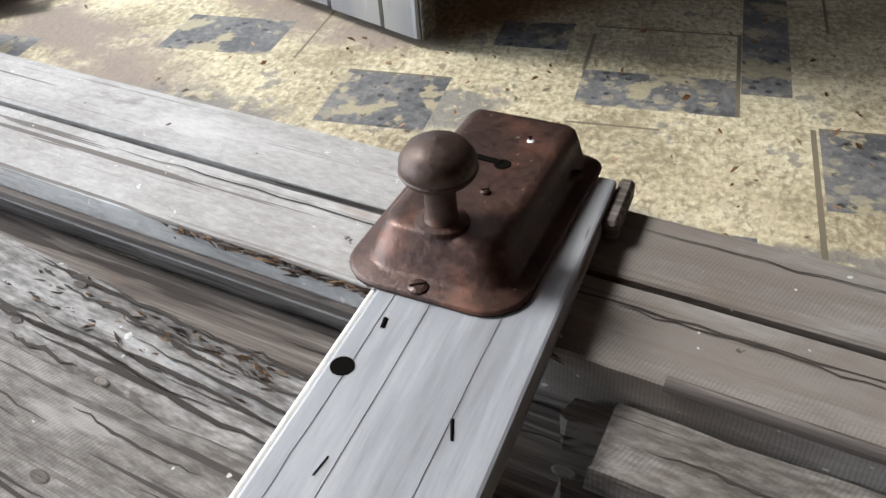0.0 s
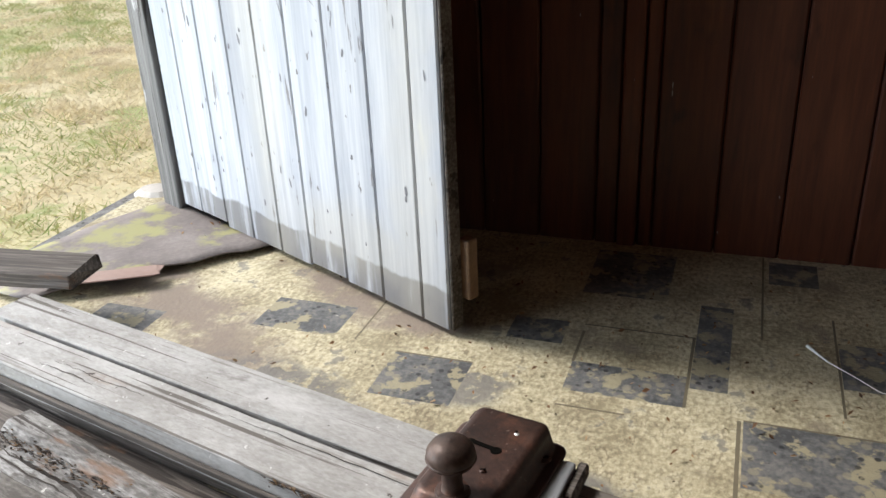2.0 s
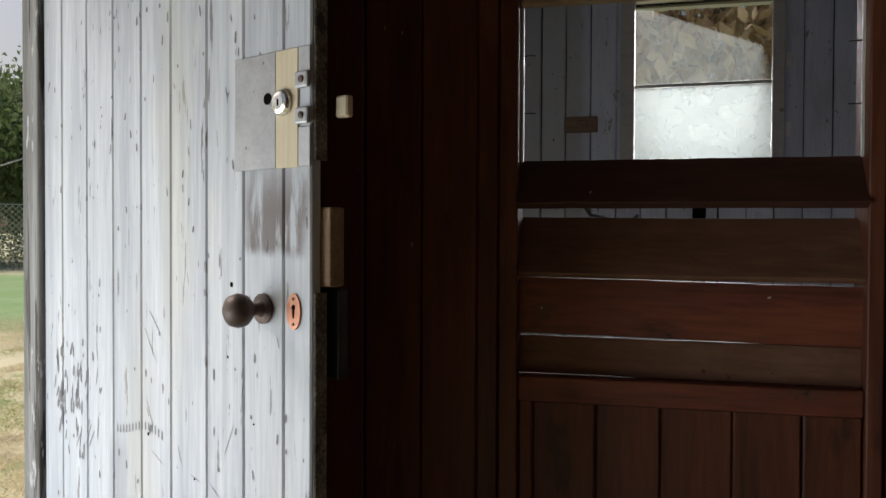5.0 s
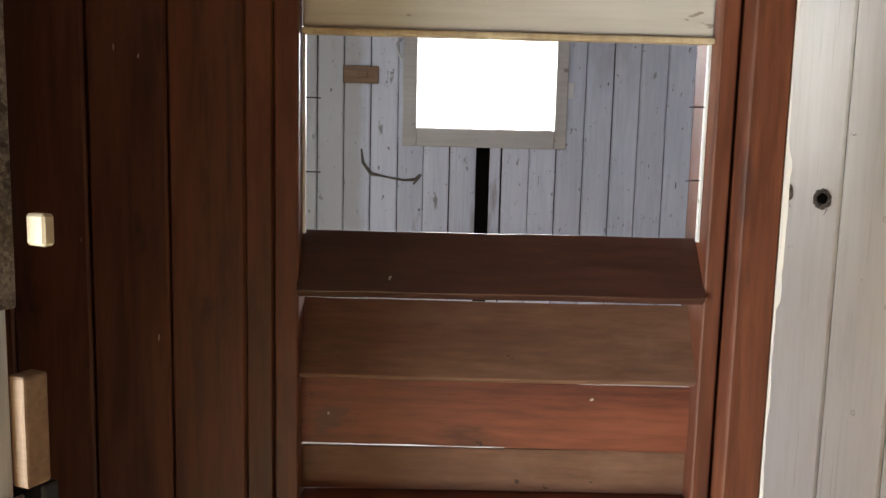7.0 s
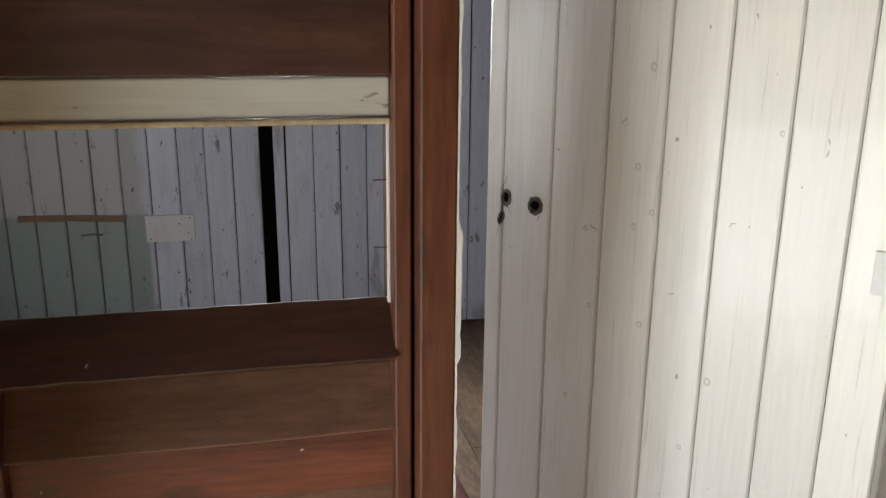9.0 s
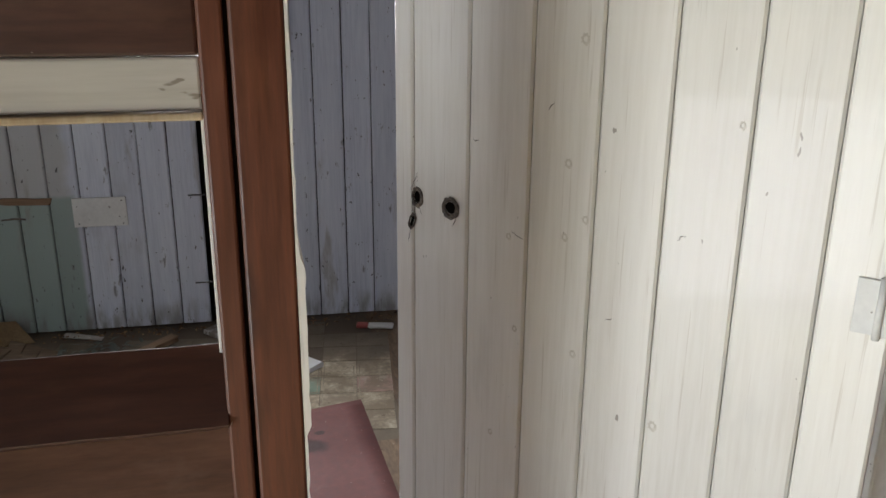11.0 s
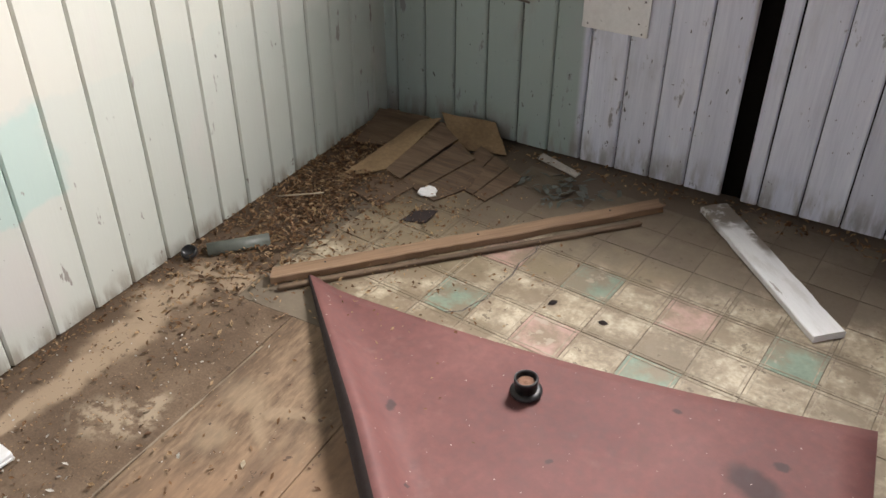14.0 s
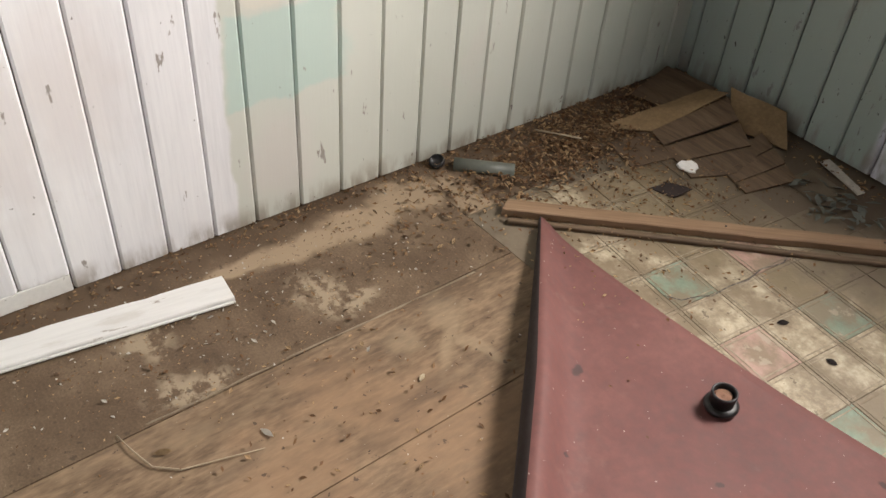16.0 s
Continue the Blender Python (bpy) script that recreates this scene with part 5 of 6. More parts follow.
def socket_ring(rx, rz, t=0.002, wear=0.30):
    bm = bmesh.new()
    n = 24
    rings = []
    for k, (s, y) in enumerate(((1.0, 0.0), (0.96, -t), (0.72, -t * 1.6), (0.62, -t * 0.6), (0.60, 0.0))):
        rings.append([bm.verts.new((rx * s * (1 + wear * noise.noise((3 * math.cos(2 * math.pi * i / n), 3 * math.sin(2 * math.pi * i / n), 90 * rx + k))) * math.cos(2 * math.pi * i / n), y, rz * s * (1 + wear * noise.noise((3 * math.cos(2 * math.pi * i / n), 3 * math.sin(2 * math.pi * i / n), 70 * rz + k))) * math.sin(2 * math.pi * i / n))) for i in range(n)])
    for a, b in zip(rings, rings[1:]):
        for i in range(n):
            bm.faces.new((a[i], a[(i + 1) % n], b[(i + 1) % n], b[i]))
    bmesh.ops.recalc_face_normals(bm, faces=bm.faces[:])
    return bm


M_FILLER = surf("old_filler", [(0.58, 0.54, 0.47), (0.70, 0.665, 0.60)], (60, 60, 60), (200, 200, 200), 0.6, 0.1, (), 0.0)
M_WORNRING = surf("worn_dark_ring", [(0.03, 0.022, 0.018), (0.10, 0.08, 0.065), (0.30, 0.26, 0.21)], (60, 60, 60), (200, 200, 200), 0.7, 0.4, (), 0.0)
ring = part("spindle_hole", socket_ring(0.020, 0.023), M_WORNRING, door_2, "worn dark ring round the knob hole", pose(0.143, -0.0005, 1.275))
part("bore", lathe([(0.0125, 0), (0.0125, 0.0008), (0, 0.0008)], 18), M_BLACK, ring, at=pose(0, 0.0002, 0, 90))
ring = part("key_hole", socket_ring(0.014, 0.022), M_WORNRING, door_2, "torn dark keyhole", pose(0.060, -0.0005, 1.285))
part("bore", lathe([(0.008, 0), (0.008, 0.0008), (0, 0.0008)], 16), M_BLACK, ring, at=pose(0, 0.0002, 0, 90) @ Matrix.Diagonal((1, 1.6, 1, 1)))
part("torn_slot", socket_ring(0.009, 0.019), M_WORNRING, door_2, at=pose(0.047, -0.0005, 1.232, 0, 18, 0))
part("bore", box(-0.003, 0.003, -0.0006, 0.0004, -0.014, 0.010), M_BLACK, door_2, at=pose(0.047, -0.0008, 1.232, 0, 18, 0))
for x, z, r in ((0.40, 1.40, 0.008), (0.44, 1.30, 0.007), (0.40, 1.26, 0.007), (0.28, 1.24, 0.006), (0.42, 1.62, 0.009), (0.43, 1.03, 0.007), (0.30, 1.05, 0.006), (0.60, 0.93, 0.009), (0.70, 1.50, 0.006), (0.55, 0.75, 0.006), (0.25, 0.8, 0.006)):
    part("filled_nail", socket_ring(r * 0.85, r, 0.0006, 0.7), M_FILLER, door_2, at=pose(x, 0.0002, z))
for x, z, l, a in ((0.052, 1.315, 0.05, 70), (0.045, 1.262, 0.05, 95), (0.066, 1.262, 0.035, 120), (0.040, 1.205, 0.04, 80), (0.155, 1.250, 0.03, 60), (0.30, 1.245, 0.03, -25), (0.62, 1.30, 0.02, 40), (0.50, 1.12, 0.018, 10), (0.36, 1.50, 0.02, 50), (0.20, 1.42, 0.015, 5)):
    part("tear", crack_ribbon(l, 0.0009, int(1000 * x)), M_WORNRING, door_2, at=pose(x, -0.0012, z, 90) @ pose(0, 0, 0, 0, 0, a))
hinge = part("hinge", box(0.90, 0.965, -0.004, -0.001, 1.20, 1.29, 0.001), M_WHITE, door_2, "painted over steel hinge")
part("pin", tube([(0.937, -0.006, 1.195), (0.937, -0.006, 1.295)], 0.006, 10), M_WHITE, hinge)

# ---- back room: floor ----
slab("subfloor_back", -0.905, 2.6, 1.70, 4.9, -0.035, -0.008, M_RIDGE, "timber subfloor of the back room", "floor")
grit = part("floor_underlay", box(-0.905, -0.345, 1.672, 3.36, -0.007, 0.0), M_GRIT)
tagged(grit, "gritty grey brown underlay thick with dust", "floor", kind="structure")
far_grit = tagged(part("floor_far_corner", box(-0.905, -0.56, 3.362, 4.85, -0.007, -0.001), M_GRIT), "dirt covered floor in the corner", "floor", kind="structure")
hard = tagged(empty("floor_sheets", pose(0, 0, 0)), "dusty brown timber floorboards with thin joints", "floor", kind="structure")
xe = [-0.342, 0.045, 0.42, 0.80, 1.20, 1.42]
for k, (x0, x1) in enumerate(zip(xe, xe[1:])):
    part("floor_board", box(x0, x1 - (0.003 if k == 0 else 0.0012), 1.672, 3.36, -0.007, 0.0, 0.0006), M_FLOORB, hard, at=pose(0, 0, 0.0006 * (k % 3)))
for x0, x1, y0, y1 in ((1.423, 2.6, 1.672, 3.2), (1.423, 2.6, 3.203, 4.85)):
    part("sheet", box(x0, x1, y0, y1, -0.007, 0.0, 0.0012), M_FLOORB, hard)
strip = part("pale_strip", rough_plank(1.0, 0.007, 0.0016, 77, 0.004, 0.03, 0.0005), surf("pale_dust_strip", [(0.15, 0.11, 0.075), (0.32, 0.26, 0.185)], (6, 30, 30), (30, 90, 90), 0.9, 0.3, (), 0.0), hard, at=rot_between((-0.352, 2.2, 0.0), (-0.338, 3.2, 0.0)))
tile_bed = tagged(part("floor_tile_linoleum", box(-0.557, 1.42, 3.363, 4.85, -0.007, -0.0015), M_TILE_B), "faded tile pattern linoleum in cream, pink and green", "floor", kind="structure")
pitch = 0.160
tile_at = pose(0.365, 3.645, 0, 0, 0, -7.0)
pink = {(0, 0), (2, 2), (-2, 2), (6, 2)}
green = {(-2, 0), (0, 2), (4, 2), (2, 0), (6, -1)}
tile_me = {}
for mname, mat in (("c", M_TILE_C), ("p", M_TILE_P), ("g", M_TILE_G)):
    me = mesh_of(box(-0.0788, 0.0788, -0.0788, 0.0788, -0.0013, 0.0008, 0.0008), "tile")
    me.materials.append(mat)
    tile_me[mname] = me
rnd = random.Random(8)
for i in range(-7, 10):
    for j in range(-3, 9):
        c = tile_at @ Vector((pitch * i, pitch * j, 0))
        if c.x + 0.088 > 1.51 or c.x - 0.088 < -0.557 or c.y - 0.088 < 3.363 or c.y + 0.088 > 4.66:
            continue
        if j >= 4 and rnd.random() < 0.25:
            continue
        k = "p" if (i, j) in pink else "g" if (i, j) in green else "c"
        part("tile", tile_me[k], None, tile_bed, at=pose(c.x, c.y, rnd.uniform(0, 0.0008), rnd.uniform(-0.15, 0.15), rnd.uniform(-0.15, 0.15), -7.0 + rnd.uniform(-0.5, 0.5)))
edge_strip = bmesh.new()
for i in range(-4, 7):
    x = pitch * (i - 0.5)
    for dx in (-0.013, 0.013):
        box(x + dx - 0.0020, x + dx + 0.0020, -0.14, 0.50, 0.0016, 0.0022, bm=edge_strip)
for j in range(0, 4):
    y = pitch * (j - 0.5)
    for dy in (-0.013, 0.013):
        box(-0.72, 0.92, y + dy - 0.0020, y + dy + 0.0020, 0.0023, 0.0028, bm=edge_strip)
edge_strip.transform(tile_at)
tagged(part("printed_lines", edge_strip, surf("pale_printed_line", [(0.20, 0.155, 0.105), (0.46, 0.40, 0.30)], (12, 12, 12), (60, 60, 60), 0.7, 0.0,
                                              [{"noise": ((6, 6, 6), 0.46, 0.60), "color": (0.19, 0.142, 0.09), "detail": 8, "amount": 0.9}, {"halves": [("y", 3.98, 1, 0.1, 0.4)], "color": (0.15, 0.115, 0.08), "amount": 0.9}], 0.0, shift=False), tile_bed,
            "thin printed lines between the tiles"), kind="stuff")


def crack_line(points, w=0.004, z=0.003):
    bm = bmesh.new()
    rows = []
    for i, p in enumerate(points):
        a = Vector(points[max(0, i - 1)])
        b = Vector(points[min(len(points) - 1, i + 1)])
        d = (b - a).normalized()
        n = Vector((-d.y, d.x)) * w * (0.5 + 0.8 * abs(noise.noise((i * 1.3, 5, 2))))
        rows.append((bm.verts.new((p[0] + n.x, p[1] + n.y, z)), bm.verts.new((p[0] - n.x, p[1] - n.y, z))))
    for a, b in zip(rows, rows[1:]):
        bm.faces.new((a[0], b[0], b[1], a[1]))
    return bm


part("crack", crack_line([(0.055, 3.60), (0.10, 3.63), (0.12, 3.69), (0.14, 3.72), (0.142, 3.80), (0.157, 3.87), (0.15, 3.95), (0.172, 4.03), (0.155, 4.11)], 0.0042), M_WORNRING, tile_bed)

# ---- back room: end wall ----
RB = -2.3
end_at = Matrix.Translation((0.35, BACK_Y, 0)) @ Matrix.Rotation(radians(RB), 4, "Z")
wall_back = tagged(empty("wall_back", end_at), "pale blue-white boarded wall with a black gap, green paint in its corner", "wall", kind="structure")
E0 = 0.35
bk = bmesh.new()
WX0, WX1, WZ0, WZ1 = 0.30, 1.05, 1.43, 2.40
for b in ((-1.35, WX0, 0, CEIL), (WX0, WX1, 0, WZ0), (WX0, WX1, WZ1, CEIL), (WX1, 2.62, 0, CEIL)):
    box(b[0] - E0, b[1] - E0, 0.045, 0.13, b[2] - (0.03 if b[2] == 0 else 0), b[3], bm=bk)
part("backing", bk, M_BLACK, wall_back, "near-black backing, the cavity's shade put into its colour")
edges = [-1.08, -0.94, -0.80, -0.657, -0.514, -0.366, -0.218, -0.077, 0.065, 0.211, 0.350, 0.490, 0.633]
edges2 = [0.703, 0.7658]
edges3 = [0.7665, 0.912, 1.054, 1.197, 1.341, 1.480, 1.624, 1.767, 1.91, 2.05, 2.19, 2.33, 2.40]
rnd = random.Random(12)
for run in (edges, edges2, edges3):
    for a, b in zip(run, run[1:]):
        spans = [(0.0, CEIL)]
        lo, hi = max(a, 0.245), min(b, 1.10)
        if hi - lo > 0.03:
            spans = [(0.0, 1.40), (2.45, CEIL)] if hi - lo > 0.9 * (b - a) else [(0.0, CEIL)]
        if spans == [(0.0, CEIL)] and hi > lo and hi - lo > 0.0:
            w0, w1 = (a, 0.30) if a < 0.30 else (1.05, b)
            if w1 - w0 > 0.02 and (a < 0.30 < b or a < 1.05 < b):
                spans = [(0.0, 1.40), (2.45, CEIL)]
                me = board(w1 - w0, 0.018, 1.05, 0.006, 0.002)
                part("board", me, M_BLUEW, wall_back, at=pose((w0 + w1) / 2 - E0, 0.0165, 1.40))
        for z0, z1 in spans:
            key = (round(b - a, 3), round(z1 - z0, 3), "blue")
            if key not in made_boards:
                me = mesh_of(board(b - a - 0.001, 0.018, z1 - z0, 0.006, 0.002), "board")
                me.materials.append(M_BLUEW)
                made_boards[key] = me
            lean = 0.12 if abs(a - 0.703) < 0.01 else rnd.uniform(-0.08, 0.08)
            part("board", made_boards[key], M_BLUEW, wall_back, at=pose((a + b) / 2 - E0, 0.018 - rnd.uniform(0, 0.003), z0 + (0.012 if z0 == 0 else 0), 0, -lean if z0 == 0 else 0, 0))
part("patch_board", box(0.028 - E0, 0.276 - E0, -0.015, -0.003, 0.553, 0.697, 0.002, seg=2), M_WHITE, wall_back, "small white board nailed over the joint")
for x, z in ((0.05, 0.57), (0.255, 0.565), (0.255, 0.68), (0.24, 0.60)):
    part("nail", lathe([(0.0035, 0), (0.002, 0.001), (0, 0.001)], 8), M_BLKIRON, wall_back, at=pose(x - E0, -0.0155, z, 90))
ledge = rough_plank(0.50, 0.035, 0.010, 91, 0.004, 0.02, 0.002)
part("ledge_remnant", ledge, M_STICK, wall_back, "bare brown strip where a shelf was torn off", pose(-0.325 - E0, -0.001, 0.692, 90, 1.5, 0))
part("ledge_stain", crack_line([(-0.30, 0.60), (-0.24, 0.605), (-0.19, 0.60)], 0.008, 0.0), M_WORNRING, wall_back, at=pose(-E0, -0.002, 0, 90))
blk = part("hook_block", box(-0.080 - E0, 0.108 - E0, -0.024, -0.002, 1.672, 1.763, 0.006, seg=2), M_STICK, wall_back, "orange brown wooden hook block")
part("peg", box(-0.004 - E0, 0.05 - E0, -0.034, -0.0245, 1.70, 1.74, 0.003), M_STICK, blk)
wire = tube([(0.02 - E0, -0.004, 1.33), (0.03 - E0, -0.012, 1.26), (0.075 - E0, -0.014, 1.20), (0.16 - E0, -0.012, 1.185), (0.25 - E0, -0.016, 1.17), (0.31 - E0, -0.008, 1.175), (0.335 - E0, -0.004, 1.205)], [0.004, 0.009, 0.010, 0.005, 0.006, 0.009, 0.004], 8)
part("cobwebbed_wire", wire, M_WORNRING, wall_back, "dusty dark wire drooping from nails")
part("wire_end", tube([(0.30 - E0, -0.008, 1.15), (0.345 - E0, -0.008, 1.20)], [0.006, 0.003], 6), M_WORNRING, wall_back)

window_1 = tagged(empty("window_1", end_at @ pose(-E0, 0, 0)), "white framed sash window with dirty bright glass", "window", kind="structure")
fr = part("window_frame", box(0.238, 0.312, -0.022, 0.05, 1.352, 2.47, 0.004, seg=2), M_CREAMX, window_1)
part("window_frame", box(1.036, 1.100, -0.022, 0.05, 1.352, 2.47, 0.004, seg=2), M_CREAMX, window_1)
part("window_frame", box(0.313, 1.035, -0.022, 0.05, 1.352, 1.450, 0.004, seg=2), M_CREAMX, window_1, "stained white bottom rail")
part("window_frame", box(0.313, 1.035, -0.022, 0.05, 2.395, 2.47, 0.004, seg=2), M_CREAMX, window_1)
part("glazing_bar", box(0.313, 1.035, 0.0, 0.03, 1.913, 1.932, 0.003), M_CREAMX, window_1)
for z0, z1 in ((1.451, 1.912), (1.933, 2.394)):
    g = part("pane", box(0.313, 1.035, 0.012, 0.015, z0, z1), M_GLASS, window_1)
    g.visible_shadow = False
part("latch", tube([(0.23, -0.03, 1.80), (0.21, -0.045, 1.83), (0.20, -0.03, 1.88), (0.225, -0.02, 1.90)], 0.007, 8), M_WHITE, window_1, "white catch")
for z in (1.62, 1.99):
    part("hinge", box(1.101, 1.135, -0.008, -0.001, z, z + 0.08, 0.002), M_WHITE, window_1)

# ---- back room: side wall ----
side_at = Matrix.Translation((LEFT_X, 1.672, 0)) @ Matrix.Rotation(radians(90 - 0.9), 4, "Z")
wall_side = tagged(empty("wall_side", side_at), "white boarded wall with patches of mint and cream paint", "wall", kind="structure")
part("backing", box(-0.1, 3.3, 0.022, 0.10, -0.03, CEIL), M_ROUGH, wall_side, "rough boards behind the lining")
ys = [1.672, 1.72, 1.85, 1.979, 2.105, 2.24, 2.374, 2.513, 2.657, 2.794, 2.949, 3.096, 3.246, 3.400, 3.536, 3.669, 3.810, 3.953, 4.09, 4.23, 4.37, 4.51, 4.65, 4.78]
for a, b in zip(ys, ys[1:]):
    z0 = 0.062 if 1.95 < a < 2.2 else 0.008
    key = (round(b - a, 3), z0, "side")
    if key not in made_boards:
        me = mesh_of(board(b - a, 0.018, CEIL - z0, 0.0065, 0.0016), "board")
        me.materials.append(M_LEFTW)
        made_boards[key] = me
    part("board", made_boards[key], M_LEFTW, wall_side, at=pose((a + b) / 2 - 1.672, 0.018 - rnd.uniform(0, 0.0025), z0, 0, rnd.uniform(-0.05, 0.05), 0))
part("kick_patch", box(1.98 - 1.672, 2.236 - 1.672, -0.001, 0.017, 0.004, 0.060, 0.002), M_WHITE, wall_side, "low white filler board along the floor")

# ---- loose things in the back room ----
def maroon_sheet():
    """A stiff sheet lying face down, its near edge rolled over."""
    bm = bmesh.new()
    n = 40
    rows = []
    for i in range(n + 1):
        s = i / n
        left = Vector((-0.405, 3.53)).lerp(Vector((1.02, 2.02)), s)
        far = Vector((1.275, 3.70)).lerp(Vector((1.36, 2.0)), s)
        d = (far - left)
        L = d.length
        d.normalize()
        row = []
        r = 0.012 + 0.042 * min(1, s * 3)
        for k in range(8):
            a = radians(250 - 160 * k / 7)
            p = left + d * (r + r * math.cos(a))
            row.append(bm.verts.new((p.x, p.y, 0.006 + r + r * math.sin(a))))
        for j in range(1, 26):
            q = j / 25
            p = left + d * (r + (L - r) * q ** 1.5)
            dist = (L - r) * q ** 1.5
            z = 0.006 + 2 * r * math.exp(-(dist / 0.075) ** 2) + 0.0025 * noise.noise((p.x * 4, p.y * 4, 2))
            sag = -0.055 * math.sin(math.pi * min(1, q ** 1.5)) * max(0, 1 - 6 * s)
            row.append(bm.verts.new((p.x, p.y + sag, z)))
        rows.append(row)
    for a, b in zip(rows, rows[1:]):
        for k in range(len(a) - 1):
            f = bm.faces.new((a[k], b[k], b[k + 1], a[k + 1]))
            f.smooth = True
            # shade on the rolled side is put into near-black faces
            f.material_index = 1 if k < 6 else 0
    bmesh.ops.recalc_face_normals(bm, faces=bm.faces[:])
    if sum(f.normal.z for f in bm.faces) < 0:
        bmesh.ops.reverse_faces(bm, faces=bm.faces[:])
    bmesh.ops.solidify(bm, geom=bm.faces[:], thickness=0.0025)
    return bm


# near-black for dark scraps, and for the shade painted on the roll
M_SCRAP_AND_SHADE = surf("dark_scrap_and_roll_shade", [(0.018, 0.012, 0.011), (0.035, 0.022, 0.02)], (9, 9, 9), (80, 80, 80), 0.9, 0.1, (), 0.0)
tagged(part("linoleum_sheet", maroon_sheet(), [M_MAROON, M_SCRAP_AND_SHADE]), "maroon linoleum sheet lying loose with one edge rolled under", "linoleum")
cap_ = tagged(empty("pipe_flange", pose(0.420, 3.390, 0.0125, 3, -2, 0)), "black iron pipe flange standing on the maroon sheet", "pipe fitting")
part("flange", lathe([(0.0, 0), (0.040, 0), (0.044, 0.003), (0.045, 0.008), (0.040, 0.013), (0.033, 0.016), (0.0, 0.016)], 30), M_BLKIRON, cap_)
part("collar", lathe([(0.031, 0.016), (0.031, 0.044), (0.0335, 0.047), (0.0335, 0.053), (0.0305, 0.055), (0.027, 0.053), (0.026, 0.046), (0.026, 0.034), (0, 0.034)], 30), M_BLKIRON, cap_)
part("filling", lathe([(0.0258, 0.036), (0.02, 0.042), (0.01, 0.040), (0, 0.043)], 18), surf("rust_brown_filling", [(0.16, 0.08, 0.05), (0.28, 0.15, 0.1)], (60, 60, 60), (200, 200, 200), 0.9, 0.4, (), 0.0), cap_, "rust brown crumbs inside")

st = tagged(part("timber_batten", rough_plank(1.40, 0.060, 0.028, 51, 0.004, 0.02), M_STICK, at=rot_between((-0.505, 3.482, 0.003), (0.455, 4.505, 0.002))), "long brown timber batten lying across the floor", "batten")
for d_ in (0.12, 0.5, 0.86):
    part("nail", lathe([(0.004, 0), (0.003, 0.0015), (0, 0.002)], 10), M_BLKIRON, st, at=pose(-0.7 + 1.4 * d_, 0.006, 0.0285))
tagged(part("dark_lath", rough_plank(1.24, 0.022, 0.016, 57, 0.003, 0.02), M_PLYB, at=rot_between((-0.445, 3.462, 0.002), (0.418, 4.352, 0.002))), "thin dark splintered lath beside the brown batten", "lath")
wp = tagged(part("white_plank", rough_plank(0.76, 0.108, 0.024, 52, 0.004, 0.012), M_WPLANK, at=rot_between((0.625, 4.60, 0.002), (1.115, 4.02, 0.002))), "short white painted board lying on the tiles", "plank")
wp2 = tagged(part("white_plank", rough_plank(0.73, 0.102, 0.022, 53, 0.003, 0.010), M_WPLANK, at=rot_between((-0.772, 1.862, 0.002), (-0.655, 2.585, 0.002))), "white painted offcut with a tongued edge by the wall", "plank")
part("tongue", box(-0.355, 0.355, -0.059, -0.0515, 0.007, 0.013, 0.001), M_WPLANK, wp2)


def bent_card(pts, t=0.004, sub=6, seed=0, rough_=0.006):
    """A sheet through four corners, a little buckled."""
    bm = bmesh.new()
    a, b, c, d = [Vector(p) for p in pts]
    g = []
    for i in range(sub + 1):
        for j in range(sub + 1):
            u, v = i / sub, j / sub
            p = (a * (1 - u) + b * u) * (1 - v) + (d * (1 - u) + c * u) * v
            p.z += rough_ * noise.noise((p.x * 9 + seed, p.y * 9, seed))
            g.append(bm.verts.new(p))
    for i in range(sub):
        for j in range(sub):
            k = i * (sub + 1) + j
            bm.faces.new((g[k], g[k + sub + 1], g[k + sub + 2], g[k + 1]))
    bmesh.ops.recalc_face_normals(bm, faces=bm.faces[:])
    bmesh.ops.solidify(bm, geom=bm.faces[:], thickness=t)
    return bm


def card(name, pts, mat, label, cat, seed, t=0.004):
    base = Vector(pts[0])
    o = part(name, bent_card([Vector(p) - base for p in pts], t, seed=seed), mat, at=Matrix.Translation(base))
    return tagged(o, label, cat)


def strip_panel(name, pts, mat, label, cat, seed, n=3, t=0.007):
    """A grooved panel offcut: strips side by side through four corners."""
    a, b, c, d = [Vector(p) for p in pts]
    root = tagged(empty(name, Matrix.Translation(a)), label, cat)
    for k in range(n):
        u0, u1 = k / n + 0.012, (k + 1) / n - 0.012
        q = [a.lerp(b, u0), a.lerp(b, u1), d.lerp(c, u1), d.lerp(c, u0)]
        part("strip", bent_card([p - a for p in q], t, 5, seed + 2 * k, 0.004), mat, root)
    return root


card("cardboard", ((-0.70, 4.12, 0.006), (-0.555, 4.27, 0.010), (-0.50, 4.60, 0.105), (-0.60, 4.60, 0.07)), M_CARD, "bent brown cardboard leaning in the corner", "cardboard", 3)
strip_panel("panel_scrap", ((-0.565, 4.26, 0.012), (-0.285, 4.15, 0.008), (-0.16, 4.40, 0.012), (-0.49, 4.58, 0.095)), M_PLYB, "dirty brown plywood scrap on the floor", "board", 5)
strip_panel("panel_scrap", ((-0.30, 4.30, 0.010), (-0.12, 4.24, 0.008), (-0.06, 4.46, 0.012), (-0.30, 4.56, 0.05)), M_PLYB, "broken brown plywood scrap beside the cardboard", "board", 6)
card("cardboard", ((-0.40, 4.52, 0.03), (-0.20, 4.60, 0.012), (-0.30, 4.70, 0.09), (-0.52, 4.64, 0.11)), M_CARD, "stiff tan cardboard propped against the wall", "cardboard", 7)
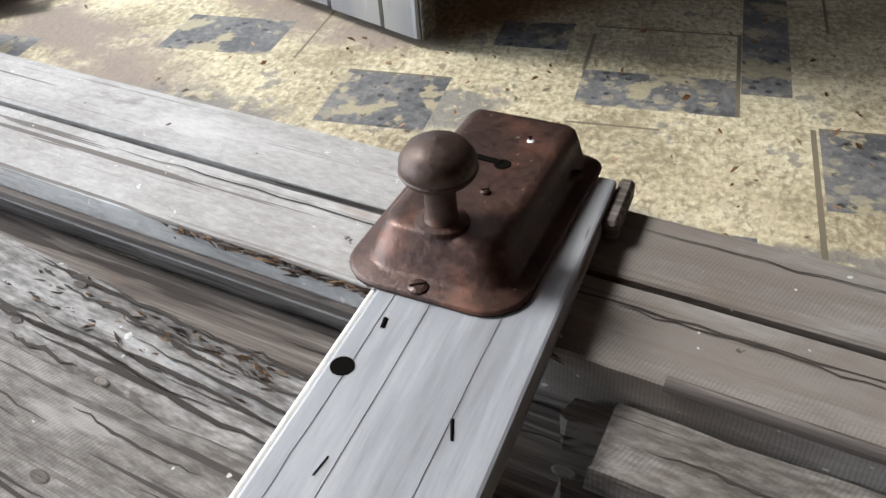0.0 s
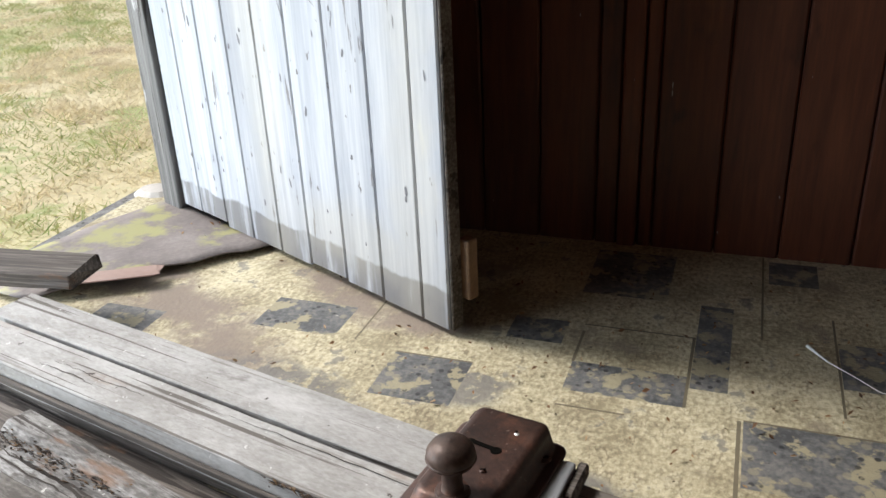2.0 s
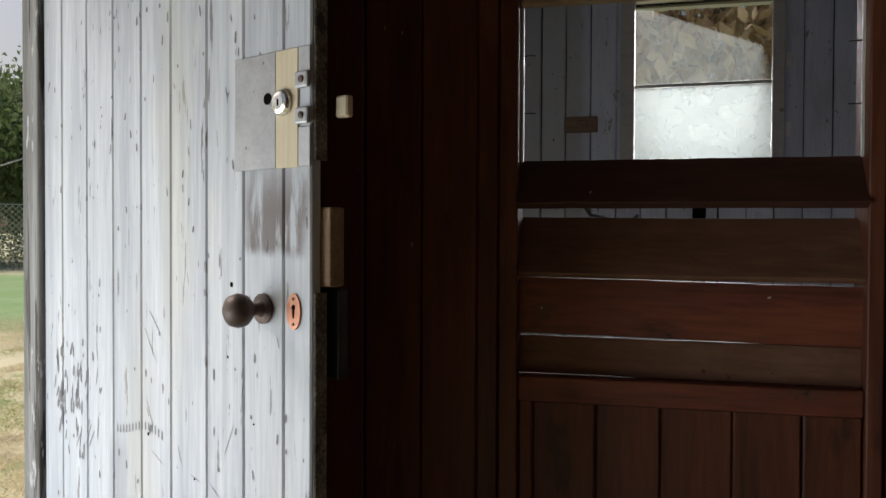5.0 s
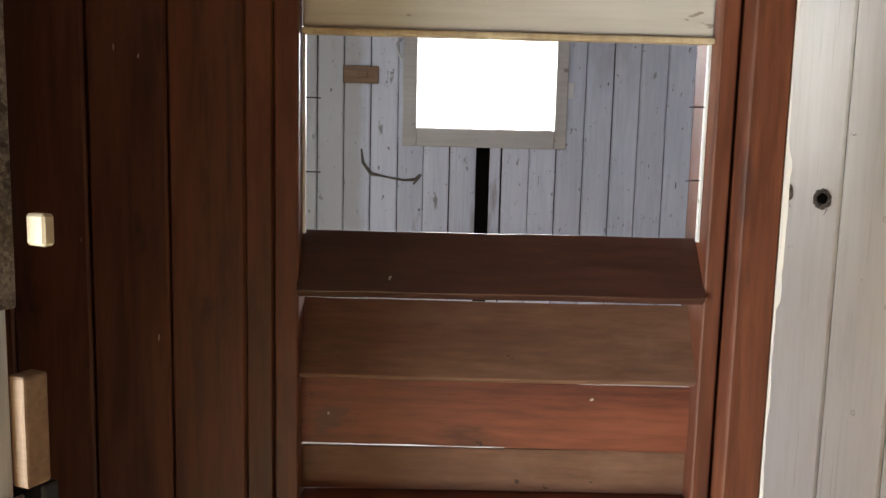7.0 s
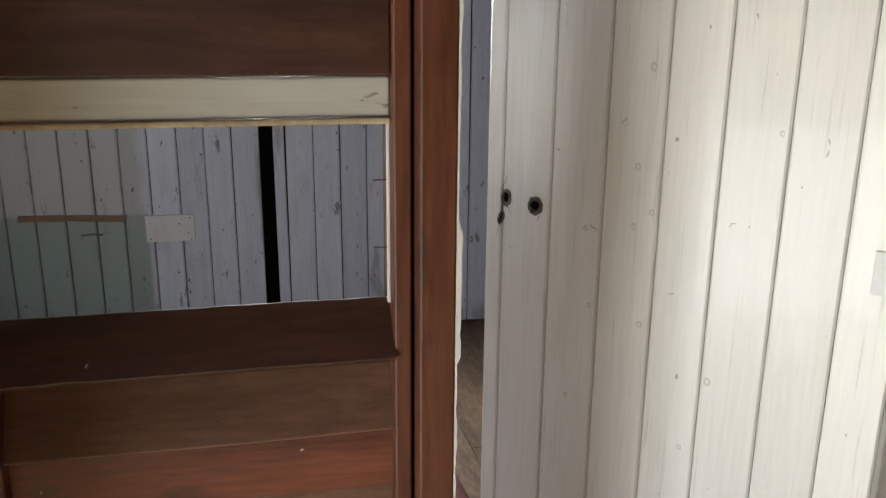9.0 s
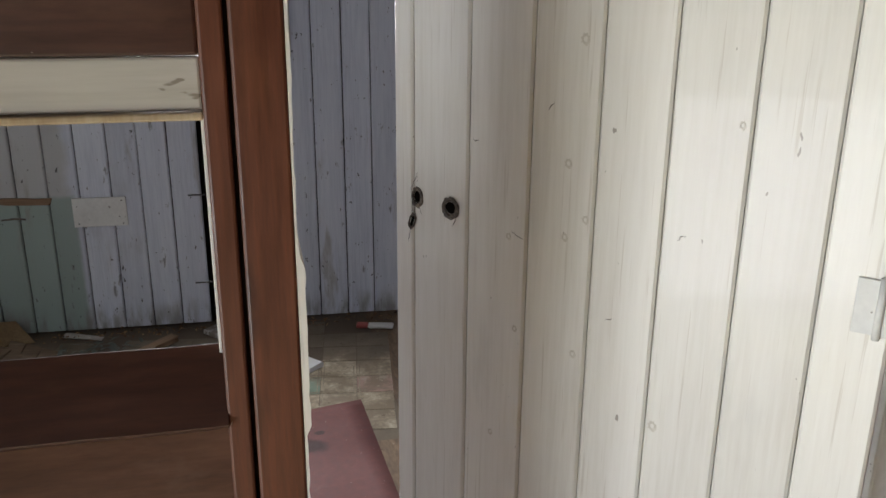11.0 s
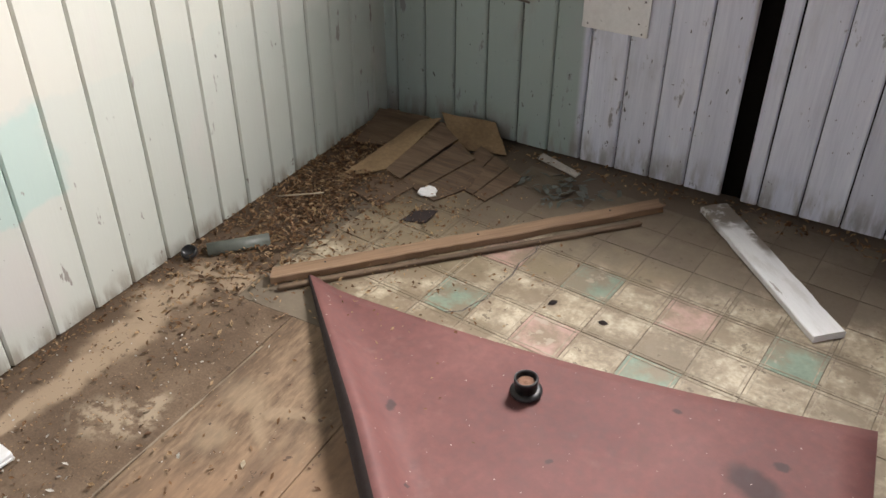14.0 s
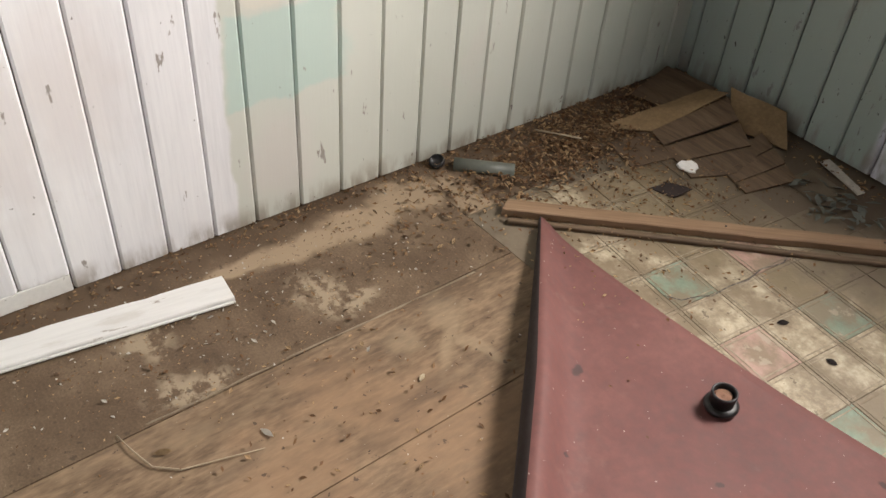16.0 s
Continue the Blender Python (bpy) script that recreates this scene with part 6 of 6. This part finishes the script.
card("cardboard", ((-0.80, 4.40, 0.01), (-0.62, 4.45, 0.012), (-0.60, 4.68, 0.05), (-0.84, 4.66, 0.045)), M_PLYB, "flattened dirty cardboard among leaf litter", "cardboard", 8)
card("lath_scrap", ((-0.085, 4.635, 0.012), (0.105, 4.575, 0.008), (0.115, 4.602, 0.012), (-0.07, 4.668, 0.020)), M_CHIP, "pale grey broken lath by the wall", "lath", 9, 0.005)
card("cardboard", ((1.86, 4.42, 0.006), (1.95, 4.30, 0.006), (2.05, 4.37, 0.035), (1.95, 4.48, 0.07)), M_CARD, "crumpled tan cardboard scrap beside the door", "cardboard", 19)
card("board_scrap", ((-0.60, 4.06, 0.006), (-0.44, 4.02, 0.005), (-0.40, 4.22, 0.006), (-0.58, 4.28, 0.008)), M_PLYB, "thin dirty offcut under the plywood scraps", "board", 22, 0.003)
card("linoleum_scrap", ((-0.33, 3.985, 0.004), (-0.24, 4.00, 0.014), (-0.23, 4.08, 0.02), (-0.33, 4.06, 0.004)), M_SCRAP_AND_SHADE, "curled dark scrap of linoleum", "linoleum", 10, 0.002)
# bright white spot on the floor, built as a thin jagged piece
sh = bmesh.new()
pts = [(0.052 * r_ * math.cos(a_), 0.032 * r_ * math.sin(a_)) for a_, r_ in [(k * 0.52, 0.5 + 0.75 * abs(noise.noise((k * 2.1, 0.3, 0)))) for k in range(12)]]
lo = [sh.verts.new((x, y, 0)) for x, y in pts]
hi = [sh.verts.new((x * 0.92, y * 0.92, 0.006)) for x, y in pts]
for k in range(12):
    sh.faces.new((lo[k], lo[(k + 1) % 12], hi[(k + 1) % 12], hi[k]))
sh.faces.new(hi)
sh.faces.new(lo[::-1])
tagged(part("white_shard", sh, M_BRIGHT_WHITE, at=pose(-0.333, 4.185, 0.014, 16, 4, 20) @ Matrix.Diagonal((1.15, 1.3, 1, 1))), "bright white jagged piece on the dirty floor", "shard")


def half_pipe(length, r, t=0.003):
    bm = bmesh.new()
    n = 12
    rows = []
    for x in (-length / 2, length / 2):
        rows.append([bm.verts.new((x, r * math.cos(math.pi * k / n), r * math.sin(math.pi * k / n))) for k in range(n + 1)])
    for k in range(n):
        f = bm.faces.new((rows[0][k], rows[1][k], rows[1][k + 1], rows[0][k + 1]))
        f.smooth = True
    bmesh.ops.recalc_face_normals(bm, faces=bm.faces[:])
    bmesh.ops.solidify(bm, geom=bm.faces[:], thickness=t)
    return bm


tagged(part("half_pipe", half_pipe(0.21, 0.030), M_PLASTIC, at=rot_between((-0.80, 3.500, 0.003), (-0.655, 3.650, 0.003))), "grey green half round gutter piece on the floor", "pipe")
tagged(part("tin_lid", lathe([(0.026, 0), (0.028, 0.010), (0.024, 0.020), (0.021, 0.018), (0.020, 0.006), (0, 0.006)], 20), M_BLKIRON, at=pose(-0.835, 3.455, 0.012, 25, 10, 0)), "small black tin cup lying on the dirt", "tin")
tb = tagged(empty("crushed_packet", pose(1.45, 4.46, 0.004, 0, 0, -14)), "crushed red and white packet by the wall", "packet")
part("body", box(-0.035, 0.095, -0.026, 0.026, 0, 0.018, 0.007, seg=2), M_WPLANK, tb)
part("end_panel", box(-0.095, -0.036, -0.024, 0.024, 0, 0.020, 0.007, seg=2), M_REDTUBE, tb, "faded red end")


def scrap_heap(seed, n, spread, size):
    rnd = random.Random(seed)
    bm = bmesh.new()
    for _ in range(n):
        c = Vector((rnd.gauss(0, spread[0]), rnd.gauss(0, spread[1]), 0))
        s = size * rnd.uniform(0.5, 1.4)
        q = Euler((rnd.uniform(-0.5, 0.5), rnd.uniform(-0.5, 0.5), rnd.uniform(0, 6.3))).to_matrix()
        zz = rnd.uniform(0.004, 0.018)
        vs = [bm.verts.new(c + q @ Vector((dx * s, dy * s * rnd.uniform(0.3, 0.6), dz * s)) + Vector((0, 0, zz))) for dx, dy, dz in ((-1, 0, 0), (-0.2, -1, 0.15), (1, 0, 0), (0.1, 1, 0.12))]
        bm.faces.new(vs)
        bm.faces.new([v for v in reversed([bm.verts.new(v.co + Vector((0, 0, -0.0012))) for v in vs])])
    return bm


tagged(part("leaf_litter", scrap_heap(3, 3600, (0.11, 0.36), 0.010), M_DEBRIS, at=pose(-0.70, 4.02, 0.0, 0, 0, 3)), "brown leaf litter and wood chips along the wall", "leaf litter", kind="stuff")
tagged(part("floor_debris", scrap_heap(4, 1500, (0.24, 0.30), 0.0065), M_DEBRIS, at=pose(-0.38, 3.98, 0.0)), "scattered brown crumbs and chips on the floor", "debris", kind="stuff")
tagged(part("dust_crumbs", scrap_heap(5, 180, (0.20, 0.55), 0.004), M_CHIP, at=pose(-0.62, 2.65, -0.002)), "pale flakes of paint in the dust", "debris", kind="stuff")
tagged(part("underlay_grit", scrap_heap(25, 1300, (0.17, 0.48), 0.0034), M_DEBRIS, at=pose(-0.60, 2.55, -0.003)), "fine brown crumbs on the dusty underlay", "debris", kind="stuff")
tagged(part("paint_flakes", scrap_heap(26, 34, (0.15, 0.40), 0.008), M_CHIP, at=pose(-0.56, 2.45, -0.003)), "pale flakes fallen from the wall", "debris", kind="stuff")
tagged(part("wood_chips", scrap_heap(27, 160, (0.30, 0.35), 0.008), M_DEBRIS, at=pose(-0.20, 2.75, -0.003)), "scattered brown chips on the floorboards", "debris", kind="stuff")
tagged(part("wall_dust", scrap_heap(15, 600, (0.025, 0.75), 0.006), M_DEBRIS, at=pose(-0.85, 2.9, -0.002)), "brown dirt gathered along the wall foot", "debris", kind="stuff")
tagged(part("wall_dirt", scrap_heap(16, 500, (0.8, 0.03), 0.010), M_DEBRIS, at=pose(0.5, 4.62, 0.0, 0, 0, -2.3)), "dark dirt gathered under the end wall", "debris", kind="stuff")
tagged(part("glass_scraps", scrap_heap(17, 60, (0.10, 0.06), 0.022), M_PLASTIC, at=pose(0.12, 4.45, 0.002)), "crumpled grey green plastic scraps", "debris", kind="stuff")
tagged(part("front_crumbs", scrap_heap(18, 260, (0.45, 0.25), 0.005), M_DEBRIS, at=pose(0.35, 1.05, -0.002)), "small dark crumbs on the linoleum", "debris", kind="stuff")
M_TWIG = surf("pale_dry_twig", [(0.30, 0.24, 0.16), (0.42, 0.35, 0.25)], (20, 20, 20), (60, 60, 60), 0.8, 0.1, (), 0.0)
tagged(part("twig", tube([(-0.36, 2.14, 0.004), (-0.30, 2.15, 0.010), (-0.23, 2.17, 0.006), (-0.185, 2.22, 0.006), (-0.16, 2.30, 0.008), (-0.13, 2.40, 0.006)], [0.0016, 0.0018, 0.002, 0.0022, 0.0015, 0.001], 6), M_TWIG), "thin pale dry twig on the floor", "twig")
tagged(part("straw", tube([(-0.80, 3.88, 0.022), (-0.66, 3.98, 0.026)], 0.0035, 6), M_TWIG), "pale straw stalk among leaf litter", "straw")


def leaf_shape(l, w):
    bm = bmesh.new()
    n = 8
    top = [bm.verts.new((-l / 2 + l * i / n, w / 2 * math.sin(math.pi * i / n), 0.003 * math.sin(math.pi * i / n))) for i in range(n + 1)]
    bot = [bm.verts.new((-l / 2 + l * i / n, -w / 2 * math.sin(math.pi * i / n), 0.001)) for i in range(1, n)]
    full = [top[0], *bot, top[-1]]
    for i in range(n):
        q = [top[i], full[i], full[i + 1], top[i + 1]]
        q = list(dict.fromkeys(q))
        bm.faces.new(q)
    bmesh.ops.solidify(bm, geom=bm.faces[:], thickness=0.0012)
    return bm


for x, y, r, l, w, mat, lab in ((-0.168, 2.425, 20, 0.042, 0.014, M_CHIP, "pale dry leaf on the floor"), (-0.255, 2.205, 70, 0.045, 0.018, M_CARD, "tan dry leaf on the floor"),
                                (-0.095, 2.83, 120, 0.03, 0.012, M_OCHRE, "small yellow leaf by the rolled sheet"), (-0.50, 3.72, 60, 0.09, 0.03, M_OCHRE, "curled pale bark strip on the floor"),
                                (0.015, 2.09, 30, 0.024, 0.016, M_SCRAP_AND_SHADE, "small dark crumb on the floor"), (0.33, 3.80, 60, 0.04, 0.02, M_SCRAP_AND_SHADE, "dark curled scrap on the tiles"), (0.50, 3.78, 10, 0.035, 0.02, M_SCRAP_AND_SHADE, "dark scrap on the tiles")):
    tagged(part("dry_leaf", leaf_shape(l, w), mat, at=pose(x, y, 0.004, 0, 0, r)), lab, "leaf")
tagged(part("wisp_of_wool", tube([(0.50, 1.19, 0.006), (0.53, 1.15, 0.004), (0.57, 1.11, 0.005), (0.60, 1.08, 0.004), (0.66, 1.06, 0.005)], [0.003, 0.0012, 0.0007, 0.0007, 0.0006], 6), M_BRIGHT_WHITE), "wisp of white thread on the linoleum", "thread")

# ---- outside ----
def tufts(seed, n, x0, x1, y0, y1, h, mat, side=0):
    rnd = random.Random(seed)
    verts, faces = [], []
    for _ in range(n):
        x, y = rnd.uniform(x0, x1), rnd.uniform(y0, y1)
        if x > -1.3 and -1.6 < y < 5.2:
            continue
        lush = noise.noise((x * 0.55, y * 0.55, 3.0)) + 0.5 * noise.noise((x * 1.9, y * 1.9, 8.0))
        if side and side * lush < rnd.uniform(-0.12, 0.10):
            continue
        heap = max(0.35, 1.0 + 1.6 * noise.noise((x * 3.1, y * 3.1, 1.0)))
        hh, a, w = heap * h * rnd.uniform(0.4, 1.3), rnd.uniform(0, 6.3), rnd.uniform(0.0018, 0.0045)
        lean = rnd.uniform(0.8, 3.0) * hh if h < 0.2 else rnd.uniform(0.1, 0.6) * hh
        c, s = math.cos(a), math.sin(a)
        b = rnd.uniform(0, 6.3)
        k = len(verts)
        verts += [(x - w * c, y - w * s, GROUND), (x + w * c, y + w * s, GROUND), (x + lean * math.cos(b), y + lean * math.sin(b), GROUND + hh)]
        faces.append((k, k + 1, k + 2))
    me = bpy.data.meshes.new("grass")
    me.from_pydata(verts, [], faces)
    return part("grass", me, mat)


tagged(tufts(1, 150000, -6.5, -1.2, 0.6, 9, 0.030, M_STRAW, -1), "dry mown straw lying on the field", "grass", kind="stuff")
tagged(tufts(2, 100000, -7.5, -1.2, 0.6, 10, 0.034, M_GRASS, 1), "short green and dry grass", "grass", kind="stuff")
tagged(tufts(3, 7000, -12, -6.5, 8.6, 11.5, 0.14, M_STRAW), "tall dry grass along the field edge", "grass", kind="stuff")


def tree(seed, height, spread, leaves, mat, name="tree"):
    rnd = random.Random(seed)
    root = empty(name, pose(0, 0, 0))
    bm = bmesh.new()
    pts = [Vector((0.15 * noise.noise((i * 0.7, seed, 0)) * i, 0.15 * noise.noise((i * 0.7, seed, 5)) * i, height * 0.6 * i / 6)) for i in range(7)]
    trunk = tube(pts, [0.022 * height * (1 - 0.75 * i / 6) for i in range(7)], 8)
    tips = []
    for k in range(9):
        i = rnd.randint(2, 6)
        a, l = rnd.uniform(0, 6.28), spread * rnd.uniform(0.45, 0.95)
        p = pts[i]
        e = p + Vector((l * math.cos(a), l * math.sin(a), rnd.uniform(0.1, 0.38) * height))
        mid = p.lerp(e, 0.5) + Vector((0, 0, -0.06 * l))
        limb = tube([p, mid, e], [0.008 * height, 0.005 * height, 0.002 * height], 6)
        me = mesh_of(limb)
        trunk.from_mesh(me)
        bpy.data.meshes.remove(me)
        tips += [e, mid.lerp(e, 0.6)]
    part("trunk", trunk, M_BARK, root)
    verts, faces = [], []
    for _ in range(leaves):
        t = rnd.choice(tips)
        c = t + Vector((rnd.gauss(0, 1), rnd.gauss(0, 1), rnd.gauss(0, 0.75))) * spread * 0.24
        q = Euler((rnd.uniform(0, 6), rnd.uniform(0, 6), rnd.uniform(0, 6))).to_matrix()
        s = height * rnd.uniform(0.010, 0.024)
        k = len(verts)
        verts += [tuple(c + q @ Vector(v) * s) for v in ((-1, 0, 0), (0, -0.5, 0), (1, 0, 0), (0, 0.5, 0.2))]
        faces.append((k, k + 1, k + 2, k + 3))
    me = bpy.data.meshes.new("crown")
    me.from_pydata(verts, [], faces)
    part("crown", me, mat, root)
    return root


dirv, tang = Vector((-0.69, 0.72, 0)), Vector((0.72, 0.69, 0))
rnd = random.Random(5)
proto = [tree(s, 7.6 + 0.8 * s, 4.2, 9000, M_LEAF) for s in (1, 2, 3)]
spots = [(46, -14), (43, -9.5), (47, -5), (42, -1), (46, 3), (43, 7.5), (47, 12), (52, -17), (54, -7), (55, 1), (54, 9), (50, 17)]
for k, (d, s) in enumerate(spots):
    p = dirv * d + tang * s
    m = pose(p.x, p.y, GROUND, 0, 0, rnd.uniform(0, 360))
    o = proto[k] if k < 3 else copy_thing(proto[k % 3], m)
    o.matrix_basis = m
    tagged(o, "tall green gum tree behind the fence", "tree", "trees behind the fence")
shrub = tree(31, 3.4, 2.2, 4200, M_LEAF, "shrub")
for k, s in enumerate((-16, -12, -8, -4, -0.5, 3, 7, 11, 15)):
    p = dirv * 39.5 + tang * s
    m = pose(p.x, p.y, GROUND - 0.5, 0, 0, 47 * k)
    o = shrub if k == 0 else copy_thing(shrub, m)
    o.matrix_basis = m
    tagged(o, "dense dark green shrub along the fence", "shrub", "shrubs along the fence")
aut = tree(41, 9.0, 3.6, 6500, M_AUTUMN)
for k, (x, y) in enumerate(((1.2, 16.0), (-2.6, 17.5), (4.8, 17.0), (8.5, 18.5))):
    m = pose(x, y, GROUND, 0, 0, 80 * k)
    o = aut if k == 0 else copy_thing(aut, m)
    o.matrix_basis = m
    tagged(o, "rusty brown autumn tree outside the window", "tree", "autumn trees")


def chain_link(width, height, pitch_, r):
    verts, faces = [], []

    def rod(a, b):
        a, b = Vector(a), Vector(b)
        d = (b - a).normalized()
        u = Vector((0, 1, 0))
        v = d.cross(u)
        k = len(verts)
        for p in (a, b):
            for c in (u, v * 0.866 - u * 0.5, -v * 0.866 - u * 0.5):
                verts.append(tuple(p + c * r))
        for i in range(3):
            j = (i + 1) % 3
            faces.append((k + i, k + j, k + 3 + j, k + 3 + i))

    n = int(width / pitch_)
    for i in range(-int(height / pitch_), n):
        x0, x1 = i * pitch_, i * pitch_ + height
        a, b = max(0, x0), min(width, x1)
        if b > a:
            rod((a, 0, a - x0), (b, 0, b - x0))
            rod((width - a, 0.004, a - x0), (width - b, 0.004, b - x0))
    return verts, faces


fence = tagged(empty("chain_link_fence", Matrix.Translation(dirv * 36 - tang * 15 + Vector((0, 0, GROUND))) @ Matrix.Rotation(math.atan2(0.69, 0.72), 4, "Z")), "grey chain-link fence along the far side of the field", "fence")
v, f = chain_link(30, 2.5, 0.22, 0.012)
me = bpy.data.meshes.new("mesh")
me.from_pydata(v, [], f)
part("mesh", me, M_GALV, fence)
for k in range(11):
    part("fence_post", tube([(3 * k, 0.05, -0.0), (3 * k, 0.05, 2.65)], 0.035, 8), M_GALV, fence)
part("top_wire", tube([(0, 0, 2.52), (30, 0, 2.52)], 0.014, 6), M_GALV, fence)
pole = tagged(empty("steel_post", pose(-8.9, 9.28, GROUND)), "galvanised steel post standing in the field", "post")
part("pole", tube([(0, 0, 0), (0, 0, 2.75)], 0.045, 12), M_GALV, pole)
part("stay_wire", tube([(0, 0, 1.9), (-0.6, 0.4, 1.95), (-1.4, 0.9, 1.88)], 0.012, 6), M_GALV, pole)
part("stay_wire", tube([(0.02, 0.02, 2.0), (0.35, 0.35, 2.35), (0.8, 0.8, 2.6)], 0.010, 6), M_GALV, pole)
